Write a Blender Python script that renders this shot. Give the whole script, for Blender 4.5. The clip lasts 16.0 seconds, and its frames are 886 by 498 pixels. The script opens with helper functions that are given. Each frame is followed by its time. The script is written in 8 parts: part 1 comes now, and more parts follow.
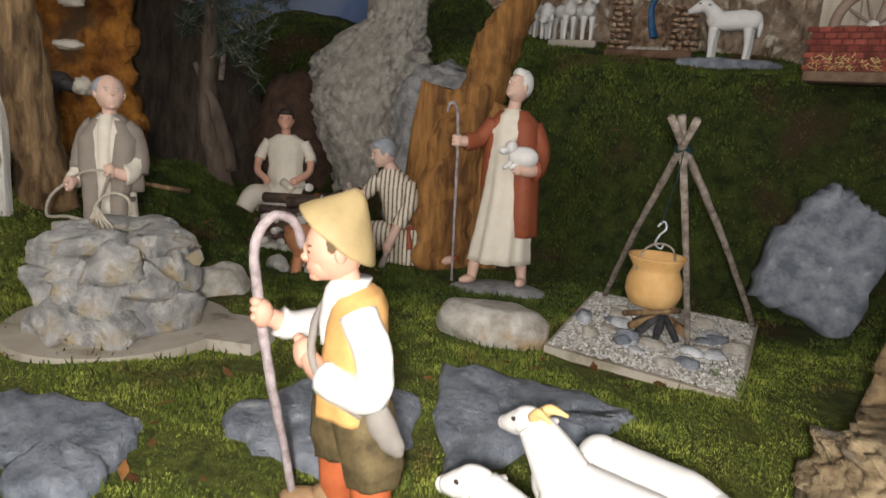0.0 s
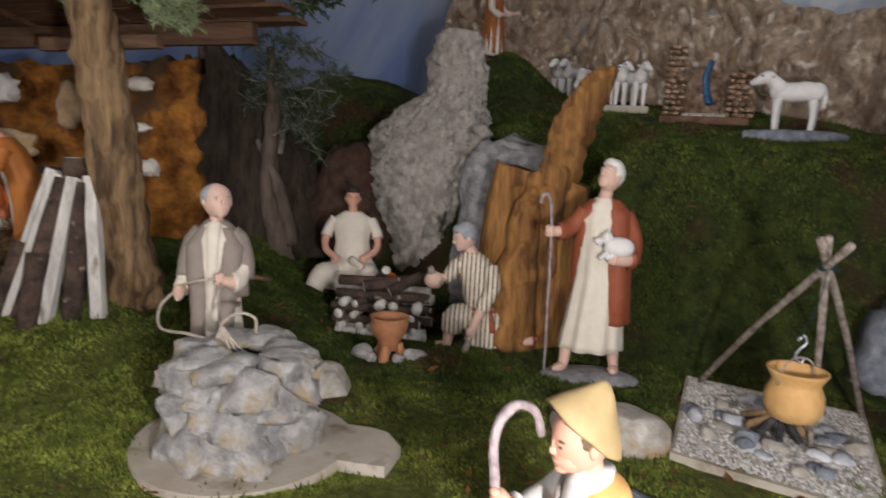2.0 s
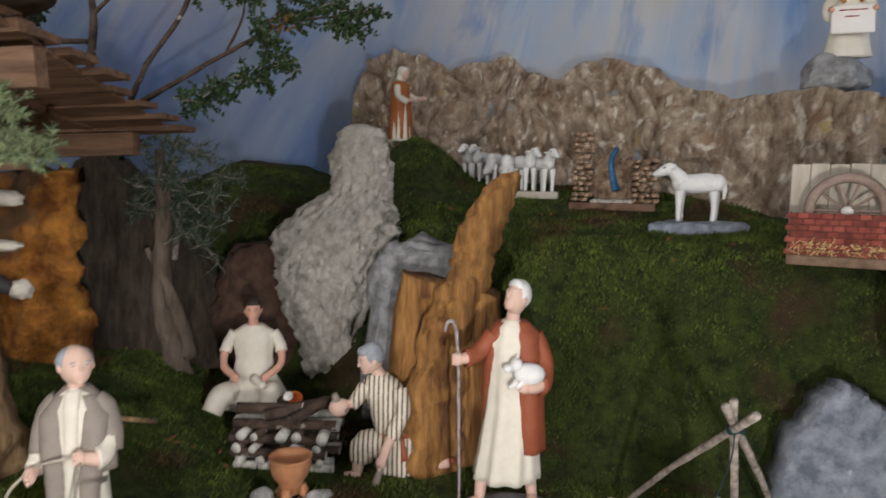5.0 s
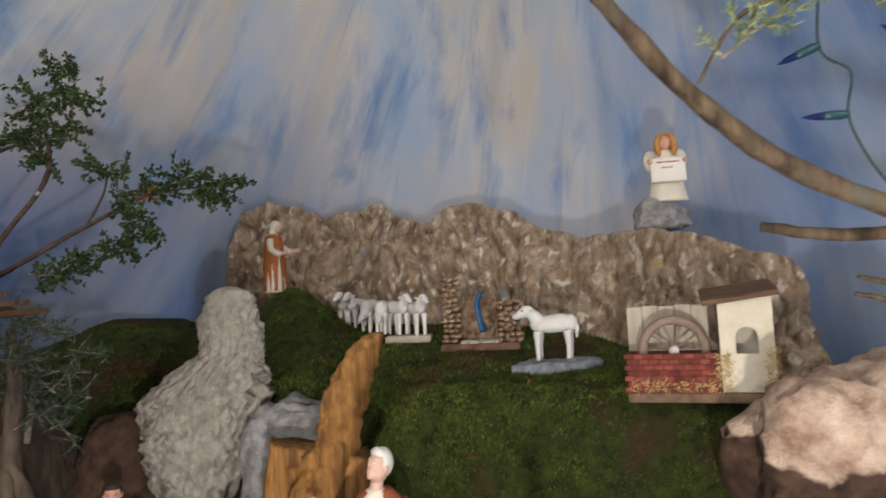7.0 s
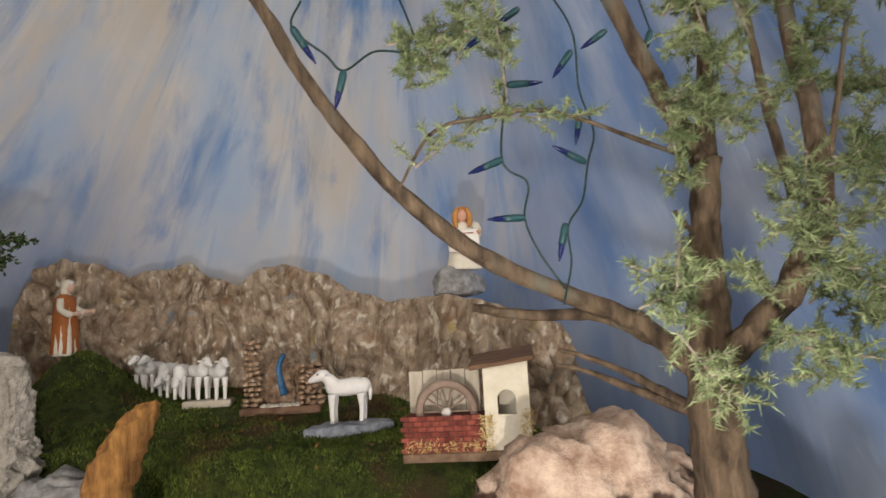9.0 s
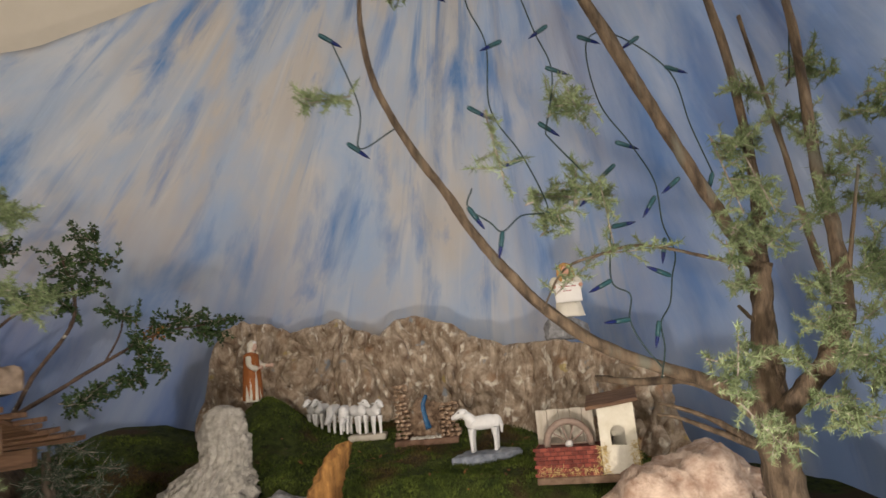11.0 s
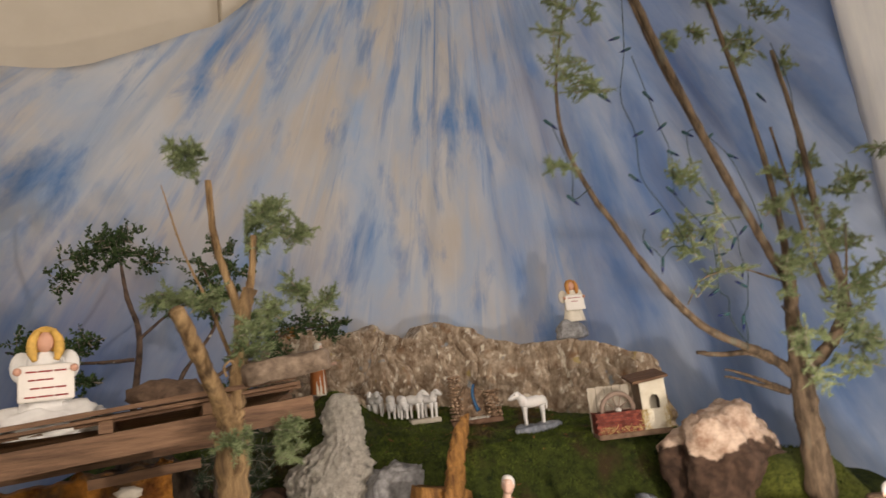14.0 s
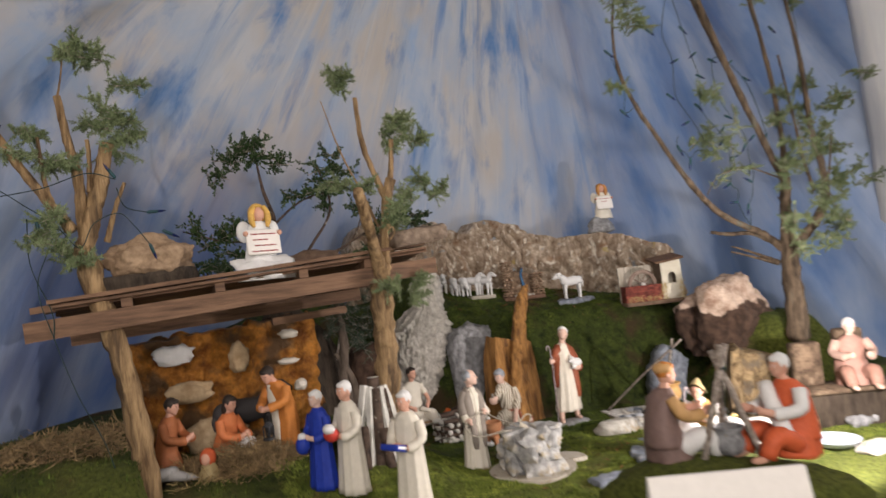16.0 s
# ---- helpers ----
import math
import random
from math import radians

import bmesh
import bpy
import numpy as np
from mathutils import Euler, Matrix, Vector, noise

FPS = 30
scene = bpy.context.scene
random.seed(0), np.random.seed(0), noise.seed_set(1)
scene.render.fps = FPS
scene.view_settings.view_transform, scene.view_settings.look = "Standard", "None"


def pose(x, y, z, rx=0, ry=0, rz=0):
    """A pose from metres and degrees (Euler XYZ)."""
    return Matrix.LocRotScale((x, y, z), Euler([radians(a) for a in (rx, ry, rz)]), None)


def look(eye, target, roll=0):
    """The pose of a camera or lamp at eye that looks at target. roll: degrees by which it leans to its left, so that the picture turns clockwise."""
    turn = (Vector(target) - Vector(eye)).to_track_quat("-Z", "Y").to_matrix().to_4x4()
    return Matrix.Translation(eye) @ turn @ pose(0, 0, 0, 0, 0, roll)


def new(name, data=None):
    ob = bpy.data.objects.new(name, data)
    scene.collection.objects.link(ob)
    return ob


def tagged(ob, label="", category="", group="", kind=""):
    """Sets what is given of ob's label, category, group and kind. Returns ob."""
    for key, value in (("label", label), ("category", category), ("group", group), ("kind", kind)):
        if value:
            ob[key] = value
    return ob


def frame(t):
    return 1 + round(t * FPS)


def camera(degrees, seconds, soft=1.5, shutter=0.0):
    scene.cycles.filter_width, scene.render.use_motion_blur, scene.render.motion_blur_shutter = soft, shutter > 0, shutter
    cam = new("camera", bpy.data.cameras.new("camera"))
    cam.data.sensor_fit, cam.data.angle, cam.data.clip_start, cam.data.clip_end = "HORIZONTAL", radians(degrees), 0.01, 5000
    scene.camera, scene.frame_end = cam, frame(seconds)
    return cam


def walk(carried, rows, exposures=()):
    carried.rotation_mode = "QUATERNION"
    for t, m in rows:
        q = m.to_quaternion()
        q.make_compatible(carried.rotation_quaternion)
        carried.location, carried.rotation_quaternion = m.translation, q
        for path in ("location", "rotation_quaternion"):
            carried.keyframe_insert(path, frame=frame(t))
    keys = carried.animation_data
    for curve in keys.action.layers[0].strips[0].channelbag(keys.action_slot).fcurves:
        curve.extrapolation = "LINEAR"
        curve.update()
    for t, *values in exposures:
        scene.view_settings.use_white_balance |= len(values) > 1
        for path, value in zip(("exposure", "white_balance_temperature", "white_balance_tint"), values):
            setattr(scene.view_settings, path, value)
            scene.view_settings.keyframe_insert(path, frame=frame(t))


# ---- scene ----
cam = camera(68.3, 16.0, shutter=0.5)
PATH = [
    (0, (0.253, 0.209, 0.175), (-0.078, 2.139, -0.231), 4.2),
    (0.5, (0.233, 0.194, 0.164), (0.046, 2.14, -0.26), 5.0),
    (1, (0.218, 0.184, 0.164), (0.184, 2.126, -0.314), 3.8),
    (1.5, (0.2, 0.199, 0.184), (0.085, 2.143, -0.273), 3.6),
    (2, (0.154, 0.205, 0.23), (-0.179, 2.151, -0.092), 3.0),
    (2.5, (0.155, 0.205, 0.237), (-0.27, 2.134, -0.077), 3.0),
    (3, (0.16, 0.201, 0.247), (-0.256, 2.137, -0.038), 3.5),
    (5.5, (0.188, 0.265, 0.331), (0.152, 2.261, 0.211), -0.7),
    (6, (0.205, 0.259, 0.354), (0.262, 2.258, 0.371), -2.4),
    (6.5, (0.205, 0.24, 0.361), (0.323, 2.234, 0.461), -3.2),
    (7, (0.223, 0.226, 0.363), (0.386, 2.214, 0.51), -2.9),
    (7.5, (0.252, 0.215, 0.359), (0.539, 2.182, 0.576), -2.6),
    (8, (0.274, 0.214, 0.36), (0.706, 2.155, 0.578), -2.4),
    (8.5, (0.291, 0.195, 0.371), (0.833, 2.103, 0.626), -3.4),
    (9, (0.301, 0.168, 0.373), (0.893, 2.057, 0.659), -3.1),
    (9.5, (0.324, 0.143, 0.385), (0.847, 2.05, 0.687), -3.5),
    (10, (0.312, 0.086, 0.407), (0.593, 2.037, 0.748), -4.4),
    (12.5, (-0.095, -0.232, 0.438), (0.561, 1.628, 0.771), -7.6),
    (13, (-0.189, -0.267, 0.435), (0.586, 1.542, 0.79), -7.2),
    (13.5, (-0.294, -0.265, 0.433), (0.52, 1.525, 0.795), -5.5),
    (14, (-0.388, -0.191, 0.431), (0.478, 1.579, 0.771), -6.6),
    (14.5, (-0.475, -0.139, 0.435), (0.371, 1.656, 0.688), -8.5),
    (15, (-0.577, -0.162, 0.414), (0.199, 1.678, 0.525), -6.2),
    (15.5, (-0.681, -0.25, 0.392), (0.165, 1.559, 0.495), -7.2),
    (16, (-0.692, -0.404, 0.361), (0.175, 1.396, 0.456), -6.5),
]
walk(cam, [(t, look(eye, target, roll)) for t, eye, target, roll in PATH],
     [(0.0, -0.56, 6550, 11), (1.0, -0.66, 6450, 12), (1.5, -0.70, 6450, 14), (2.0, -0.42, 6400, 16), (2.5, -0.20, 6150, 15), (3.0, -0.10, 6200, 11), (5.5, -0.06, 6300, 11), (7.0, 0.12, 6750, 13), (9.0, 0.20, 7000, 13), (10.0, 0.18, 7250, 13), (12.5, 0.16, 6850, 15), (13.5, 0.08, 7300, 16), (14.5, 0.18, 7650, 17), (15.5, 0.20, 7300, 16), (16.0, 0.09, 6700, 16)])

# ---------------------------------------------------------------- light
world = bpy.data.worlds.new("room_dusk")
scene.world = world
world.use_nodes = True
world.node_tree.nodes["Background"].inputs[0].default_value = (0.75, 0.82, 1.0, 1)
world.node_tree.nodes["Background"].inputs[1].default_value = 0.35


def lamp(name, kind, m, energy, color, **more):
    data = bpy.data.lights.new(name, kind)
    data.energy, data.color = energy, color
    if kind == "SPOT":
        data.spot_size, data.spot_blend, data.shadow_soft_size = radians(more["cone"]), more["blend"], more["radius"]
    if kind == "AREA":
        data.shape, data.size, data.size_y = "RECTANGLE", more["size"], more["size_y"]
    ob = new(name, data)
    ob.matrix_world = m
    return ob


# the torch of the phone that films, beside its lens
lamp("phone_torch", "SPOT", look((0.256, 0.160, 0.184), (0.15, 0.95, 0.08)), 14.5, (1.0, 0.95, 0.89), cone=155, blend=0.35, radius=0.012)
# unseen area lamp added behind the viewer as daylight fill
lamp("daylight_fill", "AREA", look((-0.75, -1.74, 0.95), (0.40, 1.4, 0.45)), 66.0, (1.0, 0.96, 0.91), size=2.0, size_y=1.4)
# daylight from a window on the right, out of view
lamp("side_window_daylight", "AREA", look((2.02, -0.85, 1.2), (0.55, 1.45, 0.55)), 32.0, (0.92, 0.96, 1.0), size=0.9, size_y=1.2)


# ---------------------------------------------------------------- materials
def nodes(name):
    m = bpy.data.materials.new(name)
    m.use_nodes = True
    t = m.node_tree
    return m, t.nodes, t.links, t.nodes["Principled BSDF"]


def mat(name, a, b, scale=60.0, rough=0.8, bump=0.25, metal=0.0, third=None, third_scale=12.0, third_at=0.56, stretch=(1, 1, 1), vary=0.0, sheen=0.0, fine=4.0, dist=0.002):
    """Two tones mixed by grain, an optional third in larger patches, fine relief."""
    m, n, l, p = nodes(name)
    co = n.new("ShaderNodeTexCoord")
    mp = n.new("ShaderNodeMapping")
    mp.inputs["Scale"].default_value = stretch
    l.new(co.outputs["Object"], mp.inputs[0])
    t = n.new("ShaderNodeTexNoise")
    t.inputs["Scale"].default_value, t.inputs["Detail"].default_value, t.inputs["Roughness"].default_value = scale, 8, 0.65
    l.new(mp.outputs[0], t.inputs["Vector"])
    r = n.new("ShaderNodeValToRGB")
    r.color_ramp.elements[0].position, r.color_ramp.elements[1].position = 0.35, 0.66
    r.color_ramp.elements[0].color, r.color_ramp.elements[1].color = (*a, 1), (*b, 1)
    l.new(t.outputs["Fac"], r.inputs[0])
    out = r.outputs[0]
    if third:
        t2 = n.new("ShaderNodeTexNoise")
        t2.inputs["Scale"].default_value, t2.inputs["Detail"].default_value = third_scale, 5
        l.new(mp.outputs[0], t2.inputs["Vector"])
        r2 = n.new("ShaderNodeValToRGB")
        r2.color_ramp.elements[0].position, r2.color_ramp.elements[1].position = third_at, third_at + 0.1
        l.new(t2.outputs["Fac"], r2.inputs[0])
        mx = n.new("ShaderNodeMix")
        mx.data_type = "RGBA"
        l.new(r2.outputs[0], mx.inputs[0])
        l.new(out, mx.inputs[6])
        mx.inputs[7].default_value = (*third, 1)
        out = mx.outputs[2]
    if vary:
        oi = n.new("ShaderNodeNewGeometry")
        mr = n.new("ShaderNodeMapRange")
        mr.inputs[3].default_value, mr.inputs[4].default_value = 1 - vary, 1 + vary
        l.new(oi.outputs["Random Per Island"], mr.inputs[0])
        hs = n.new("ShaderNodeHueSaturation")
        l.new(mr.outputs[0], hs.inputs["Value"])
        l.new(out, hs.inputs["Color"])
        out = hs.outputs[0]
    l.new(out, p.inputs["Base Color"])
    p.inputs["Roughness"].default_value, p.inputs["Metallic"].default_value = rough, metal
    p.inputs["Specular IOR Level"].default_value = 0.3
    if bump:
        t3 = n.new("ShaderNodeTexNoise")
        t3.inputs["Scale"].default_value, t3.inputs["Detail"].default_value, t3.inputs["Roughness"].default_value = scale * fine, 6, 0.7
        l.new(mp.outputs[0], t3.inputs["Vector"])
        bp = n.new("ShaderNodeBump")
        bp.inputs["Strength"].default_value, bp.inputs["Distance"].default_value = bump, dist
        l.new(t3.outputs["Fac"], bp.inputs["Height"])
        l.new(bp.outputs[0], p.inputs["Normal"])
    return m


def paint(name, c, d=0.12, rough=0.6):
    """Hand-painted clay: one colour with slightly uneven brushing."""
    return mat(name, tuple(v * (1 - d) for v in c), tuple(min(1, v * (1 + d)) for v in c), 90, rough, 0.18, fine=3, dist=0.001)


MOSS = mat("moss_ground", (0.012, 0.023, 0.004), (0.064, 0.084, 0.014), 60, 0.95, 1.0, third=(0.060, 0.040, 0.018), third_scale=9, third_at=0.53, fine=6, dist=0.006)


def moss_tones(m):
    """Yellow-green on the flat front part, darker green towards the bank."""
    n, l = m.node_tree.nodes, m.node_tree.links
    p = n["Principled BSDF"]
    co, sep = n.new("ShaderNodeTexCoord"), n.new("ShaderNodeSeparateXYZ")
    big, fine = n.new("ShaderNodeTexNoise"), n.new("ShaderNodeTexNoise")
    big.inputs["Scale"].default_value, big.inputs["Detail"].default_value = 7, 6
    fine.inputs["Scale"].default_value, fine.inputs["Detail"].default_value, fine.inputs["Roughness"].default_value = 130, 9, 0.75
    for t in (big, fine):
        l.new(co.outputs["Object"], t.inputs["Vector"])
    l.new(co.outputs["Object"], sep.inputs[0])
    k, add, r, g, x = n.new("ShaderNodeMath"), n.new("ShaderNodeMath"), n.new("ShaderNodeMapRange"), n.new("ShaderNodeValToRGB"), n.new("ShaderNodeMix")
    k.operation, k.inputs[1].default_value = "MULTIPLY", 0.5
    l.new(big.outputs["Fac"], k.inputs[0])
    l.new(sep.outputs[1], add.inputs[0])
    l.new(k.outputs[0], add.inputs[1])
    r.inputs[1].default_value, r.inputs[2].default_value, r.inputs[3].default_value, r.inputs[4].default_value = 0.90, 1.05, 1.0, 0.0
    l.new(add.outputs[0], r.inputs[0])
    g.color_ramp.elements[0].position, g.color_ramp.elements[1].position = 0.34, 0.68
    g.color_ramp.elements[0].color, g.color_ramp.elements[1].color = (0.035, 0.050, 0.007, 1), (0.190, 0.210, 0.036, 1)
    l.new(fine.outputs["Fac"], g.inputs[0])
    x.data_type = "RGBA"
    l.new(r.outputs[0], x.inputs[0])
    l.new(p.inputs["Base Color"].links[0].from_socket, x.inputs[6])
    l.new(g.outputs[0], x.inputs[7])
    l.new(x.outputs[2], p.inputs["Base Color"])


moss_tones(MOSS)
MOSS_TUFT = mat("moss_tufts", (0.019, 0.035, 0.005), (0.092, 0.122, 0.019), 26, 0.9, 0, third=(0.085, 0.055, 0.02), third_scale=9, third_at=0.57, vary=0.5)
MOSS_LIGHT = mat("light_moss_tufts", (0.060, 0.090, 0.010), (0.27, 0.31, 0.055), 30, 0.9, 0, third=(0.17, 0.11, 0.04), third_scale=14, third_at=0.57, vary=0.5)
DRYLEAF = mat("dry_leaf", (0.10, 0.045, 0.015), (0.28, 0.13, 0.04), 60, 0.8, 0, vary=0.4)
CLIFF = mat("painted_cliff", (0.24, 0.155, 0.10), (0.68, 0.55, 0.42), 42, 0.6, 1.0, third=(0.88, 0.80, 0.68), third_scale=46, third_at=0.57, stretch=(1.3, 1.3, 0.9), dist=0.010)


def flecks(m, c, scale, at, width=0.05, shift=0.0):
    """Scattered patches of another colour over a surface."""
    n, l = m.node_tree.nodes, m.node_tree.links
    p = n["Principled BSDF"]
    co, mp, t, r, x = n.new("ShaderNodeTexCoord"), n.new("ShaderNodeMapping"), n.new("ShaderNodeTexNoise"), n.new("ShaderNodeMapRange"), n.new("ShaderNodeMix")
    mp.inputs["Location"].default_value = (shift, shift, shift)
    t.inputs["Scale"].default_value, t.inputs["Detail"].default_value = scale, 5
    r.inputs[1].default_value, r.inputs[2].default_value, r.inputs[4].default_value = at, at + width, 0.85
    l.new(co.outputs["Object"], mp.inputs[0])
    l.new(mp.outputs[0], t.inputs["Vector"])
    l.new(t.outputs["Fac"], r.inputs[0])
    x.data_type = "RGBA"
    l.new(r.outputs[0], x.inputs[0])
    l.new(p.inputs["Base Color"].links[0].from_socket, x.inputs[6])
    x.inputs[7].default_value = (*c, 1)
    l.new(x.outputs[2], p.inputs["Base Color"])


flecks(CLIFF, (0.34, 0.17, 0.08), 16, 0.60, 0.12, 3.0)
flecks(CLIFF, (0.55, 0.42, 0.16), 24, 0.66, 0.06, 7.0)
flecks(CLIFF, (0.33, 0.38, 0.43), 26, 0.66, 0.06, 12.0)
PUMICE = mat("pumice", (0.48, 0.44, 0.385), (0.80, 0.755, 0.685), 95, 0.95, 1.0, third=(0.24, 0.215, 0.185), third_scale=85, third_at=0.66, dist=0.007)
SLATE = mat("blue_slate", (0.13, 0.15, 0.185), (0.34, 0.37, 0.43), 60, 0.65, 0.8, third=(0.50, 0.52, 0.56), third_scale=55, third_at=0.63, dist=0.004)
CORKBARK = mat("cork_bark", (0.11, 0.068, 0.036), (0.52, 0.37, 0.20), 60, 0.9, 1.0, third=(0.20, 0.155, 0.11), third_scale=26, third_at=0.52, dist=0.006)
GREYROCK = mat("grey_rock", (0.13, 0.13, 0.135), (0.34, 0.34, 0.35), 60, 0.8, 0.7, third=(0.42, 0.42, 0.42), third_scale=80, third_at=0.65)
LIMESTONE = mat("limestone", (0.30, 0.27, 0.22), (0.58, 0.56, 0.52), 60, 0.85, 0.8, third=(0.36, 0.26, 0.15), third_scale=34, third_at=0.58, dist=0.003)
WELLSTONE = mat("well_stone", (0.30, 0.295, 0.29), (0.72, 0.71, 0.69), 62, 0.8, 1.0, third=(0.50, 0.41, 0.27), third_scale=34, third_at=0.58, vary=0.2, dist=0.005)
flecks(WELLSTONE, (0.52, 0.42, 0.26), 26, 0.60, 0.08, 5.0)
flecks(WELLSTONE, (0.10, 0.13, 0.04), 30, 0.69, 0.05, 9.0)
PINKROCK = mat("pinkish_quartz_rock", (0.34, 0.21, 0.15), (0.74, 0.59, 0.48), 42, 0.85, 0.9, dist=0.006)


def two_stone(m, brown, level, spread, scale):
    """Dark stone in the lower part of a block, meeting the pale part along a ragged line."""
    n, l = m.node_tree.nodes, m.node_tree.links
    p = n["Principled BSDF"]
    co, sep, t = n.new("ShaderNodeTexCoord"), n.new("ShaderNodeSeparateXYZ"), n.new("ShaderNodeTexNoise")
    t.inputs["Scale"].default_value, t.inputs["Detail"].default_value = scale, 6
    l.new(co.outputs["Object"], sep.inputs[0])
    l.new(co.outputs["Object"], t.inputs["Vector"])
    k, add, r, x, g = n.new("ShaderNodeMath"), n.new("ShaderNodeMath"), n.new("ShaderNodeMapRange"), n.new("ShaderNodeMix"), n.new("ShaderNodeValToRGB")
    k.operation, k.inputs[1].default_value = "MULTIPLY", spread
    l.new(t.outputs["Fac"], k.inputs[0])
    l.new(sep.outputs[2], add.inputs[0])
    l.new(k.outputs[0], add.inputs[1])
    r.inputs[1].default_value, r.inputs[2].default_value = level - 0.004, level + 0.004
    l.new(add.outputs[0], r.inputs[0])
    t2 = n.new("ShaderNodeTexNoise")
    t2.inputs["Scale"].default_value, t2.inputs["Detail"].default_value = 55, 8
    l.new(co.outputs["Object"], t2.inputs["Vector"])
    g.color_ramp.elements[0].position, g.color_ramp.elements[1].position = 0.35, 0.7
    g.color_ramp.elements[0].color, g.color_ramp.elements[1].color = (*(c * 0.6 for c in brown), 1), (*(c * 1.7 for c in brown), 1)
    l.new(t2.outputs["Fac"], g.inputs[0])
    x.data_type = "RGBA"
    l.new(r.outputs[0], x.inputs[0])
    l.new(g.outputs[0], x.inputs[6])
    l.new(p.inputs["Base Color"].links[0].from_socket, x.inputs[7])
    l.new(x.outputs[2], p.inputs["Base Color"])


two_stone(PINKROCK, (0.075, 0.045, 0.032), 0.215, 0.20, 11)
YELLOWROCK = mat("ochre_rock", (0.15, 0.095, 0.05), (0.66, 0.52, 0.32), 70, 0.85, 1.0, third=(0.30, 0.27, 0.23), third_scale=30, third_at=0.54, dist=0.006)
DRIFT = mat("driftwood", (0.12, 0.05, 0.016), (0.50, 0.25, 0.075), 34, 0.65, 0.8, third=(0.14, 0.065, 0.025), third_scale=22, third_at=0.60, stretch=(2.6, 2.6, 0.30), dist=0.005)
BARK = mat("smooth_bark", (0.042, 0.029, 0.020), (0.21, 0.15, 0.10), 60, 0.75, 0.9, third=(0.15, 0.14, 0.11), third_scale=26, third_at=0.58, stretch=(1.6, 1.6, 0.3), dist=0.005)
BARE = mat("bare_wood", (0.10, 0.055, 0.025), (0.50, 0.33, 0.17), 46, 0.7, 0.9, third=(0.10, 0.062, 0.035), third_scale=26, third_at=0.57, stretch=(1.8, 1.8, 0.22), dist=0.006)
DARKROOT = mat("dark_root", (0.03, 0.022, 0.016), (0.10, 0.075, 0.055), 40, 0.9, 0.9, stretch=(2, 2, 0.5), dist=0.006)
DARKPLANK = mat("dark_brown_plank", (0.075, 0.040, 0.024), (0.22, 0.125, 0.075), 35, 0.7, 0.5, stretch=(0.3, 3, 3), dist=0.002)
TWIG = mat("twig_bark", (0.14, 0.11, 0.09), (0.44, 0.38, 0.33), 130, 0.85, 0.8)
WHITEPAINT = paint("white_paint", (0.70, 0.69, 0.68), 0.06)
CREAM = paint("cream_paint", (0.60, 0.55, 0.47), 0.06)
SKIN = paint("skin_paint", (0.60, 0.33, 0.24), 0.07)
PALESKIN = paint("pale_skin_paint", (0.62, 0.42, 0.34), 0.07)
GREYHAIR = paint("grey_hair_paint", (0.28, 0.30, 0.33), 0.2)
WHITEHAIR = paint("white_hair_paint", (0.68, 0.67, 0.66), 0.06)
DARKHAIR = paint("dark_hair_paint", (0.035, 0.025, 0.02), 0.2)
BROWNHAIR = paint("brown_hair_paint", (0.11, 0.075, 0.04), 0.25)
BLONDE = paint("blond_hair_paint", (0.60, 0.36, 0.09), 0.2)
TAUPE = paint("taupe_paint", (0.24, 0.205, 0.175), 0.08)
RUST = paint("rust_paint", (0.27, 0.075, 0.035), 0.1)
ORANGE = paint("orange_paint", (0.50, 0.18, 0.04), 0.12)
VEST = paint("vest_yellow_paint", (0.60, 0.345, 0.125), 0.12)
HAT = paint("hat_yellow_paint", (0.31, 0.235, 0.115), 0.12)
TROUSER = mat("trouser_paint", (0.055, 0.040, 0.018), (0.165, 0.125, 0.060), 90, 0.75, 0.4)
STOCKING = paint("stocking_orange_paint", (0.46, 0.12, 0.045), 0.12)
SHOE = paint("shoe_brown_paint", (0.27, 0.17, 0.09), 0.12)
BLUE = paint("royal_blue_paint", (0.015, 0.04, 0.32), 0.15)
RED = paint("red_paint", (0.50, 0.05, 0.035), 0.1)
ORANGERED = paint("orange_red_paint", (0.58, 0.11, 0.04), 0.12)
GREYPAINT = paint("grey_paint", (0.24, 0.22, 0.20), 0.1)
CANE = mat("cane_paint", (0.20, 0.16, 0.165), (0.42, 0.36, 0.37), 150, 0.7, 0.4)
HORN = paint("horn_paint", (0.66, 0.47, 0.20), 0.1)
ROPE = mat("rope", (0.34, 0.30, 0.24), (0.55, 0.50, 0.42), 400, 0.9, 0.5)
CLAY = mat("terracotta", (0.36, 0.15, 0.07), (0.50, 0.24, 0.12), 50, 0.75, 0.25)
OCHRECLAY = mat("ochre_clay", (0.44, 0.25, 0.09), (0.60, 0.38, 0.16), 40, 0.65, 0.25, third=(0.20, 0.12, 0.07), third_scale=30, third_at=0.68)
SOOT = mat("soot_and_coal", (0.015, 0.015, 0.017), (0.08, 0.08, 0.085), 90, 0.9, 0.6)
GRAVEL = mat("grey_gravel", (0.34, 0.33, 0.31), (0.70, 0.69, 0.67), 180, 0.95, 0.6, vary=0.4)
BOARD = mat("pale_board", (0.36, 0.32, 0.26), (0.46, 0.42, 0.36), 30, 0.8, 0.15)
flecks(BOARD, (0.20, 0.16, 0.11), 40, 0.58, 0.12, 2.0)
flecks(BOARD, (0.12, 0.13, 0.05), 18, 0.64, 0.08, 6.0)
BIRCH = mat("grey_split_log", (0.42, 0.40, 0.36), (0.74, 0.72, 0.67), 60, 0.85, 0.5, third=(0.26, 0.22, 0.17), third_scale=50, third_at=0.62, stretch=(2, 2, 0.25))
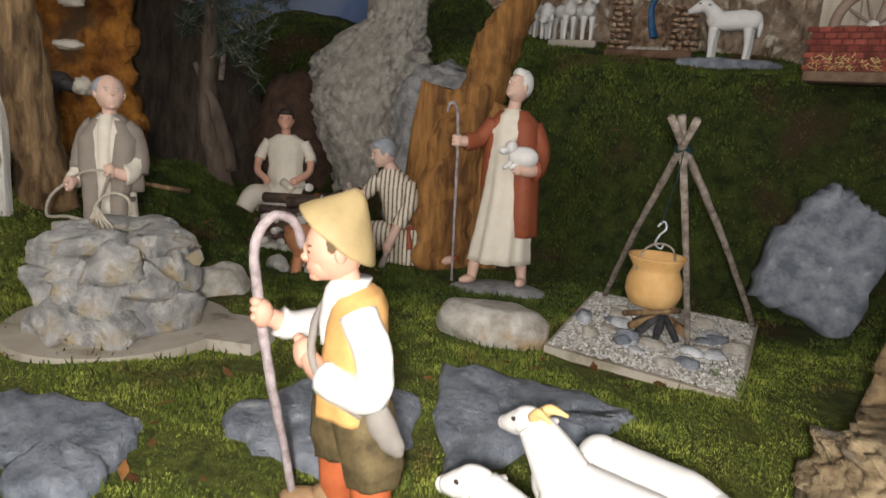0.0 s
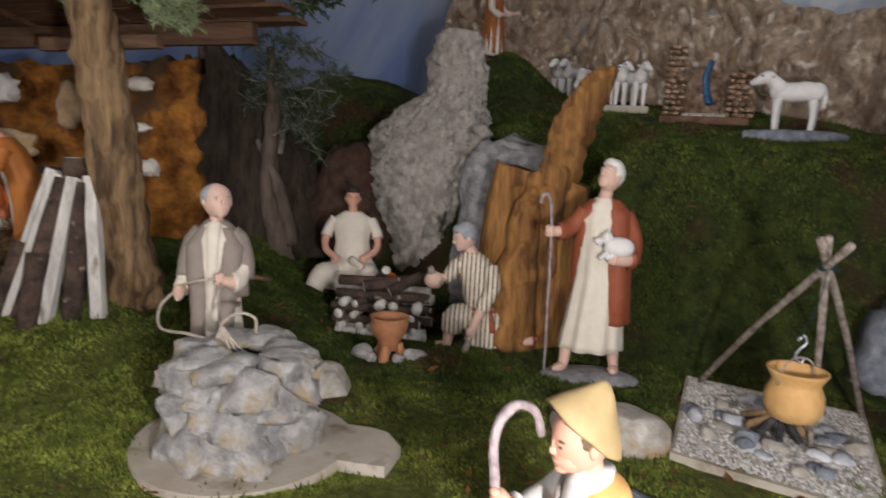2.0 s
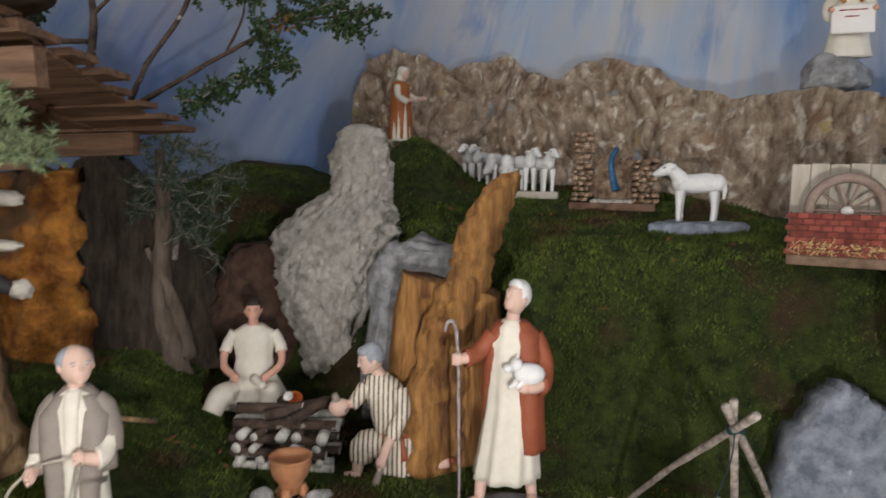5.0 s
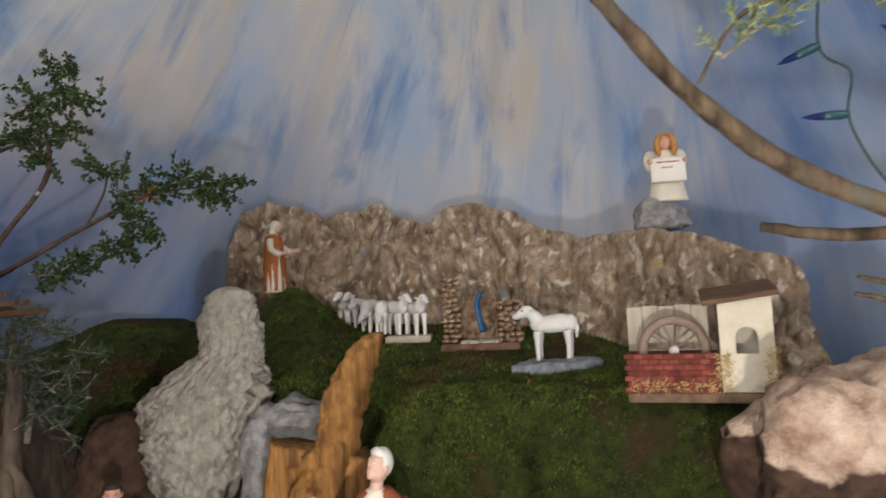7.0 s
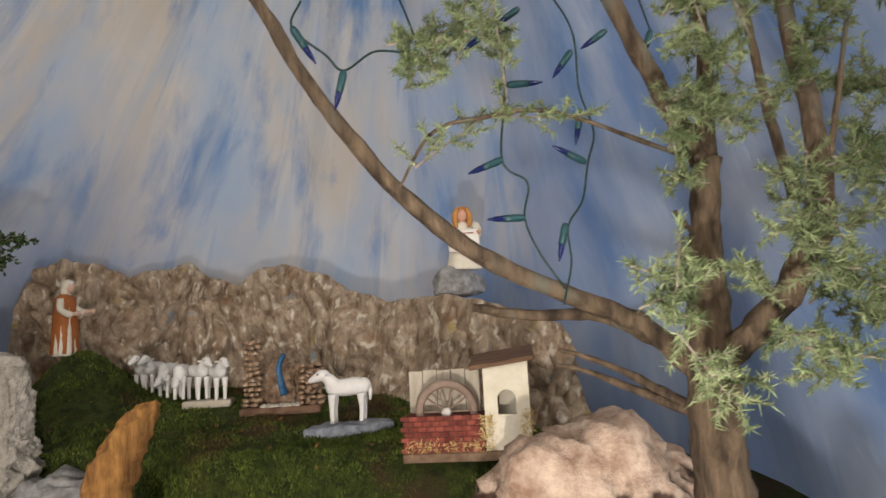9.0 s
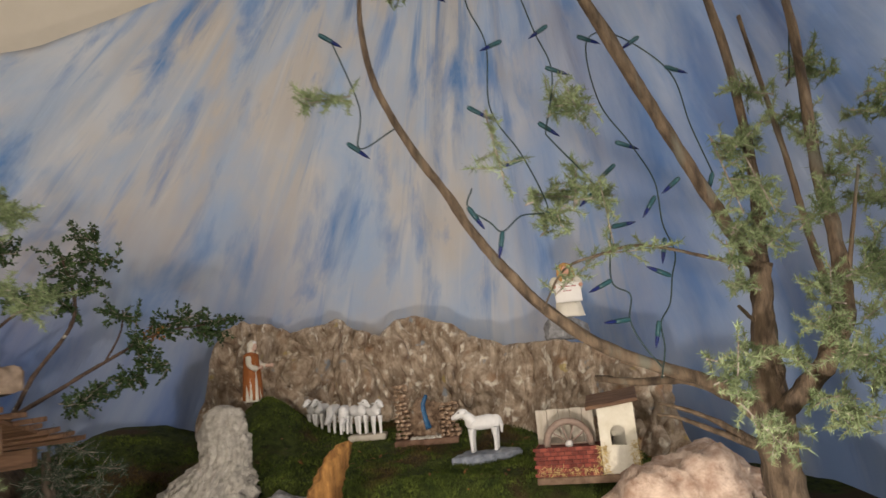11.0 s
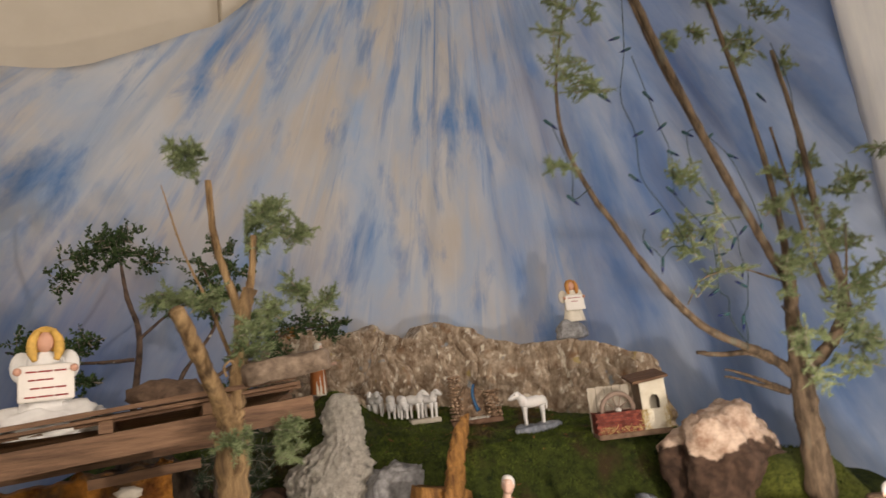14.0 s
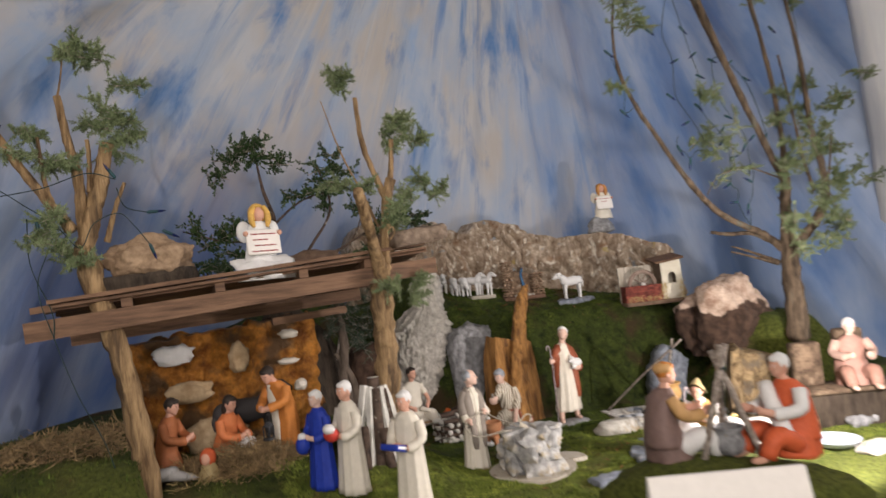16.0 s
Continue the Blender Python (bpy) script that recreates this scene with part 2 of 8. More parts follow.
LOGBARK = mat("dark_log_bark", (0.030, 0.020, 0.015), (0.12, 0.08, 0.06), 60, 0.85, 0.9, third=(0.42, 0.39, 0.33), third_scale=90, third_at=0.64)
STRAW = mat("straw", (0.34, 0.24, 0.09), (0.58, 0.44, 0.20), 60, 0.8, 0, vary=0.3)
HAY = mat("dark_hay", (0.15, 0.10, 0.05), (0.38, 0.26, 0.13), 60, 0.9, 0, vary=0.4)
CORK = mat("orange_stable_wall", (0.22, 0.070, 0.015), (0.82, 0.35, 0.065), 34, 0.55, 1.0, third=(0.17, 0.095, 0.045), third_scale=13, third_at=0.50, dist=0.016)
SPUNGE = mat("tan_patch", (0.36, 0.24, 0.13), (0.60, 0.45, 0.28), 40, 0.85, 0.7)
BRICKRED = mat("red_brick", (0.14, 0.03, 0.022), (0.26, 0.07, 0.05), 80, 0.85, 0.4, vary=0.35)
BRICKMIX = mat("small_stone", (0.08, 0.045, 0.028), (0.40, 0.28, 0.19), 70, 0.9, 0.8, third=(0.50, 0.46, 0.40), third_scale=60, third_at=0.62, vary=0.5)
BARNWOOD = mat("grey_barn_wood", (0.34, 0.30, 0.24), (0.52, 0.47, 0.40), 40, 0.8, 0.4, stretch=(2, 2, 0.3), vary=0.2)
WHEEL = mat("wheel_wood", (0.20, 0.14, 0.11), (0.32, 0.24, 0.20), 60, 0.8, 0.3)
PLASTER = mat("cream_plaster", (0.58, 0.53, 0.42), (0.70, 0.66, 0.56), 35, 0.85, 0.3, third=(0.36, 0.30, 0.22), third_scale=22, third_at=0.62)
WATER = mat("blue_water_paint", (0.01, 0.05, 0.13), (0.03, 0.13, 0.26), 90, 0.25, 0.2)
CABLE = mat("green_cable", (0.005, 0.018, 0.017), (0.010, 0.032, 0.030), 80, 0.5, 0)
SOCKET = mat("teal_socket", (0.008, 0.034, 0.042), (0.016, 0.060, 0.072), 80, 0.4, 0)
BULB = mat("dark_blue_bulb", (0.006, 0.010, 0.05), (0.01, 0.018, 0.09), 80, 0.15, 0)
NEEDLE = mat("juniper_needles", (0.095, 0.135, 0.058), (0.28, 0.34, 0.18), 30, 0.8, 0, vary=0.4)
LEAF = mat("dark_leaves", (0.018, 0.04, 0.014), (0.055, 0.095, 0.03), 30, 0.7, 0, vary=0.4)
CREAMWALL = mat("cream_wall", (0.55, 0.50, 0.43), (0.60, 0.55, 0.48), 6, 0.9, 0.1)
WHITEROBE = paint("off_white_robe_paint", (0.66, 0.61, 0.52), 0.05)
INK = paint("red_ink", (0.35, 0.04, 0.04), 0.1)
PAPER = paint("white_card", (0.80, 0.76, 0.72), 0.03)


# ---------------------------------------------------------------- builders
def thing(name, label, category, m=None, group=""):
    e = new(name)
    e.empty_display_size = 0.02
    e.matrix_world = m or Matrix()
    return tagged(e, label, category, group)


def mesh_of(bm, mats, smooth=True):
    me = bpy.data.meshes.new("m")
    bm.normal_update()
    bm.to_mesh(me)
    bm.free()
    for k in (mats if isinstance(mats, (list, tuple)) else [mats]):
        me.materials.append(k)
    if smooth:
        me.polygons.foreach_set("use_smooth", [True] * len(me.polygons))
    return me


def part(name, bm, material, parent=None, label="", smooth=True):
    ob = new(name, mesh_of(bm, material, smooth))
    ob.data.name = name
    ob.parent = parent
    return tagged(ob, label)


def solid(name, bm, material, label, category, m=None, group="", smooth=True):
    ob = new(name, mesh_of(bm, material, smooth))
    ob.data.name = name
    if m:
        ob.matrix_world = m
    return tagged(ob, label, category, group)


def raw(name, verts, faces, material, parent=None, label=""):
    me = bpy.data.meshes.new(name)
    me.from_pydata(verts, [], faces)
    me.materials.append(material)
    ob = new(name, me)
    ob.parent = parent
    return tagged(ob, label)


def spline(pts, n):
    """Points along a smooth line through pts."""
    pts = [Vector(p) for p in pts]
    if len(pts) < 3:
        return [pts[0].lerp(pts[-1], i / n) for i in range(n + 1)]
    p = [pts[0] * 2 - pts[1]] + pts + [pts[-1] * 2 - pts[-2]]
    out = []
    for i in range(n + 1):
        s = min(i / n * (len(pts) - 1), len(pts) - 1 - 1e-6)
        k, u = int(s), s - int(s)
        a, b, c, d = p[k:k + 4]
        out.append(0.5 * ((2 * b) + (c - a) * u + (2 * a - 5 * b + 4 * c - d) * u * u + (3 * b - a - 3 * c + d) * u ** 3))
    return out


def along(vals, n):
    return [float(np.interp(i / n, np.linspace(0, 1, len(vals)), vals)) for i in range(n + 1)]


def tube(bm, pts, radii, seg=8, n=None, rough=0.0, mi=0, seed=0.0, flat=1.0):
    """A tapered limb along a smooth line through pts, closed at both ends."""
    n = n or max(2, 4 * (len(pts) - 1))
    line, rad = spline(pts, n), along(radii, n)
    rings, up = [], None
    for i, p in enumerate(line):
        d = (line[min(i + 1, n)] - line[max(i - 1, 0)]).normalized()
        if up is None:
            up = d.orthogonal().normalized()
        up = (up - d * up.dot(d)).normalized()
        side = d.cross(up)
        ring = []
        for k in range(seg):
            a = 2 * math.pi * k / seg
            r = rad[i]
            if rough:
                r *= 1 + rough * noise.noise(Vector((math.cos(a) * 1.3 + seed, math.sin(a) * 1.3, i * 0.45 + seed)))
            ring.append(bm.verts.new(p + (up * math.cos(a) + side * math.sin(a) * flat) * r))
        rings.append(ring)
    for a, b in zip(rings, rings[1:]):
        for k in range(seg):
            bm.faces.new((a[k], a[(k + 1) % seg], b[(k + 1) % seg], b[k])).material_index = mi
    bm.faces.new(rings[0][::-1]).material_index = mi
    bm.faces.new(rings[-1]).material_index = mi


def loft(bm, rings, seg=20, n=None, folds=0, depth=0.0, mi=0, turn=0.0):
    """A body through ellipses (z, cx, cy, rx, ry); folds deepen towards the first ring."""
    n = n or 5 * (len(rings) - 1)
    zs = np.array(rings, float)
    s = np.linspace(0, len(rings) - 1, n + 1)
    made = []
    for si in s:
        z, cx, cy, rx, ry = [float(np.interp(si, range(len(rings)), zs[:, c])) for c in range(5)]
        deep = depth * max(0.0, 1 - si / (len(rings) - 1)) if folds else 0
        ring = []
        for k in range(seg):
            a = 2 * math.pi * k / seg + turn
            g = 1 + deep * math.cos(folds * a + 0.8 * math.sin(2.3 * a))
            ring.append(bm.verts.new((cx + rx * g * math.cos(a), cy + ry * g * math.sin(a), z)))
        made.append(ring)
    for a, b in zip(made, made[1:]):
        for k in range(seg):
            bm.faces.new((a[k], a[(k + 1) % seg], b[(k + 1) % seg], b[k])).material_index = mi
    bm.faces.new(made[0][::-1]).material_index = mi
    bm.faces.new(made[-1]).material_index = mi


def ball(bm, c, r, mi=0, u=14, v=10, m=None):
    r = (r, r, r) if isinstance(r, (int, float)) else r
    mm = Matrix.Translation(c) @ (m or Matrix()) @ Matrix.Diagonal((*r, 1))
    got = bmesh.ops.create_uvsphere(bm, u_segments=u, v_segments=v, radius=1, matrix=mm)
    for f in {f for w in got["verts"] for f in w.link_faces}:
        f.material_index = mi


def box(bm, c, size, m=None, bevel=0.0, mi=0):
    got = bmesh.ops.create_cube(bm, size=1, matrix=Matrix.Translation(c) @ (m or Matrix()) @ Matrix.Diagonal((*size, 1)))
    for f in {f for v in got["verts"] for f in v.link_faces}:
        f.material_index = mi
    if bevel:
        edges = list({e for v in got["verts"] for e in v.link_edges})
        made = bmesh.ops.bevel(bm, geom=edges, offset=bevel, segments=1, affect="EDGES", material=-1)
        for f in made["faces"]:
            f.material_index = mi


def boulder(size, seed, sub=4, rough=0.25, freq=1.6, fine=0.06, flat_bottom=-0.6, cuts=0, ridges=0.0, boxy=1.0):
    """A stone: a noisy ball with some planes cut off."""
    bm = bmesh.new()
    bmesh.ops.create_icosphere(bm, subdivisions=sub, radius=1)
    rnd = random.Random(seed)
    planes = [(Vector((rnd.uniform(-1, 1), rnd.uniform(-1, 1), rnd.uniform(-0.4, 1))).normalized(), rnd.uniform(0.62, 0.88)) for _ in range(cuts)]
    o = Vector((seed * 3.7, seed * 1.3, seed * 2.1))
    for v in bm.verts:
        p = v.co.copy()
        if boxy != 1.0:
            p = Vector([math.copysign(abs(c) ** boxy, c) for c in p])
        r = 1 + rough * noise.noise(p * freq + o) + fine * noise.fractal(p * freq * 4 + o, 1.0, 2.1, 4)
        if ridges:
            r += ridges * abs(noise.noise(p * freq * 2.5 + o))
        p *= r
        for nrm, d in planes:
            e = p.dot(nrm) - d
            if e > 0:
                p -= nrm * e * 0.92
        p.z = max(p.z, flat_bottom)
        v.co = Vector((p.x * size[0], p.y * size[1], (p.z - flat_bottom) * size[2]))
    return bm


def slab(outline, thick, seed, rough=0.0015):
    """A flat stone with an uneven outline and a broken edge."""
    bm = bmesh.new()
    rnd = random.Random(seed)
    pts = []
    for (x0, y0), (x1, y1) in zip(outline, outline[1:] + outline[:1]):
        for k in range(6):
            u = k / 6
            w = 0.0 if k == 0 else rnd.uniform(-1, 1) * 0.0035
            dx, dy = x1 - x0, y1 - y0
            ln = math.hypot(dx, dy) or 1
            pts.append((x0 + dx * u - dy / ln * w, y0 + dy * u + dx / ln * w))
    cx, cy = sum(p[0] for p in pts) / len(pts), sum(p[1] for p in pts) / len(pts)
    levels = [(1.0, -0.012), (1.03, thick * 0.5), (0.985, thick * 0.9), (0.93, thick), (0.62, thick), (0.3, thick)]
    rings = []
    for k, z in levels:
        rings.append([bm.verts.new((cx + (x - cx) * k, cy + (y - cy) * k, z + rnd.uniform(-1, 1) * rough + 0.003 * noise.noise(Vector((x * 30, y * 30, seed))))) for x, y in pts])
    n = len(pts)
    for a, b in zip(rings, rings[1:]):
        for k in range(n):
            bm.faces.new((a[k], a[(k + 1) % n], b[(k + 1) % n], b[k]))
    bm.faces.new(rings[-1])
    bm.faces.new(rings[0][::-1])
    return bm


def step(x, a, b):
    u = min(1.0, max(0.0, (x - a) / (b - a)))
    return u * u * (3 - 2 * u)


def ground_z(x, y):
    """Height of the mossy landscape."""
    edge = float(np.interp(x, [-1.2, -0.7, -0.35, -0.1, 0.05, 0.2, 0.4, 0.55, 0.75, 1.3], [1.45, 1.40, 1.22, 1.13, 1.04, 0.95, 0.90, 0.85, 0.80, 0.75]))
    rise = float(np.interp(x, [-1.2, -0.6, -0.2, 0.1, 0.70, 0.95], [0.05, 0.10, 0.24, 0.25, 0.235, 0.06]))
    z = rise * step(y, edge, edge + 0.15) + 0.072 * step(y, edge + 0.1, 1.5)
    z += 0.085 * math.exp(-((x - 0.045) ** 2 / 0.006 + (y - 1.38) ** 2 / 0.012))
    z += 0.075 * step(-x, 0.10, 0.32) * step(y, 0.52, 0.82)
    z += 0.20 * step(x, 0.50, 0.66) * step(y, 0.47, 0.68) * (1 - step(y, 0.72, 0.92)) * (1 - step(x, 0.74, 0.92))
    z += 0.006 * noise.noise(Vector((x * 14, y * 14, 0.3))) + 0.0025 * noise.noise(Vector((x * 45, y * 45, 2.3)))
    return z


# ---------------------------------------------------------------- setting: ground, cloth, walls
def build_ground():
    xs, ys = np.linspace(-2.0, 2.0, 261), np.linspace(-1.6, 2.0, 241)
    verts = [(float(x), float(y), ground_z(float(x), float(y))) for y in ys for x in xs]
    w = len(xs)
    faces = [(j * w + i, j * w + i + 1, (j + 1) * w + i + 1, (j + 1) * w + i) for j in range(len(ys) - 1) for i in range(w - 1)]
    g = raw("ground", verts, faces, MOSS)
    g.data.polygons.foreach_set("use_smooth", [True] * len(g.data.polygons))
    tagged(g, "green moss carpet rising to a bank behind the figures", "ground", kind="structure")
    # moss tufts: small upright blades in clumps
    rnd = random.Random(7)
    v, f = [], []

    def blade(x, y, z, h, w, lean):
        a = rnd.uniform(0, math.pi)
        b = len(v)
        dx, dy = math.cos(a) * w, math.sin(a) * w
        lx, ly = rnd.uniform(-lean, lean), rnd.uniform(-lean, lean)
        v.extend([(x - dx, y - dy, z - 0.001), (x + dx, y + dy, z - 0.001), (x + lx, y + ly, z + h)])
        f.append((b, b + 1, b + 2))

    def patch(n, x0, x1, y0, y1, h, w):
        for _ in range(n):
            x, y = rnd.uniform(x0, x1), rnd.uniform(y0, y1)
            d = noise.noise(Vector((x * 16, y * 16, 4.0)))
            if d < -0.45 or rnd.random() > 0.70 + d:
                continue
            blade(x, y, ground_z(x, y), h * rnd.uniform(0.5, 1.3) * (1 + 0.8 * d), w * rnd.uniform(0.7, 1.4), h * 0.8)

    patch(300000, -0.20, 0.60, 0.33, 0.80, 0.0016, 0.0006)
    patch(40000, -0.50, -0.10, 0.55, 0.80, 0.0030, 0.0009)
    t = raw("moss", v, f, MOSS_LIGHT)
    tagged(t, "short light green moss round the figures", "moss", kind="stuff")
    v, f = [], []
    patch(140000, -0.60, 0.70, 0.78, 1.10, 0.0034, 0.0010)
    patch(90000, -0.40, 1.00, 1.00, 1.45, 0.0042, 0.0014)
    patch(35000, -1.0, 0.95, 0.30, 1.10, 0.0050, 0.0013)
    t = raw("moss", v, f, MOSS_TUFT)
    tagged(t, "dark green and brownish moss on the bank", "moss", kind="stuff")
    # dry leaf flakes and bits caught in the moss
    v, f = [], []
    for _ in range(900):
        x, y = rnd.uniform(-0.25, 0.72), rnd.uniform(0.45, 1.35)
        if noise.noise(Vector((x * 7, y * 7, 9.0))) < 0.0:
            continue
        s = rnd.uniform(0.0012, 0.0050)
        a = rnd.uniform(0, 6.28)
        o = Vector((x, y, ground_z(x, y) + 0.0035))
        d = Vector((math.cos(a), math.sin(a), rnd.uniform(-0.3, 0.5))) * s * 1.6
        w = Vector((-math.sin(a), math.cos(a), rnd.uniform(-0.4, 0.4))) * s * 0.6
        b = len(v)
        v.extend([tuple(o - d), tuple(o - w), tuple(o + d), tuple(o + w)])
        f.append((b, b + 1, b + 2, b + 3))
    t = raw("leaf_litter", v, f, DRYLEAF)
    tagged(t, "dry brown leaf flakes scattered in the moss", "leaf litter", kind="stuff")


build_ground()


def cloth_material():
    m, n, l, p = nodes("sky_cloth")
    co = n.new("ShaderNodeTexCoord")
    uv = n.new("ShaderNodeMapping")
    l.new(co.outputs["UV"], uv.inputs[0])

    def tex(scale, sx, sy, detail, rough=0.55, shift=0.0):
        mp = n.new("ShaderNodeMapping")
        mp.inputs["Scale"].default_value = (sx, sy, 1)
        mp.inputs["Location"].default_value = (shift, shift * 0.7, 0)
        l.new(uv.outputs[0], mp.inputs[0])
        t = n.new("ShaderNodeTexNoise")
        t.inputs["Scale"].default_value, t.inputs["Detail"].default_value, t.inputs["Roughness"].default_value = scale, detail, rough
        t.inputs["Distortion"].default_value = 0.4
        l.new(mp.outputs[0], t.inputs["Vector"])
        return t.outputs["Fac"]

    def ramp(src, a, b):
        r = n.new("ShaderNodeValToRGB")
        r.color_ramp.elements[0].position, r.color_ramp.elements[1].position = a, b
        l.new(src, r.inputs[0])
        return r.outputs[0]

    def mix(fac, a, b):
        x = n.new("ShaderNodeMix")
        x.data_type = "RGBA"
        l.new(fac, x.inputs[0])
        for src, k in ((a, 6), (b, 7)):
            if isinstance(src, tuple):
                x.inputs[k].default_value = (*src, 1)
            else:
                l.new(src, x.inputs[k])
        return x.outputs[2]

    base = mix(ramp(tex(1.0, 7, 1.8, 4), 0.35, 0.65), (0.45, 0.40, 0.355), (0.46, 0.48, 0.52))
    light = mix(ramp(tex(1.0, 12, 2.9, 5, shift=3.0), 0.43, 0.68), base, (0.29, 0.38, 0.53))
    deep = mix(ramp(tex(1.0, 17, 2.6, 6, 0.6, shift=8.0), 0.51, 0.68), light, (0.11, 0.215, 0.42))
    deep = mix(ramp(tex(1.0, 46, 1.6, 3, shift=12.0), 0.55, 0.75), deep, (0.34, 0.40, 0.50))
    deep = mix(ramp(tex(1.0, 40, 1.3, 4, 0.6, shift=41.0), 0.58, 0.74), deep, (0.17, 0.27, 0.46))
    deep = mix(ramp(tex(1.0, 34, 1.2, 3, shift=52.0), 0.60, 0.80), deep, (0.55, 0.53, 0.51))
    # more blue on the side hanging, its paint brightened to stand in for daylight
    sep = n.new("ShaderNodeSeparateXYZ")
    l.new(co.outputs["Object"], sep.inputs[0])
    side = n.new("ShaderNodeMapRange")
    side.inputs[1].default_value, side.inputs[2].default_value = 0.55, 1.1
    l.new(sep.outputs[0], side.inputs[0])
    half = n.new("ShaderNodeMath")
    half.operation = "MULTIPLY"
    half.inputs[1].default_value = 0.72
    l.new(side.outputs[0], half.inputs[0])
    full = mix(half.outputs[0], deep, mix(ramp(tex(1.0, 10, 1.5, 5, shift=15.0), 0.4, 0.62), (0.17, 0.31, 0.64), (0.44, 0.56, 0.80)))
    # darker blue towards the cloth's lower left
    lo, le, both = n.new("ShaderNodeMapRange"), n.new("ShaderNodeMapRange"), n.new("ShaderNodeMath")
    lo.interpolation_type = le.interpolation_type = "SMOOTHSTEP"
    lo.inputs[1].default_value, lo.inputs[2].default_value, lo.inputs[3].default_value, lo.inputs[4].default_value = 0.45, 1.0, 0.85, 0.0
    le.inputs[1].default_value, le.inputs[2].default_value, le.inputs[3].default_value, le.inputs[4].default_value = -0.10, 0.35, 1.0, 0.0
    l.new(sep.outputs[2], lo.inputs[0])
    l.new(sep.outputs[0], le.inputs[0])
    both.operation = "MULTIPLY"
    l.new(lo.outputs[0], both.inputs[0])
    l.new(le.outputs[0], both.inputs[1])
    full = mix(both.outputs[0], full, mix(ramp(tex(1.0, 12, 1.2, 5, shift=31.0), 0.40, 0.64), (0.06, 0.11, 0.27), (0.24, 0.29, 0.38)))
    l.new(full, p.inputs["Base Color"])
    p.inputs["Roughness"].default_value = 0.9
    p.inputs["Specular IOR Level"].default_value = 0.1
    bp = n.new("ShaderNodeBump")
    bp.inputs["Strength"].default_value, bp.inputs["Distance"].default_value = 0.5, 0.02
    l.new(tex(1.0, 26, 2.0, 4, shift=22.0), bp.inputs["Height"])
    l.new(bp.outputs[0], p.inputs["Normal"])
    return m


def build_cloth():
    """A painted sheet hung in folds that fan out from a gathered spot high up."""
    plan = spline([(-1.75, 0.20, 0), (-1.12, 0.83, 0), (-0.93, 1.08, 0), (-0.82, 1.24, 0), (-0.58, 1.47, 0), (-0.28, 1.58, 0), (0.1, 1.60, 0), (0.6, 1.60, 0), (0.98, 1.55, 0), (1.17, 1.36, 0), (1.20, 1.05, 0), (1.20, 0.70, 0)], 400)
    run = [0.0]
    for a, b in zip(plan, plan[1:]):
        run.append(run[-1] + (b - a).length)
    nz = 60
    verts, faces, uvs = [], [], []
    cx, cz = 0.34, 2.75
    for i, p in enumerate(plan):
        d = (plan[min(i + 1, 400)] - plan[max(i - 1, 0)]).normalized()
        nrm = Vector((-d.y, d.x, 0))
        s = run[i] - run[-1] + 1.55
        top = float(np.interp(p.x, [-2.0, -0.9, -0.62, -0.45, -0.15, 0.0, 0.3, 1.3], [0.9, 1.04, 1.205, 1.275, 1.45, 1.60, 1.95, 1.95]))
        for j in range(nz + 1):
            z = -0.05 + (top + 0.05) * j / nz
            ang, rad = math.atan2(s - cx, cz - z), math.hypot(s - cx, cz - z)
            k = 0.013 * math.sin(ang * 52 + 2.0 * noise.noise(Vector((ang * 5, rad, 0)))) + 0.014 * noise.noise(Vector((ang * 32, rad * 0.7, 3.0)))
            k *= min(1.0, rad * 0.8)
            verts.append(tuple(Vector((p.x, p.y, z)) + nrm * (k + 0.015)))
            uvs.append((ang, rad))
    for i in range(400):
        for j in range(nz):
            a = i * (nz + 1) + j
            faces.append((a, a + nz + 1, a + nz + 2, a + 1))
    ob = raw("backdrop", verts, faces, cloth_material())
    lay = ob.data.uv_layers.new(name="fan")
    for lp in ob.data.loops:
        lay.data[lp.index].uv = uvs[lp.vertex_index]
    ob.data.polygons.foreach_set("use_smooth", [True] * len(ob.data.polygons))
    th = ob.modifiers.new("thickness", "SOLIDIFY")
    th.thickness = 0.002
    tagged(ob, "sky-blue and white hand-painted cloth hung in folds", "backdrop", kind="structure")


build_cloth()


def build_hem():
    """White lining that shows along the cloth's free edge."""
    verts, faces = [], []
    for j in range(61):
        z = -0.05 + 2.0 * j / 60
        w = 0.075 + 0.02 * noise.noise(Vector((z * 4, 1, 0))) + 0.008 * noise.noise(Vector((z * 17, 3, 0)))
        for k in range(7):
            u = k / 6
            verts.append((1.196 + 0.012 * math.sin(u * 5 + z * 3) + 0.006 * noise.noise(Vector((u * 3, z * 9, 5))), 0.712 - w * u * 1.6, z))
    for j in range(60):
        for k in range(6):
            a = j * 7 + k
            faces.append((a, a + 1, a + 8, a + 7))
    ob = raw("backdrop_hem", verts, faces, mat("white_lining", (0.70, 0.72, 0.78), (0.82, 0.83, 0.86), 12, 0.9, 0.3, stretch=(3, 3, 0.3)))
    ob.data.polygons.foreach_set("use_smooth", [True] * len(ob.data.polygons))
    th = ob.modifiers.new("thickness", "SOLIDIFY")
    th.thickness = 0.002
    tagged(ob, "loose white lining along the cloth's free edge", "backdrop", kind="structure")


build_hem()


def wall(name, c, size, label):
    bm = bmesh.new()
    box(bm, c, size, bevel=0.004)
    ob = solid(name, bm, CREAMWALL, label, "wall", smooth=False)
    tagged(ob, kind="structure")


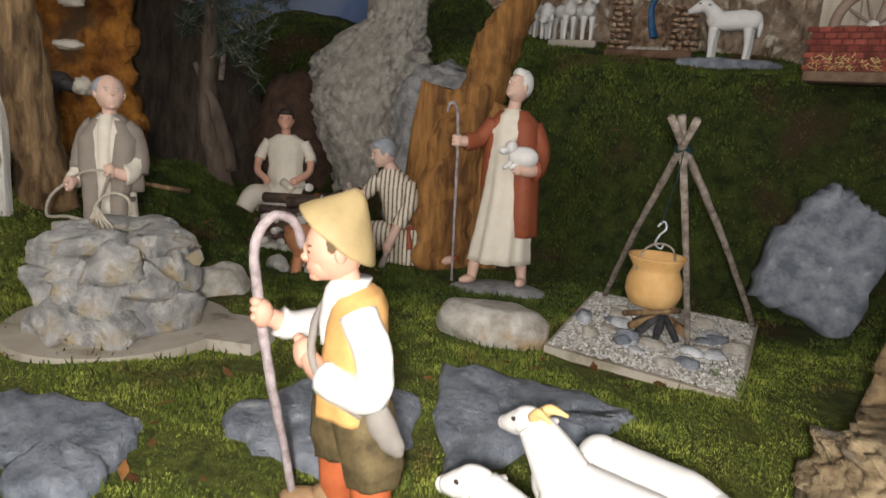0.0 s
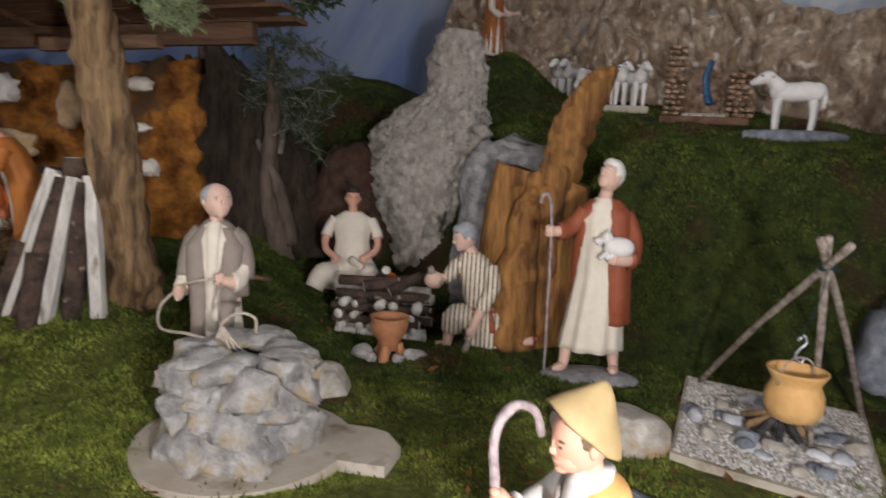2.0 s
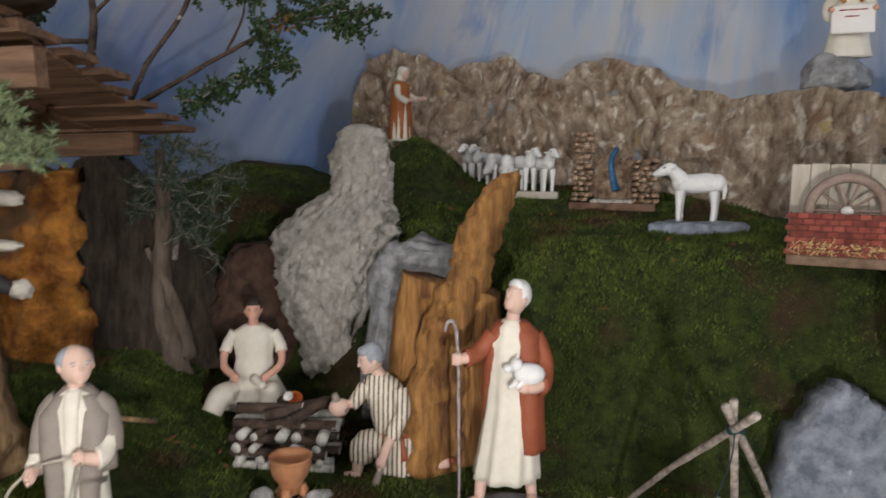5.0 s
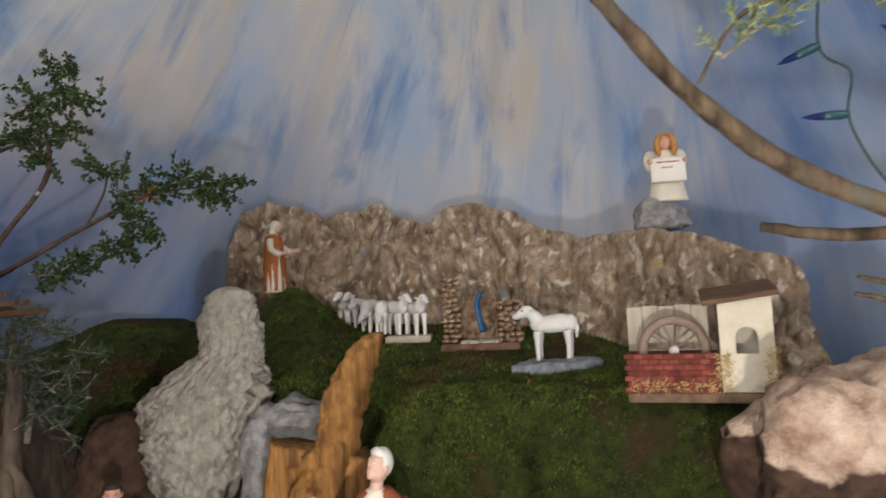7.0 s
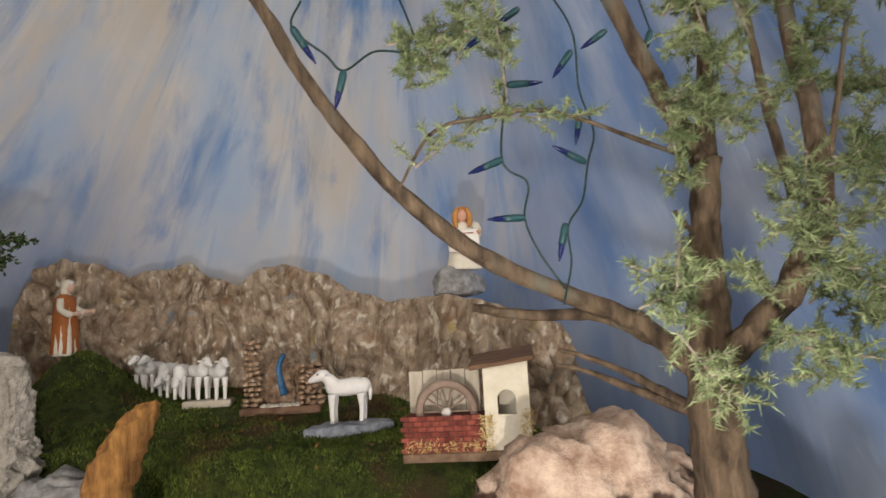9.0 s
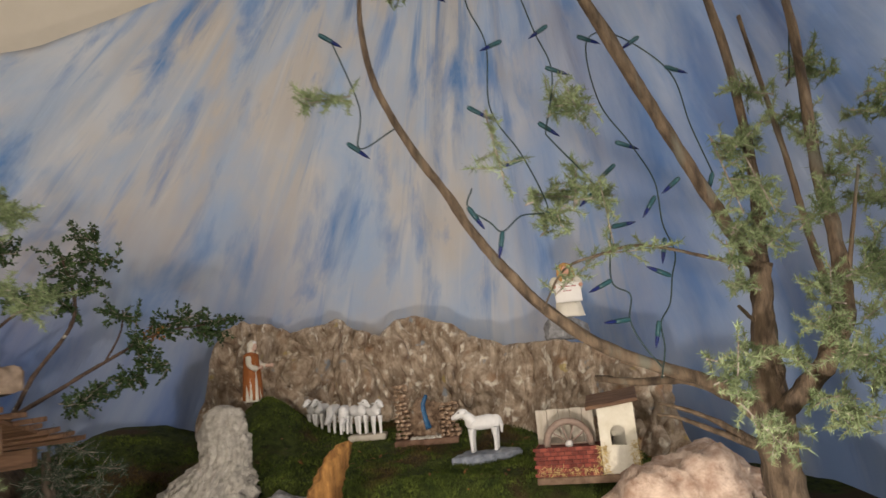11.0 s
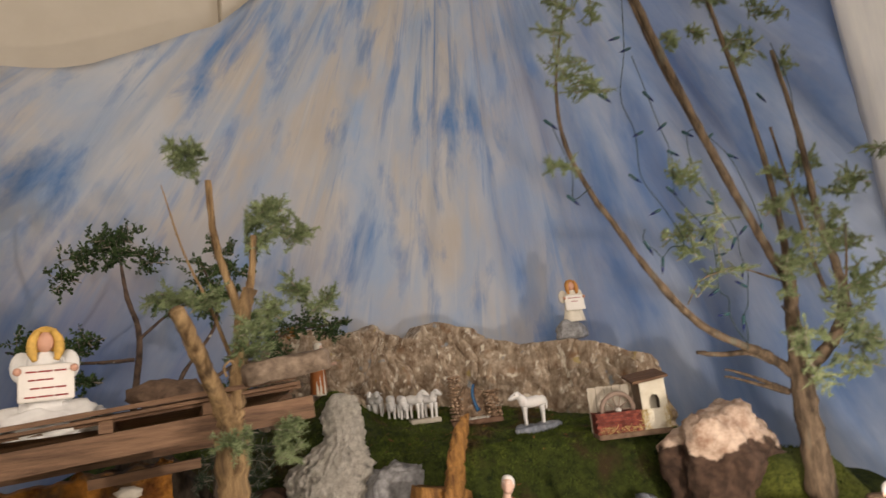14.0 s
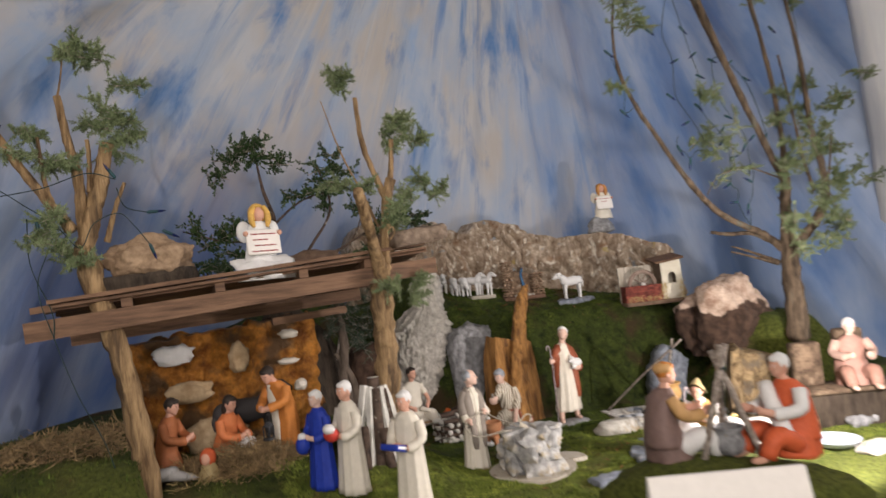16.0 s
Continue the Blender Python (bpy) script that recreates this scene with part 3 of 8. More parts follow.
wall("wall_north", (-1.17, 1.76, 1.2), (2.1, 0.1, 2.6), "plain cream painted wall behind the cloth")
wall("wall_north_pier", (1.0, 1.74, 1.2), (2.24, 0.14, 2.6), "plain cream painted wall standing slightly forward")
wall("wall_east", (2.13, 0.0, 1.2), (0.1, 3.7, 2.6), "plain cream painted side wall")
wall("wall_west", (-2.25, 0.0, 1.2), (0.1, 3.7, 2.6), "plain cream painted side wall")
wall("wall_south", (0.0, -1.85, 1.2), (4.5, 0.1, 2.6), "plain cream painted wall behind the viewer")
wall("ceiling", (0.0, 0.0, 2.55), (4.6, 3.9, 0.1), "plain white painted ceiling")


# ---------------------------------------------------------------- cliff and rocks
def build_cliff():
    """Crumpled painted paper cliff in front of the cloth."""
    tops = ([-0.11, -0.09, -0.055, -0.012, 0.052, 0.093, 0.147, 0.201, 0.252, 0.304, 0.336, 0.386, 0.44, 0.474, 0.512, 0.547, 0.586, 0.624, 0.661, 0.707, 0.736, 0.765, 0.79, 0.80],
            [0.36, 0.443, 0.543, 0.559, 0.55, 0.527, 0.535, 0.548, 0.513, 0.504, 0.533, 0.539, 0.521, 0.501, 0.467, 0.452, 0.45, 0.455, 0.442, 0.424, 0.402, 0.388, 0.33, 0.24])
    line = ([-0.15, 0.1, 0.25, 0.37, 0.49, 0.59, 0.66, 0.75, 0.95], [1.545, 1.545, 1.53, 1.50, 1.42, 1.31, 1.20, 1.12, 1.06])
    nx, nz = 420, 110
    bm = bmesh.new()
    grid = []
    for i in range(nx + 1):
        x = -0.11 + 0.91 * i / nx
        top = float(np.interp(x, *tops)) + 0.008 * noise.fractal(Vector((x * 22, 0, 1)), 1, 2, 4)
        yb = float(np.interp(x, *line))
        col = []
        for j in range(nz + 1):
            u = j / nz
            z = 0.15 + (top - 0.15) * min(1.0, u / 0.94)
            q = Vector((x * 9, 0.3, z * 7 + 0.6 * math.sin(x * 13)))
            warp = Vector((noise.noise(q * 0.8), 0, noise.noise(q * 0.8 + Vector((4, 4, 4))))) * 0.9
            g = Vector((x * 20, 0.3, z * 11)) + warp
            fold = abs(noise.noise(q)) * 0.055 + abs(noise.noise(g)) * 0.050 + abs(noise.noise(g * 2.3 + Vector((3, 1, 7)))) * 0.026 + 0.005 * noise.noise(g * 5)
            y = yb - fold - 0.05 * (1 - u) + (0.09 * (u - 0.94) / 0.06 if u > 0.94 else 0)
            col.append(bm.verts.new((x + 0.012 * noise.noise(q * 2 + Vector((9, 9, 9))), y, z)))
        grid.append(col)
    for a, b in zip(grid, grid[1:]):
        for j in range(nz):
            bm.faces.new((a[j], b[j], b[j + 1], a[j + 1]))
    ob = solid("cliff", bm, CLIFF, "crumpled brown-grey painted paper cliff before the cloth", "cliff")
    th = ob.modifiers.new("thickness", "SOLIDIFY")
    th.thickness, th.offset = 0.004, 1


build_cliff()


def stone(name, mt, label, size, at, seed, turn=0, tilt=(0, 0), **kw):
    z = at[2] if len(at) > 2 else ground_z(at[0], at[1]) - 0.006
    return solid(name, boulder(size, seed, **kw), mt, label, "rock", pose(at[0], at[1], z, tilt[0], tilt[1], turn))


# tall pumice: a column narrower at the top, in two lobes
def build_pumice():
    bm = bmesh.new()
    bmesh.ops.create_icosphere(bm, subdivisions=6, radius=1)
    for v in bm.verts:
        p = v.co.copy()
        u = (p.z + 1) / 2
        cx = float(np.interp(u, [0, 0.2, 0.29, 0.49, 0.63, 0.71, 0.776, 0.895, 1], [-0.026, -0.022, -0.021, -0.022, -0.015, 0.002, 0.020, 0.017, 0.022]))
        hw = float(np.interp(u, [0, 0.12, 0.2, 0.29, 0.49, 0.61, 0.68, 0.76, 0.895, 0.96, 1], [0.030, 0.045, 0.052, 0.062, 0.080, 0.087, 0.068, 0.045, 0.047, 0.044, 0.036]))
        q = Vector((p.x * 2.2, p.y * 2.2, u * 8))
        r = 1 + 0.10 * noise.noise(q * 0.8) + 0.20 * noise.fractal(q * 2.2, 0.6, 2.1, 6)
        hole = noise.noise(q * 5.5)
        if hole > 0.25:
            r -= 0.50 * (hole - 0.25)
        hole = noise.noise(q * 11)
        if hole > 0.2:
            r -= 0.34 * (hole - 0.2)
        ring = math.sqrt(max(0.0, 1 - p.z * p.z)) ** 0.3
        ln = math.hypot(p.x, p.y) or 1
        v.co = Vector((cx + p.x / ln * ring * hw * r, p.y / ln * ring * hw * 0.62 * r, u * 0.380 * (1 + 0.02 * noise.noise(q * 2))))
    return bm


solid("pumice_rock", build_pumice(), PUMICE, "tall pale grey pitted pumice stone standing upright", "rock", pose(-0.020, 1.16, 0.01, 0, 0, 0))
solid("grey_rock", boulder((0.078, 0.036, 0.130), 24, sub=5, rough=0.22, cuts=2, fine=0.08, boxy=0.5, flat_bottom=-0.8), GREYROCK, "flat grey rock leaning behind the driftwood", "rock", pose(0.085, 1.10, 0.0, -6, 6, 10))


def build_driftwood():
    """A broad split block with a pointed blade rising from it."""
    t = thing("driftwood", "orange-brown weathered driftwood piece with a pointed blade", "driftwood", pose(0.128, 1.0, -0.002, 0, 0, 4))
    bm = bmesh.new()
    n, seg = 36, 48
    rings = []
    for i in range(n + 1):
        u = i / n
        ring = []
        for k in range(seg):
            a = 2 * math.pi * k / seg
            ca, sa = math.cos(a), math.sin(a)
            q = Vector((ca * 2.2, sa * 2.2, u * 2.0))
            r = 1 + 0.10 * noise.noise(q) + 0.05 * abs(noise.noise(Vector((a * 5.1, 0, u * 1.2)))) + 0.03 * noise.noise(q * 4)
            hw = float(np.interp(u, [0, 0.3, 0.8, 1], [0.072, 0.068, 0.062, 0.056]))
            x = hw * math.copysign(abs(ca) ** 0.55, ca) * r + 0.006 * u
            groove = 0.30 * math.exp(-((x + 0.018) / 0.010) ** 2) if sa < 0 and u < 0.9 else 0
            y = 0.048 * math.copysign(abs(sa) ** 0.6, sa) * r * (1 - groove) * (1 - 0.35 * u)
            z = u * (0.212 - 0.22 * (x + 0.05) * (x > -0.05) + 0.006 * noise.noise(Vector((x * 60, y * 60, 1))))
            ring.append(bm.verts.new((x, y, z)))
        rings.append(ring)
    for a, b in zip(rings, rings[1:]):
        for k in range(seg):
            bm.faces.new((a[k], a[(k + 1) % seg], b[(k + 1) % seg], b[k]))
    bm.faces.new(rings[0][::-1])
    bm.faces.new(rings[-1])
    part("block", bm, DRIFT, t)
    bm = bmesh.new()
    tube(bm, [(-0.012, -0.034, 0.0), (-0.004, -0.036, 0.08), (0.010, -0.030, 0.16), (0.026, -0.020, 0.212), (0.036, -0.016, 0.250), (0.050, -0.012, 0.284), (0.068, -0.006, 0.312), (0.081, -0.004, 0.326)], [0.056, 0.046, 0.037, 0.030, 0.030, 0.027, 0.017, 0.005], 36, n=60, rough=0.34, flat=0.55, seed=4.0)
    part("blade", bm, DRIFT, t, "pointed splintered blade of wood")


build_driftwood()

solid("slate_stone", slab([(0.025, -0.008), (0.048, 0.062), (0.062, 0.092), (0.036, 0.112), (0.018, 0.124), (0.003, 0.136), (-0.014, 0.124), (-0.044, 0.084), (-0.058, 0.026), (-0.020, 0.012)], 0.030, 41, 0.0009), SLATE, "upright blue-grey slate stone leaning on the mossy bank", "rock", pose(0.500, 0.862, 0.0, 82, 0, -4))
stone("pink_rock", PINKROCK, "large pinkish-cream and brown rough rock on the bank", (0.115, 0.095, 0.115), (0.640, 0.780, 0.105), 12, 20, sub=5, rough=0.30, freq=1.7, cuts=0, fine=0.10, boxy=0.85)


def build_cork_block():
    """A broad split block of cork bark with a pale cut face, lower at one end."""
    bm = bmesh.new()
    box(bm, (0, 0, 0), (1, 1, 1))
    bmesh.ops.subdivide_edges(bm, edges=bm.edges[:], cuts=26, use_grid_fill=True)
    for v in bm.verts:
        u, w, h = v.co.x + 0.5, v.co.y, v.co.z + 0.5
        top = 0.136 - 0.034 * u + 0.010 * math.exp(-((u - 0.12) / 0.06) ** 2)
        p = Vector((0.446 + 0.024 * h * (1 - u) + 0.190 * u + 0.070 * (w + 0.5), 0.668 + 0.075 * w - 0.020 * u, -0.01 + (top + 0.01) * h))
        n = noise.fractal(p * 26, 0.8, 2.1, 5) * 0.011 + noise.noise(p * 95) * 0.0035
        split = 0.010 * math.exp(-((u - 0.24) / 0.03) ** 2)
        v.co = p + Vector((n * (0.5 - u) * 1.6, n + split * (w < 0), n * 0.35))
    return bm


solid("cork_block", build_cork_block(), CORKBARK, "broad split block of ochre and brown cork bark", "bark")
stone("ochre_rock", YELLOWROCK, "low craggy ochre and grey rock at the path's edge", (0.078, 0.072, 0.046), (0.462, 0.505, -0.012), 47, 60, sub=6, rough=0.3, cuts=7, fine=0.16, ridges=0.15, boxy=0.7)
stone("flat_stone", LIMESTONE, "smooth pale grey flat stone lying on moss", (0.048, 0.034, 0.024), (0.209, 0.722), 61, -18, rough=0.12, cuts=2, fine=0.02)
stone("small_stone", LIMESTONE, "small buff stone lying beside the well", (0.030, 0.024, 0.022), (-0.042, 0.745), 66, 10, rough=0.25, cuts=5, fine=0.03)
solid("slate_slab", slab([(0.186, 0.632), (0.250, 0.622), (0.312, 0.596), (0.300, 0.575), (0.262, 0.545), (0.214, 0.495), (0.195, 0.560)], 0.008, 1), SLATE, "flat blue-grey slate slab lying in the moss", "rock")
solid("slate_slab", slab([(0.088, 0.512), (0.105, 0.560), (0.140, 0.596), (0.180, 0.570), (0.190, 0.520), (0.165, 0.482), (0.115, 0.492)], 0.008, 2), SLATE, "rounded flat blue-grey slate slab lying in the moss", "rock")
solid("slate_slab", slab([(-0.045, 0.460), (-0.035, 0.505), (0.012, 0.507), (0.050, 0.494), (0.056, 0.468), (0.066, 0.432), (0.030, 0.428), (0.018, 0.446)], 0.007, 3), SLATE, "flat dark grey slate slab lying in the moss", "rock")


# ---------------------------------------------------------------- painted clay figures, one mesh each
def figure(name, label, at, turn, build, mats, group="clay figures", z=None, m=None, category="figurine", size=1.0, slim=1.0):
    bm = bmesh.new()
    build(bm)
    bmesh.ops.scale(bm, vec=(size * slim, size, size), verts=bm.verts[:])
    for v in bm.verts:
        q = v.co * 140
        v.co += Vector((noise.noise(q), noise.noise(q + Vector((7, 0, 0))), noise.noise(q + Vector((0, 9, 0))))) * 0.0007
    zz = ground_z(at[0], at[1]) - 0.001 if z is None else z
    return solid(name, bm, mats, label, category, m or pose(at[0], at[1], zz, 0, 0, turn), group)


def head(bm, c, r, skin, hair, nod=0, turn=0, hood=None, beard=None, bald=False, long_hair=False, cap=1.0):
    """A head that faces -y before it is turned: skull, face, nose, ears, hair."""
    m = pose(0, 0, 0, nod, 0, turn)
    o = Vector(c)
    put = lambda p, s, mi, u=12, v=9: ball(bm, o + m @ Vector(p), s, mi, u, v, m)
    put((0, 0, 0), (r * 0.82, r * 0.95, r * 1.12), skin)
    put((0, -r * 0.42, -r * 0.45), (r * 0.56, r * 0.52, r * 0.60), skin)
    put((0, -r * 0.92, -r * 0.14), (r * 0.11, r * 0.20, r * 0.17), skin, 8, 6)
    put((0, -r * 0.86, r * 0.06), (r * 0.08, r * 0.13, r * 0.26), skin, 8, 6)
    put((0, -r * 0.66, -r * 0.86), (r * 0.26, r * 0.22, r * 0.18), skin, 8, 6)
    put((0, -r * 0.86, -r * 0.52), (r * 0.19, r * 0.09, r * 0.045), skin, 8, 6)
    for s in (-1, 1):
        put((s * r * 0.80, r * 0.06, -r * 0.08), (r * 0.12, r * 0.2, r * 0.3), skin, 8, 6)
        put((s * r * 0.34, -r * 0.80, r * 0.24), (r * 0.18, r * 0.08, r * 0.04), hair, 8, 6)
        put((s * r * 0.32, -r * 0.83, r * 0.06), (r * 0.10, r * 0.06, r * 0.055), hair, 8, 6)
    if bald:
        put((0, r * 0.30, r * 0.10), (r * 0.95, r * 0.88, r * 0.92), hair)
    else:
        put((0, r * 0.20, r * 0.28 * cap), (r * 0.93, r * 0.95, r * cap), hair)
        if cap == 1.0:
            put((0, -r * 0.32, r * 0.72), (r * 0.70, r * 0.55, r * 0.42), hair)
    if long_hair:
        put((0, r * 0.5, -r * 0.7), (r * 0.85, r * 0.6, r * 1.2), hair)
    if beard is not None:
        put((0, -r * 0.5, -r * 0.95), (r * 0.55, r * 0.5, r * 0.65), beard)
    if hood is not None:
        put((0, r * 0.28, r * 0.12), (r * 1.08, r * 1.0, r * 1.22), hood)
        put((0, r * 0.55, -r * 1.0), (r * 1.05, r * 0.7, r * 1.3), hood)


def arm(bm, pts, r0, sleeve, skin, hand=0.0062, cuff=0.82):
    """A sleeved arm along pts with a hand at its end."""
    pts = [Vector(p) for p in pts]
    line = spline(pts, 12)
    k = int(12 * cuff)
    tube(bm, line[:k + 1], [r0, r0 * 0.95, r0 * 0.9, r0 * 0.98], 12, mi=sleeve)
    tube(bm, line[k - 1:], [r0 * 0.62, r0 * 0.55], 10, mi=skin)
    d = (line[-1] - line[-2]).normalized()
    ball(bm, line[-1] + d * hand * 0.5, (hand * 0.85, hand * 0.75, hand), skin, 10, 8)
    for i in range(3):
        ball(bm, line[-1] + d * hand * 1.1 + Vector((0, 0, (i - 1) * hand * 0.5)), (hand * 0.42, hand * 0.42, hand * 0.3), skin, 6, 5)


def foot(bm, x, y, mi, ln=0.013, turn=0.0, h=0.006):
    m = pose(0, 0, 0, 0, 0, turn)
    o = Vector((x, y, h * 0.8))
    ball(bm, o + m @ Vector((0, -ln * 0.45, 0)), (0.0062, ln, h * 0.8), mi, 10, 7, m)
    ball(bm, o + m @ Vector((0, ln * 0.25, h * 0.4)), (0.0056, 0.0068, h), mi, 10, 7)


# boy with a pointed yellow hat, walking with a crook
def boy(bm):
    SK, WH, VE, TR, ST, SH, HA, HR, CA, GR = range(10)
    foot(bm, -0.011, -0.012, SH, 0.0125, -8)
    foot(bm, 0.012, 0.004, SH, 0.0125, 10)
    for x, y in ((-0.011, -0.004), (0.012, 0.010)):
        loft(bm, [(0.004, x, y, 0.0066, 0.0068), (0.015, x, y, 0.0076, 0.0080), (0.027, x, y, 0.0084, 0.0088), (0.034, x * 0.9, y, 0.0082, 0.0086)], 14, mi=ST)
        loft(bm, [(0.028, x, y, 0.0098, 0.0105), (0.036, x, y, 0.0116, 0.0122), (0.046, x * 0.85, y * 0.8, 0.0122, 0.0128), (0.060, x * 0.6, y * 0.5, 0.0125, 0.0125)], 18, folds=5, depth=0.10, mi=TR)
    loft(bm, [(0.055, 0, 0.002, 0.0205, 0.0155), (0.062, 0, 0.002, 0.0208, 0.0152), (0.073, 0, 0.002, 0.0180, 0.0132), (0.085, 0, 0.003, 0.0190, 0.0128), (0.096, 0, 0.004, 0.0185, 0.0115), (0.102, 0, 0.004, 0.0125, 0.0090), (0.1045, 0, 0.003, 0.0070, 0.0062)], 26, folds=6, depth=0.07, mi=VE)
    # shirt front in the neck opening
    loft(bm, [(0.080, 0, -0.0060, 0.0030, 0.0055), (0.092, 0, -0.0058, 0.0060, 0.0056), (0.103, 0, -0.001, 0.0092, 0.0085), (0.107, 0, 0.001, 0.0080, 0.0078)], 16, mi=WH)
    loft(bm, [(0.100, 0, 0.0, 0.0056, 0.0056), (0.114, 0, -0.003, 0.0052, 0.0055)], 12, mi=SK)
    head(bm, (0, -0.006, 0.1185), 0.0118, SK, HR, nod=6, turn=14, cap=0.66)
    # soft hat: the rim runs from over the brow down to the nape, the crown to a blunt point behind
    m = pose(0, 0, 0, 0, 0, 10)
    rings = []
    for s, k in ((0.0, 1.0), (0.05, 1.03), (0.30, 0.84), (0.55, 0.59), (0.78, 0.35), (0.93, 0.20), (1.0, 0.08)):
        c = Vector((0, -0.0052, 0.1212)).lerp(Vector((0, 0.0040, 0.1405)), s)
        rings.append([bm.verts.new(m @ (c + Vector((0.0130 * k * math.cos(a) * (1 + 0.03 * math.sin(3 * a)), 0.0142 * k * math.sin(a), -0.0105 * k * math.sin(a) - 0.0016 * k * math.cos(2 * a) * (1 - s))))) for a in [2 * math.pi * i / 28 for i in range(28)]])
    for a, b in zip(rings, rings[1:]):
        for k in range(28):
            bm.faces.new((a[k], a[(k + 1) % 28], b[(k + 1) % 28], b[k])).material_index = HA
    bm.faces.new(rings[-1]).material_index = HA
    bm.faces.new(rings[0][::-1]).material_index = HR
    # arms: one out to the crook, one bent across the belly
    arm(bm, [(-0.018, 0.002, 0.097), (-0.023, -0.010, 0.083), (-0.012, -0.024, 0.083), (-0.007, -0.032, 0.088)], 0.0064, WH, SK, 0.0058, 0.85)
    arm(bm, [(0.018, 0.004, 0.098), (0.026, 0.010, 0.084), (0.026, 0.008, 0.070), (0.012, -0.008, 0.071), (0.003, -0.0155, 0.075)], 0.0074, WH, SK, 0.0064, 0.80)
    # shoulder strap and bag
    tube(bm, [(-0.012, -0.0065, 0.1005), (-0.004, -0.0125, 0.090), (0.008, -0.0140, 0.078), (0.018, -0.007, 0.068), (0.022, 0.006, 0.060)], [0.0016, 0.0018, 0.0018, 0.0018], 6, mi=GR)
    loft(bm, [(0.043, 0.019, 0.020, 0.0020, 0.002), (0.047, 0.019, 0.017, 0.0030, 0.006), (0.056, 0.019, 0.013, 0.0036, 0.006), (0.066, 0.019, 0.010, 0.0030, 0.004)], 12, mi=GR)
    # crook
    tube(bm, [(-0.012, -0.022, 0.002), (-0.010, -0.029, 0.040), (-0.008, -0.0345, 0.080), (-0.007, -0.0370, 0.108), (-0.007, -0.0355, 0.121), (-0.007, -0.0295, 0.1285), (-0.007, -0.022, 0.1265), (-0.007, -0.0185, 0.1165)], [0.0016, 0.0019, 0.0021, 0.0021, 0.0021, 0.0021, 0.0019, 0.0016], 9, n=40, rough=0.12, mi=CA)
    for v in bm.verts:
        v.co.y -= 0.030 * max(0.0, v.co.z - 0.03)


figure("boy_figurine", "painted clay shepherd boy in yellow pointed hat with crook", (0.178, 0.449), -74, boy, [SKIN, WHITEPAINT, VEST, TROUSER, STOCKING, SHOE, HAT, BROWNHAIR, CANE, GREYPAINT], z=0.0, size=1.02)


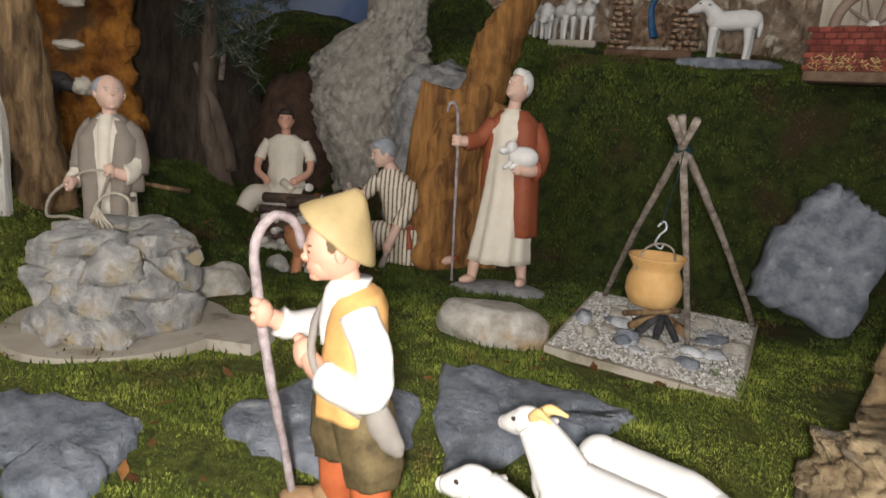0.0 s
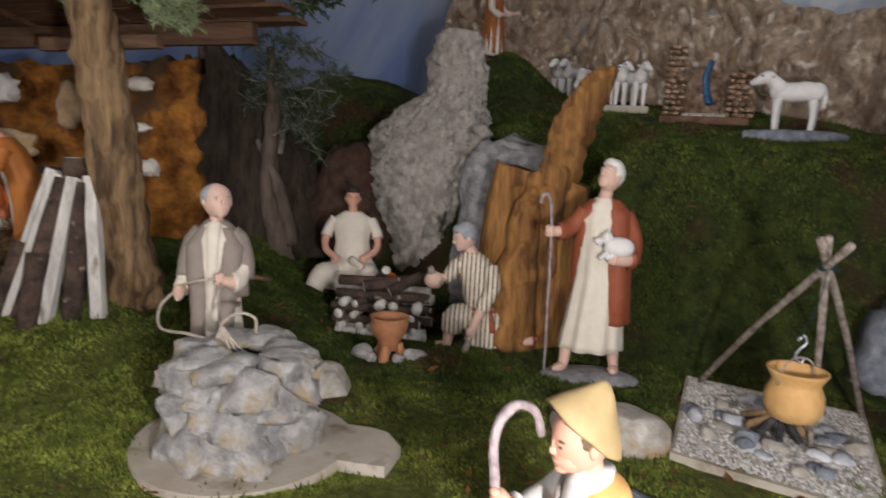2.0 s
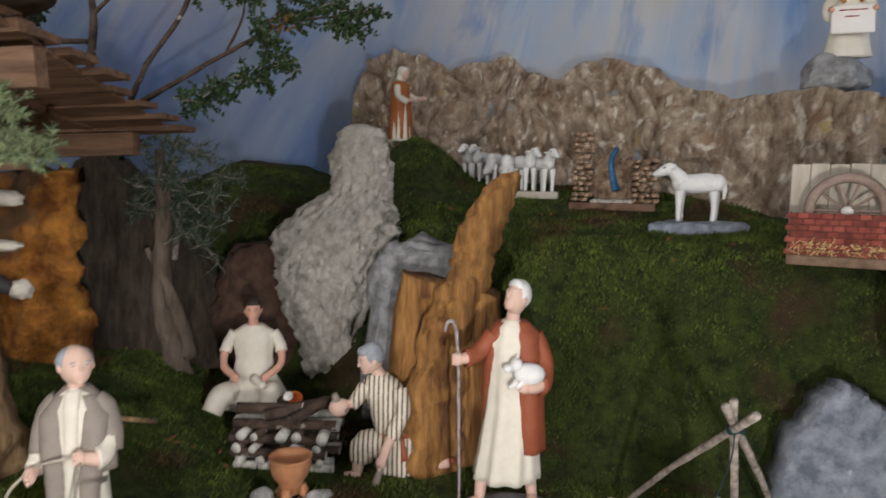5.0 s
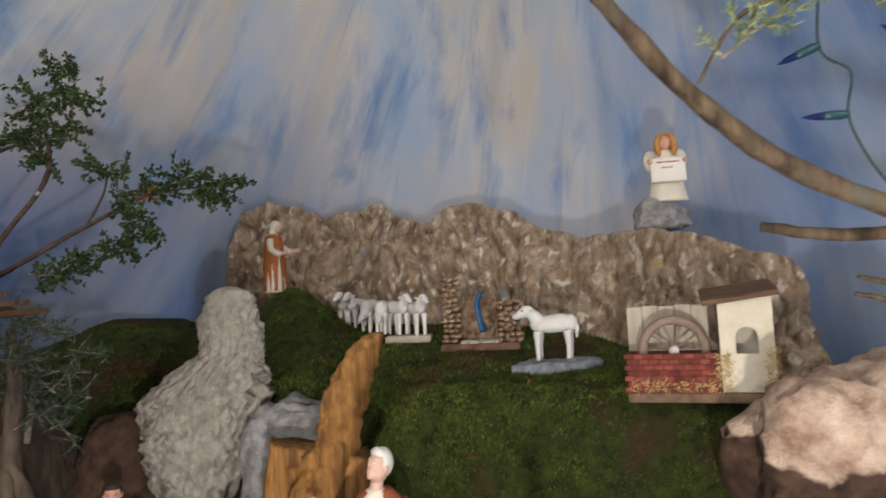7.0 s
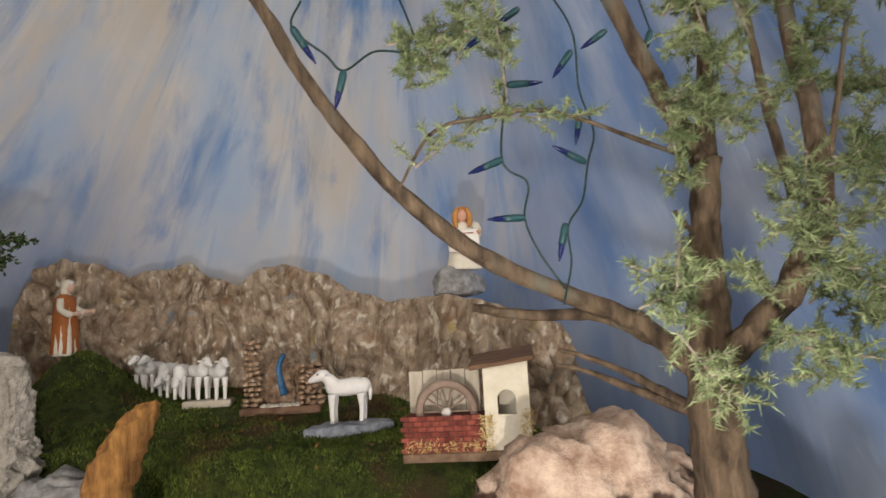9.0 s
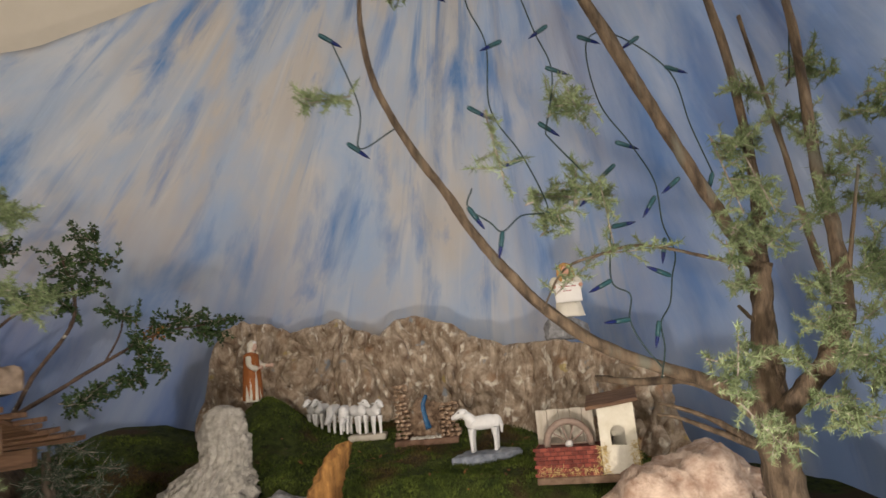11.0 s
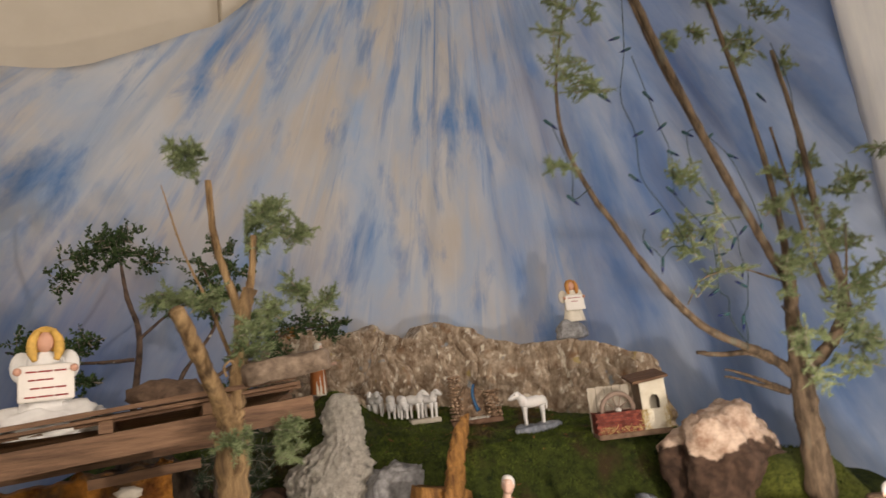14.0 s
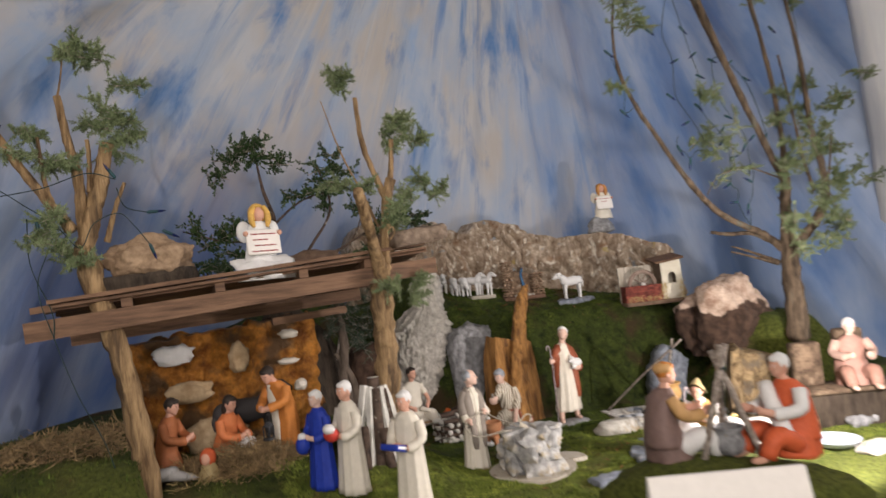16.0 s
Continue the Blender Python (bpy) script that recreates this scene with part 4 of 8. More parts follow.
# shepherd in a rust coat with a lamb on his arm and a crook
def shepherd(bm):
    SK, RO, CO, HR, LA, CA, BA = range(7)
    ball(bm, (0, 0.0, 0.001), (0.054, 0.027, 0.0085), BA, 22, 12)
    for x, y, t in ((-0.030, -0.004, -50), (0.026, 0.002, -20)):
        m = pose(x, y, 0.009, 0, 0, t)
        ball(bm, m @ Vector((0, -0.005, 0.003)), (0.0058, 0.0115, 0.004), SK, 10, 7, pose(0, 0, 0, 0, 0, t))
        tube(bm, [(x, y + 0.002, 0.010), (x * 0.85, 0.003, 0.036)], [0.0052, 0.0072], 10, mi=SK)
    loft(bm, [(0.030, -0.002, 0.002, 0.032, 0.022), (0.060, 0.0, 0.002, 0.0285, 0.020), (0.095, 0.002, 0.002, 0.025, 0.018), (0.120, 0.002, 0.002, 0.023, 0.016), (0.150, 0.001, 0.003, 0.024, 0.015), (0.164, 0.0, 0.004, 0.016, 0.012), (0.170, 0, 0.003, 0.0085, 0.008)], 36, folds=9, depth=0.13, mi=RO)
    # coat, open in front: a back shell and two front panels
    loft(bm, [(0.056, 0.019, 0.004, 0.018, 0.019), (0.072, 0.017, 0.002, 0.0190, 0.0215), (0.110, 0.015, 0.002, 0.0180, 0.0205), (0.140, 0.013, 0.003, 0.0178, 0.0180), (0.158, 0.012, 0.004, 0.0170, 0.0150), (0.169, 0.006, 0.005, 0.010, 0.009)], 26, folds=4, depth=0.06, mi=CO)
    loft(bm, [(0.078, -0.016, 0.012, 0.010, 0.012), (0.110, -0.016, 0.010, 0.012, 0.014), (0.140, -0.014, 0.008, 0.014, 0.014), (0.158, -0.011, 0.007, 0.013, 0.013), (0.168, -0.006, 0.006, 0.008, 0.009)], 22, mi=CO)
    tube(bm, [(0, 0.003, 0.165), (0.002, 0.001, 0.180)], [0.0072, 0.0064], 12, mi=SK)
    head(bm, (0.004, 0.0, 0.1895), 0.0132, SK, HR, nod=-24, turn=-52)
    arm(bm, [(-0.019, 0.004, 0.156), (-0.033, 0.0, 0.142), (-0.044, -0.008, 0.139), (-0.052, -0.012, 0.139)], 0.0085, CO, SK, 0.0062, 0.80)
    arm(bm, [(0.023, 0.006, 0.155), (0.032, 0.002, 0.138), (0.031, -0.010, 0.121), (0.022, -0.020, 0.118), (0.012, -0.024, 0.119)], 0.0102, CO, SK, 0.0062, 0.74)
    # lamb lying on the forearm
    ball(bm, (0.014, -0.022, 0.129), (0.016, 0.009, 0.0095), LA)
    ball(bm, (0.001, -0.023, 0.137), (0.0065, 0.006, 0.0062), LA)
    ball(bm, (-0.007, -0.024, 0.134), (0.0048, 0.0042, 0.0038), LA)
    for x in (0.002, 0.009):
        tube(bm, [(x, -0.026, 0.124), (x - 0.008, -0.028, 0.119)], [0.003, 0.002], 7, mi=LA)
    ball(bm, (0.003, -0.018, 0.141), (0.002, 0.003, 0.0045), LA, 8, 6)
    tube(bm, [(-0.050, -0.010, 0.010), (-0.052, -0.013, 0.070), (-0.054, -0.015, 0.130), (-0.056, -0.015, 0.158), (-0.059, -0.015, 0.170), (-0.065, -0.015, 0.171), (-0.0675, -0.015, 0.163)], [0.0013, 0.0015, 0.0016, 0.0017, 0.0017, 0.0016, 0.0013], 8, n=34, rough=0.15, mi=CA)


figure("shepherd_figurine", "painted clay shepherd in rust coat carrying a white lamb", (0.200, 0.868), 6, shepherd, [PALESKIN, WHITEROBE, RUST, WHITEHAIR, WHITEPAINT, CANE, GREYROCK], z=-0.003, size=1.10, slim=0.86)


# man at the well, a rope in his hands
def well_man(bm):
    SK, RO, CO, HR, RP = range(5)
    loft(bm, [(0.0, 0, 0.002, 0.031, 0.023), (0.04, 0, 0.002, 0.027, 0.020), (0.085, 0, 0.002, 0.023, 0.017), (0.115, 0, 0.002, 0.026, 0.017), (0.135, 0, 0.002, 0.027, 0.015), (0.146, 0, 0.003, 0.014, 0.011), (0.150, 0, 0.002, 0.008, 0.007)], 34, folds=10, depth=0.12, mi=RO)
    for s in (-1, 1):
        loft(bm, [(0.040, s * 0.012, -0.014, 0.0058, 0.005), (0.050, s * 0.013, -0.015, 0.0078, 0.006), (0.080, s * 0.014, -0.013, 0.0088, 0.0065), (0.105, s * 0.016, -0.008, 0.0120, 0.011), (0.130, s * 0.017, -0.001, 0.0135, 0.0135), (0.145, s * 0.009, 0.003, 0.0085, 0.010)], 20, mi=CO)
    loft(bm, [(0.086, 0, 0.006, 0.030, 0.017), (0.110, 0, 0.005, 0.031, 0.018), (0.132, 0, 0.004, 0.029, 0.0165), (0.143, 0, 0.004, 0.020, 0.012), (0.150, 0, 0.004, 0.011, 0.009)], 30, folds=6, depth=0.06, mi=CO)
    loft(bm, [(0.060, 0, -0.0155, 0.0065, 0.004), (0.110, 0, -0.0150, 0.0062, 0.004), (0.138, 0, -0.0110, 0.0070, 0.004), (0.149, 0, -0.0050, 0.0070, 0.005)], 14, mi=RO)
    loft(bm, [(0.078, 0, 0.001, 0.0245, 0.0186), (0.082, 0, 0.001, 0.0245, 0.0186)], 26, mi=CO)
    tube(bm, [(0, 0.002, 0.146), (0, 0.0, 0.158)], [0.0075, 0.0065], 12, mi=SK)
    for s in (-1, 1):
        tube(bm, [(s * 0.016, 0.003, 0.140), (s * 0.024, 0.003, 0.131), (s * 0.0285, 0.001, 0.116), (s * 0.0295, -0.003, 0.102)], [0.0080, 0.0098, 0.0102, 0.0104], 14, mi=CO)
    arm(bm, [(-0.024, 0.003, 0.130), (-0.029, 0.002, 0.112), (-0.031, -0.010, 0.096), (-0.031, -0.020, 0.093)], 0.0088, RO, SK, 0.0064, 0.80)
    arm(bm, [(0.024, 0.003, 0.130), (0.029, -0.002, 0.112), (0.025, -0.016, 0.102), (0.014, -0.024, 0.104)], 0.0088, RO, SK, 0.0064, 0.80)
    bmesh.ops.scale(bm, vec=(0.76, 0.86, 1.0), verts=bm.verts[:])
    head(bm, (0.001, -0.001, 0.1665), 0.0130, SK, HR, nod=-6, turn=34, cap=0.86)


figure("well_man_figurine", "painted clay man in taupe mantle hauling a rope", (-0.130, 0.715), 14, well_man, [PALESKIN, WHITEROBE, TAUPE, GREYHAIR, ROPE], z=0.0, size=1.03, slim=1.05)
bm = bmesh.new()
tube(bm, [(-0.115, 0.695, 0.109), (-0.132, 0.690, 0.107), (-0.154, 0.694, 0.099)], [0.0012, 0.0012], 6, n=14)
tube(bm, [(-0.154, 0.694, 0.097), (-0.162, 0.682, 0.084), (-0.150, 0.664, 0.072), (-0.112, 0.640, 0.078), (-0.090, 0.632, 0.078)], [0.0013, 0.0013], 6, n=24)
tube(bm, [(-0.115, 0.695, 0.107), (-0.104, 0.672, 0.096), (-0.090, 0.648, 0.088), (-0.082, 0.638, 0.082)], [0.0012, 0.0012], 6, n=16)
tube(bm, [(-0.082, 0.630, 0.078), (-0.078, 0.630, 0.092), (-0.066, 0.630, 0.101), (-0.054, 0.632, 0.098), (-0.055, 0.636, 0.086)], [0.0012, 0.0012], 6, n=18)
for k in range(6):
    tube(bm, [(-0.078, 0.630, 0.090), (-0.082 + 0.003 * k, 0.627, 0.080), (-0.088 + 0.006 * k, 0.624 + 0.002 * k, 0.066)], [0.0010, 0.0011], 6, n=8)
solid("rope", bm, ROPE, "pale rope with loops hanging from hands into the well", "rope")


# man sitting behind the wood pile
def sitting_man(bm):
    SK, RO, HR, AP = range(4)
    loft(bm, [(0.0, 0, 0.0, 0.036, 0.030), (0.018, 0, -0.002, 0.038, 0.031), (0.040, 0, 0.004, 0.026, 0.020), (0.062, 0, 0.004, 0.022, 0.015), (0.085, 0, 0.004, 0.0255, 0.015), (0.096, 0, 0.004, 0.024, 0.013), (0.104, 0, 0.004, 0.012, 0.010)], 28, folds=7, depth=0.08, mi=RO)
    tube(bm, [(-0.02, -0.010, 0.020), (-0.034, -0.030, 0.024), (-0.044, -0.040, 0.006)], [0.015, 0.014, 0.012], 12, mi=AP)
    tube(bm, [(0.02, -0.010, 0.020), (0.026, -0.032, 0.024), (0.024, -0.044, 0.006)], [0.015, 0.014, 0.011], 12, mi=AP)
    tube(bm, [(0, 0.003, 0.100), (0, 0.0, 0.114)], [0.0066, 0.0058], 12, mi=SK)
    head(bm, (0, -0.002, 0.1235), 0.0122, SK, HR, turn=6)
    for s in (-1, 1):
        arm(bm, [(s * 0.023, 0.004, 0.094), (s * 0.033, 0.002, 0.075), (s * 0.034, -0.012, 0.056), (s * 0.020, -0.026, 0.046)], 0.0078, RO, SK, 0.0058, 0.42)
    tube(bm, [(0.002, -0.020, 0.042), (0.018, -0.040, 0.036)], [0.006, 0.004], 8, mi=AP)


figure("sitting_man_figurine", "painted clay man in cream tunic sitting behind firewood", (-0.115, 1.045), 12, sitting_man, [SKIN, WHITEROBE, DARKHAIR, CREAM], z=0.028)


# kneeling man in a striped robe
def stripes():
    m, n, l, p = nodes("striped_robe_paint")
    co = n.new("ShaderNodeTexCoord")
    w = n.new("ShaderNodeTexWave")
    w.bands_direction = "X"
    w.inputs["Scale"].default_value, w.inputs["Distortion"].default_value, w.inputs["Detail"].default_value, w.inputs["Detail Scale"].default_value = 62, 1.6, 2, 12
    l.new(co.outputs["Object"], w.inputs["Vector"])
    r = n.new("ShaderNodeValToRGB")
    r.color_ramp.elements[0].position, r.color_ramp.elements[1].position = 0.22, 0.42
    r.color_ramp.elements[0].color, r.color_ramp.elements[1].color = (0.13, 0.095, 0.06, 1), (0.62, 0.56, 0.46, 1)
    l.new(w.outputs["Color"], r.inputs[0])
    l.new(r.outputs[0], p.inputs["Base Color"])
    p.inputs["Roughness"].default_value = 0.7
    return m


STRIPE = stripes()


def kneeling_man(bm):
    SK, RO, HR, BE, TO = range(5)
    loft(bm, [(0.004, 0.012, 0.004, 0.026, 0.022), (0.020, 0.010, 0.002, 0.024, 0.021), (0.042, 0.006, 0.0, 0.019, 0.016), (0.062, 0.002, -0.001, 0.020, 0.0155), (0.082, -0.004, -0.002, 0.021, 0.015), (0.094, -0.008, -0.002, 0.017, 0.012), (0.101, -0.010, -0.003, 0.009, 0.008)], 30, folds=8, depth=0.09, mi=RO)
    loft(bm, [(0.041, 0.006, 0.0, 0.0203, 0.0173), (0.045, 0.006, 0.0, 0.0203, 0.0173)], 26, mi=BE)
    tube(bm, [(0.014, -0.018, 0.043), (0.017, -0.022, 0.022)], [0.002, 0.0035], 7, mi=BE)
    # raised knee and trailing leg
    tube(bm, [(0.000, -0.006, 0.030), (-0.022, -0.010, 0.034), (-0.026, -0.010, 0.018)], [0.014, 0.013, 0.0115], 12, mi=RO)
    tube(bm, [(-0.028, -0.010, 0.020), (-0.030, -0.010, 0.004)], [0.0066, 0.0052], 10, mi=SK)
    tube(bm, [(-0.026, -0.012, 0.003), (-0.042, -0.013, 0.002)], [0.005, 0.0042], 10, mi=SK)
    tube(bm, [(0.018, 0.002, 0.014), (0.036, 0.004, 0.008), (0.047, 0.004, 0.007)], [0.013, 0.0105, 0.008], 12, mi=RO)
    tube(bm, [(0.046, 0.004, 0.007), (0.060, 0.003, 0.010)], [0.0055, 0.0045], 10, mi=SK)
    tube(bm, [(0.056, 0.003, 0.004), (0.064, 0.003, 0.014)], [0.003, 0.003], 8, mi=BE)
    tube(bm, [(-0.009, -0.003, 0.098), (-0.014, -0.005, 0.108)], [0.0066, 0.006], 12, mi=SK)
    head(bm, (-0.018, -0.007, 0.1165), 0.0125, SK, HR, nod=14, turn=-66)
    arm(bm, [(-0.022, -0.006, 0.090), (-0.032, -0.012, 0.076), (-0.040, -0.016, 0.074)], 0.0075, RO, SK, 0.0065, 0.7)
    arm(bm, [(0.010, -0.010, 0.088), (0.014, -0.018, 0.068), (0.004, -0.024, 0.046), (-0.004, -0.028, 0.026)], 0.0082, RO, SK, 0.0062, 0.70)
    tube(bm, [(-0.004, -0.028, 0.022), (-0.010, -0.030, 0.002)], [0.0022, 0.004], 8, mi=TO)
    ball(bm, (-0.046, -0.018, 0.072), (0.010, 0.008, 0.009), SK)
    for k in range(3):
        tube(bm, [(-0.046, -0.018, 0.072), (-0.050 + 0.006 * k, -0.022, 0.086 - 0.008 * k)], [0.0045, 0.003], 7, mi=TO)


figure("kneeling_man_figurine", "painted clay kneeling man in brown-striped cream robe", (0.074, 0.935), 4, kneeling_man, [PALESKIN, STRIPE, GREYHAIR, RUST, TAUPE], z=-0.002, size=1.10)


# robed figures by the stable
def robed(bm, h, arms=True, coat=None, item=None, hood=False, wide=1.0, lean=0.0):
    SK, RO, HR, A, B = range(5)
    k = h / 0.18
    loft(bm, [(0.0, 0, 0, 0.029 * k * wide, 0.023 * k), (0.05 * k, 0, 0, 0.025 * k * wide, 0.020 * k), (0.10 * k, 0, -lean * 0.5, 0.0225 * k, 0.017 * k), (0.130 * k, 0, -lean, 0.0245 * k, 0.0155 * k), (0.142 * k, 0, -lean, 0.018 * k, 0.012 * k), (0.148 * k, 0, -lean, 0.009 * k, 0.008 * k)], 30, folds=9, depth=0.12, mi=RO)
    tube(bm, [(0, -lean, 0.145 * k), (0, -lean - 0.001, 0.156 * k)], [0.0072 * k, 0.0062 * k], 12, mi=SK)
    head(bm, (0, -lean - 0.003, 0.165 * k), 0.0128 * k, SK, HR, nod=6, hood=A if hood else None)
    for s in (-1, 1):
        arm(bm, [(s * 0.023 * k, -lean, 0.132 * k), (s * 0.030 * k, -lean - 0.004, 0.108 * k), (s * 0.020 * k, -lean - 0.020 * k, 0.096 * k), (s * 0.006 * k, -lean - 0.028 * k, 0.098 * k)], 0.0085 * k, RO, SK, 0.006 * k, 0.78)
    if item == "book":
        box(bm, (0, -lean - 0.038 * k, 0.099 * k), (0.034, 0.026, 0.010), pose(0, 0, 0, -18, 0, 0), 0.0015, A)
        box(bm, (0, -lean - 0.038 * k, 0.0995 * k), (0.0345, 0.024, 0.006), pose(0, 0, 0, -18, 0, 0), 0.001, B)
    if item == "bundle":
        ball(bm, (0, -lean - 0.034 * k, 0.100 * k), (0.016, 0.012, 0.012), A)
        ball(bm, (0.004, -lean - 0.040 * k, 0.110 * k), (0.012, 0.010, 0.008), B)
    if item == "jar":
        ball(bm, (-0.006, -lean - 0.034 * k, 0.085 * k), (0.012, 0.012, 0.015), A)
        ball(bm, (-0.006, -lean - 0.034 * k, 0.100 * k), (0.008, 0.008, 0.007), B)


figure("blue_woman_figurine", "painted clay figure in royal blue robe holding a jar", (-0.431, 0.684), -70, lambda b: robed(b, 0.160, item="jar"), [PALESKIN, BLUE, WHITEHAIR, BLUE, WHITEPAINT], z=0.044)
figure("white_robe_figurine", "painted clay man in white robe holding a red bundle", (-0.392, 0.645), -75, lambda b: robed(b, 0.178, item="bundle"), [SKIN, WHITEROBE, WHITEHAIR, RED, WHITEPAINT], z=0.038)
figure("white_robe_figurine", "painted clay man in white robe holding a blue book", (-0.317, 0.578), -60, lambda b: robed(b, 0.178, item="book"), [SKIN, WHITEROBE, WHITEHAIR, BLUE, WHITEPAINT], z=0.016)


def orange_man(bm):
    SK, RO, HR, CO, LA = range(5)
    loft(bm, [(0.0, 0, 0, 0.020, 0.018), (0.05, 0, 0, 0.020, 0.018), (0.085, 0, -0.006, 0.022, 0.017), (0.118, 0, -0.020, 0.025, 0.017), (0.130, 0, -0.026, 0.016, 0.012)], 28, folds=7, depth=0.1, mi=CO)
    loft(bm, [(-0.0, -0.012, -0.008, 0.012, 0.012), (0.06, -0.012, -0.012, 0.013, 0.012), (0.100, -0.008, -0.024, 0.012, 0.010), (0.125, -0.002, -0.032, 0.008, 0.007)], 20, mi=RO)
    tube(bm, [(0, -0.026, 0.127), (0, -0.033, 0.136)], [0.0075, 0.0066], 10, mi=SK)
    head(bm, (0, -0.040, 0.1435), 0.0132, SK, HR, nod=26)
    for s in (-1, 1):
        arm(bm, [(s * 0.023, -0.020, 0.118), (s * 0.028, -0.030, 0.096), (s * 0.014, -0.050, 0.086), (s * 0.004, -0.058, 0.084)], 0.0092, CO, SK, 0.006, 0.8)


figure("orange_coat_figurine", "painted clay man in orange coat bending forward", (-0.445, 0.865), -58, orange_man, [SKIN, WHITEROBE, DARKHAIR, ORANGE, GREYPAINT], z=0.080)


def kneeling(bm, hood=False, lying=False):
    SK, RO, HR, A = range(4)
    loft(bm, [(0.0, 0, 0.010, 0.028, 0.036), (0.018, 0, 0.012, 0.026, 0.034), (0.040, 0, 0.008, 0.021, 0.022), (0.070, 0, 0.0, 0.021, 0.017), (0.092, 0, -0.004, 0.022, 0.015), (0.103, 0, -0.006, 0.012, 0.010)], 28, folds=7, depth=0.1, mi=RO)
    tube(bm, [(0, -0.006, 0.100), (0, -0.010, 0.112)], [0.007, 0.006], 10, mi=SK)
    head(bm, (0, -0.013, 0.121), 0.013, SK, HR, nod=16, long_hair=hood)
    for s in (-1, 1):
        arm(bm, [(s * 0.022, -0.004, 0.092), (s * 0.028, -0.014, 0.068), (s * 0.014, -0.036, 0.060), (s * 0.004, -0.044, 0.064)], 0.0086, RO, SK, 0.006, 0.8)
    if lying:
        ball(bm, (0, -0.044, 0.048), (0.022, 0.014, 0.010), A)


figure("kneeling_robe_figurine", "painted clay kneeling man in orange-brown robe", (-0.655, 0.905), 60, lambda b: kneeling(b), [SKIN, paint("orange_brown_paint", (0.38, 0.13, 0.05)), DARKHAIR, WHITEPAINT], z=0.068)
figure("kneeling_woman_figurine", "painted clay kneeling woman in orange robe with white cloth", (-0.552, 0.912), 45, lambda b: kneeling(b, True, True), [SKIN, paint("light_orange_paint", (0.56, 0.17, 0.06)), DARKHAIR, WHITEPAINT], z=0.055)
figure("kneeling_child_figurine", "small painted clay figure in yellow robe and orange shawl", (-0.598, 0.80), 150, lambda b: (loft(b, [(0, 0, 0, 0.026, 0.022), (0.03, 0, 0, 0.020, 0.017), (0.055, 0, 0, 0.010, 0.009)], 22, folds=6, depth=0.1, mi=1), ball(b, (0, 0, 0.062), (0.0135, 0.0135, 0.016), 2), ball(b, (0, 0.007, 0.061), (0.009, 0.009, 0.011), 0)), [SKIN, HAT, ORANGERED], z=0.045)


# figures seated round the second tripod
def seated(bm, cap=False):
    SK, CL, LO, HR, A = range(5)
    loft(bm, [(0.0, 0, 0.004, 0.034, 0.030), (0.022, 0, 0.006, 0.030, 0.028), (0.045, 0, 0.008, 0.023, 0.019), (0.070, 0, 0.006, 0.025, 0.018), (0.086, 0, 0.004, 0.022, 0.014), (0.095, 0, 0.002, 0.011, 0.009)], 26, folds=5, depth=0.06, mi=CL)
    for s in (-1, 1):
        tube(bm, [(s * 0.016, -0.004, 0.016), (s * 0.022, -0.036, 0.030), (s * 0.020, -0.052, 0.006)], [0.015, 0.013, 0.010], 12, mi=LO)
        foot(bm, s * 0.020, -0.056, SK)
        arm(bm, [(s * 0.024, 0.003, 0.084), (s * 0.034, -0.006, 0.064), (s * 0.024, -0.030, 0.058), (s * 0.016, -0.046, 0.062)], 0.0088, A, SK, 0.006, 0.8)
    loft(bm, [(0.02, 0, 0.012, 0.032, 0.024), (0.05, 0, 0.014, 0.027, 0.019), (0.082, 0, 0.010, 0.025, 0.015), (0.093, 0, 0.006, 0.013, 0.010)], 22, mi=CL)
    tube(bm, [(0, 0.002, 0.092), (0, -0.002, 0.104)], [0.007, 0.006], 10, mi=SK)
    head(bm, (0, -0.003, 0.113), 0.0128, SK, HR, nod=8)
    if cap:
        ball(bm, (0, 0.0, 0.120), (0.0130, 0.0140, 0.0085), A)


figure("seated_shepherd_figurine", "painted clay shepherd in brown cloak and cap sitting", (-0.060, 0.275), 68, lambda b: seated(b, True), [SKIN, paint("mauve_brown_paint", (0.20, 0.13, 0.115)), WHITEPAINT, ORANGE, paint("tan_paint", (0.50, 0.29, 0.12))], z=0.090)
figure("seated_red_figurine", "painted clay white-haired man in orange-red robe sitting", (0.055, 0.185), -104, lambda b: (seated(b), tube(b, [(-0.014, -0.016, 0.090), (0.004, -0.022, 0.062), (0.020, -0.020, 0.030)], [0.009, 0.011, 0.010], 10, mi=4)), [SKIN, ORANGERED, ORANGERED, WHITEHAIR, WHITEPAINT], z=0.090)


# shepherd on the mound with a headcloth
figure("headcloth_shepherd_figurine", "painted clay shepherd in orange-brown coat and white headcloth", (0.020, 1.405), 70, lambda b: (robed(b, 0.115, hood=True), loft(b, [(0.003, 0.004, 0.003, 0.0215, 0.0185), (0.05, 0.003, 0.003, 0.0195, 0.0165), (0.088, 0.0, 0.002, 0.0185, 0.0125), (0.093, 0, 0.002, 0.010, 0.008)], 20, folds=5, depth=0.08, mi=4), arm(b, [(0.012, -0.004, 0.075), (0.012, -0.018, 0.066), (0.010, -0.034, 0.066)], 0.0055, 1, 0, 0.004, 0.7)), [PALESKIN, WHITEROBE, WHITEHAIR, WHITEROBE, paint("burnt_orange_paint", (0.34, 0.11, 0.03))], z=0.386, size=1.10)


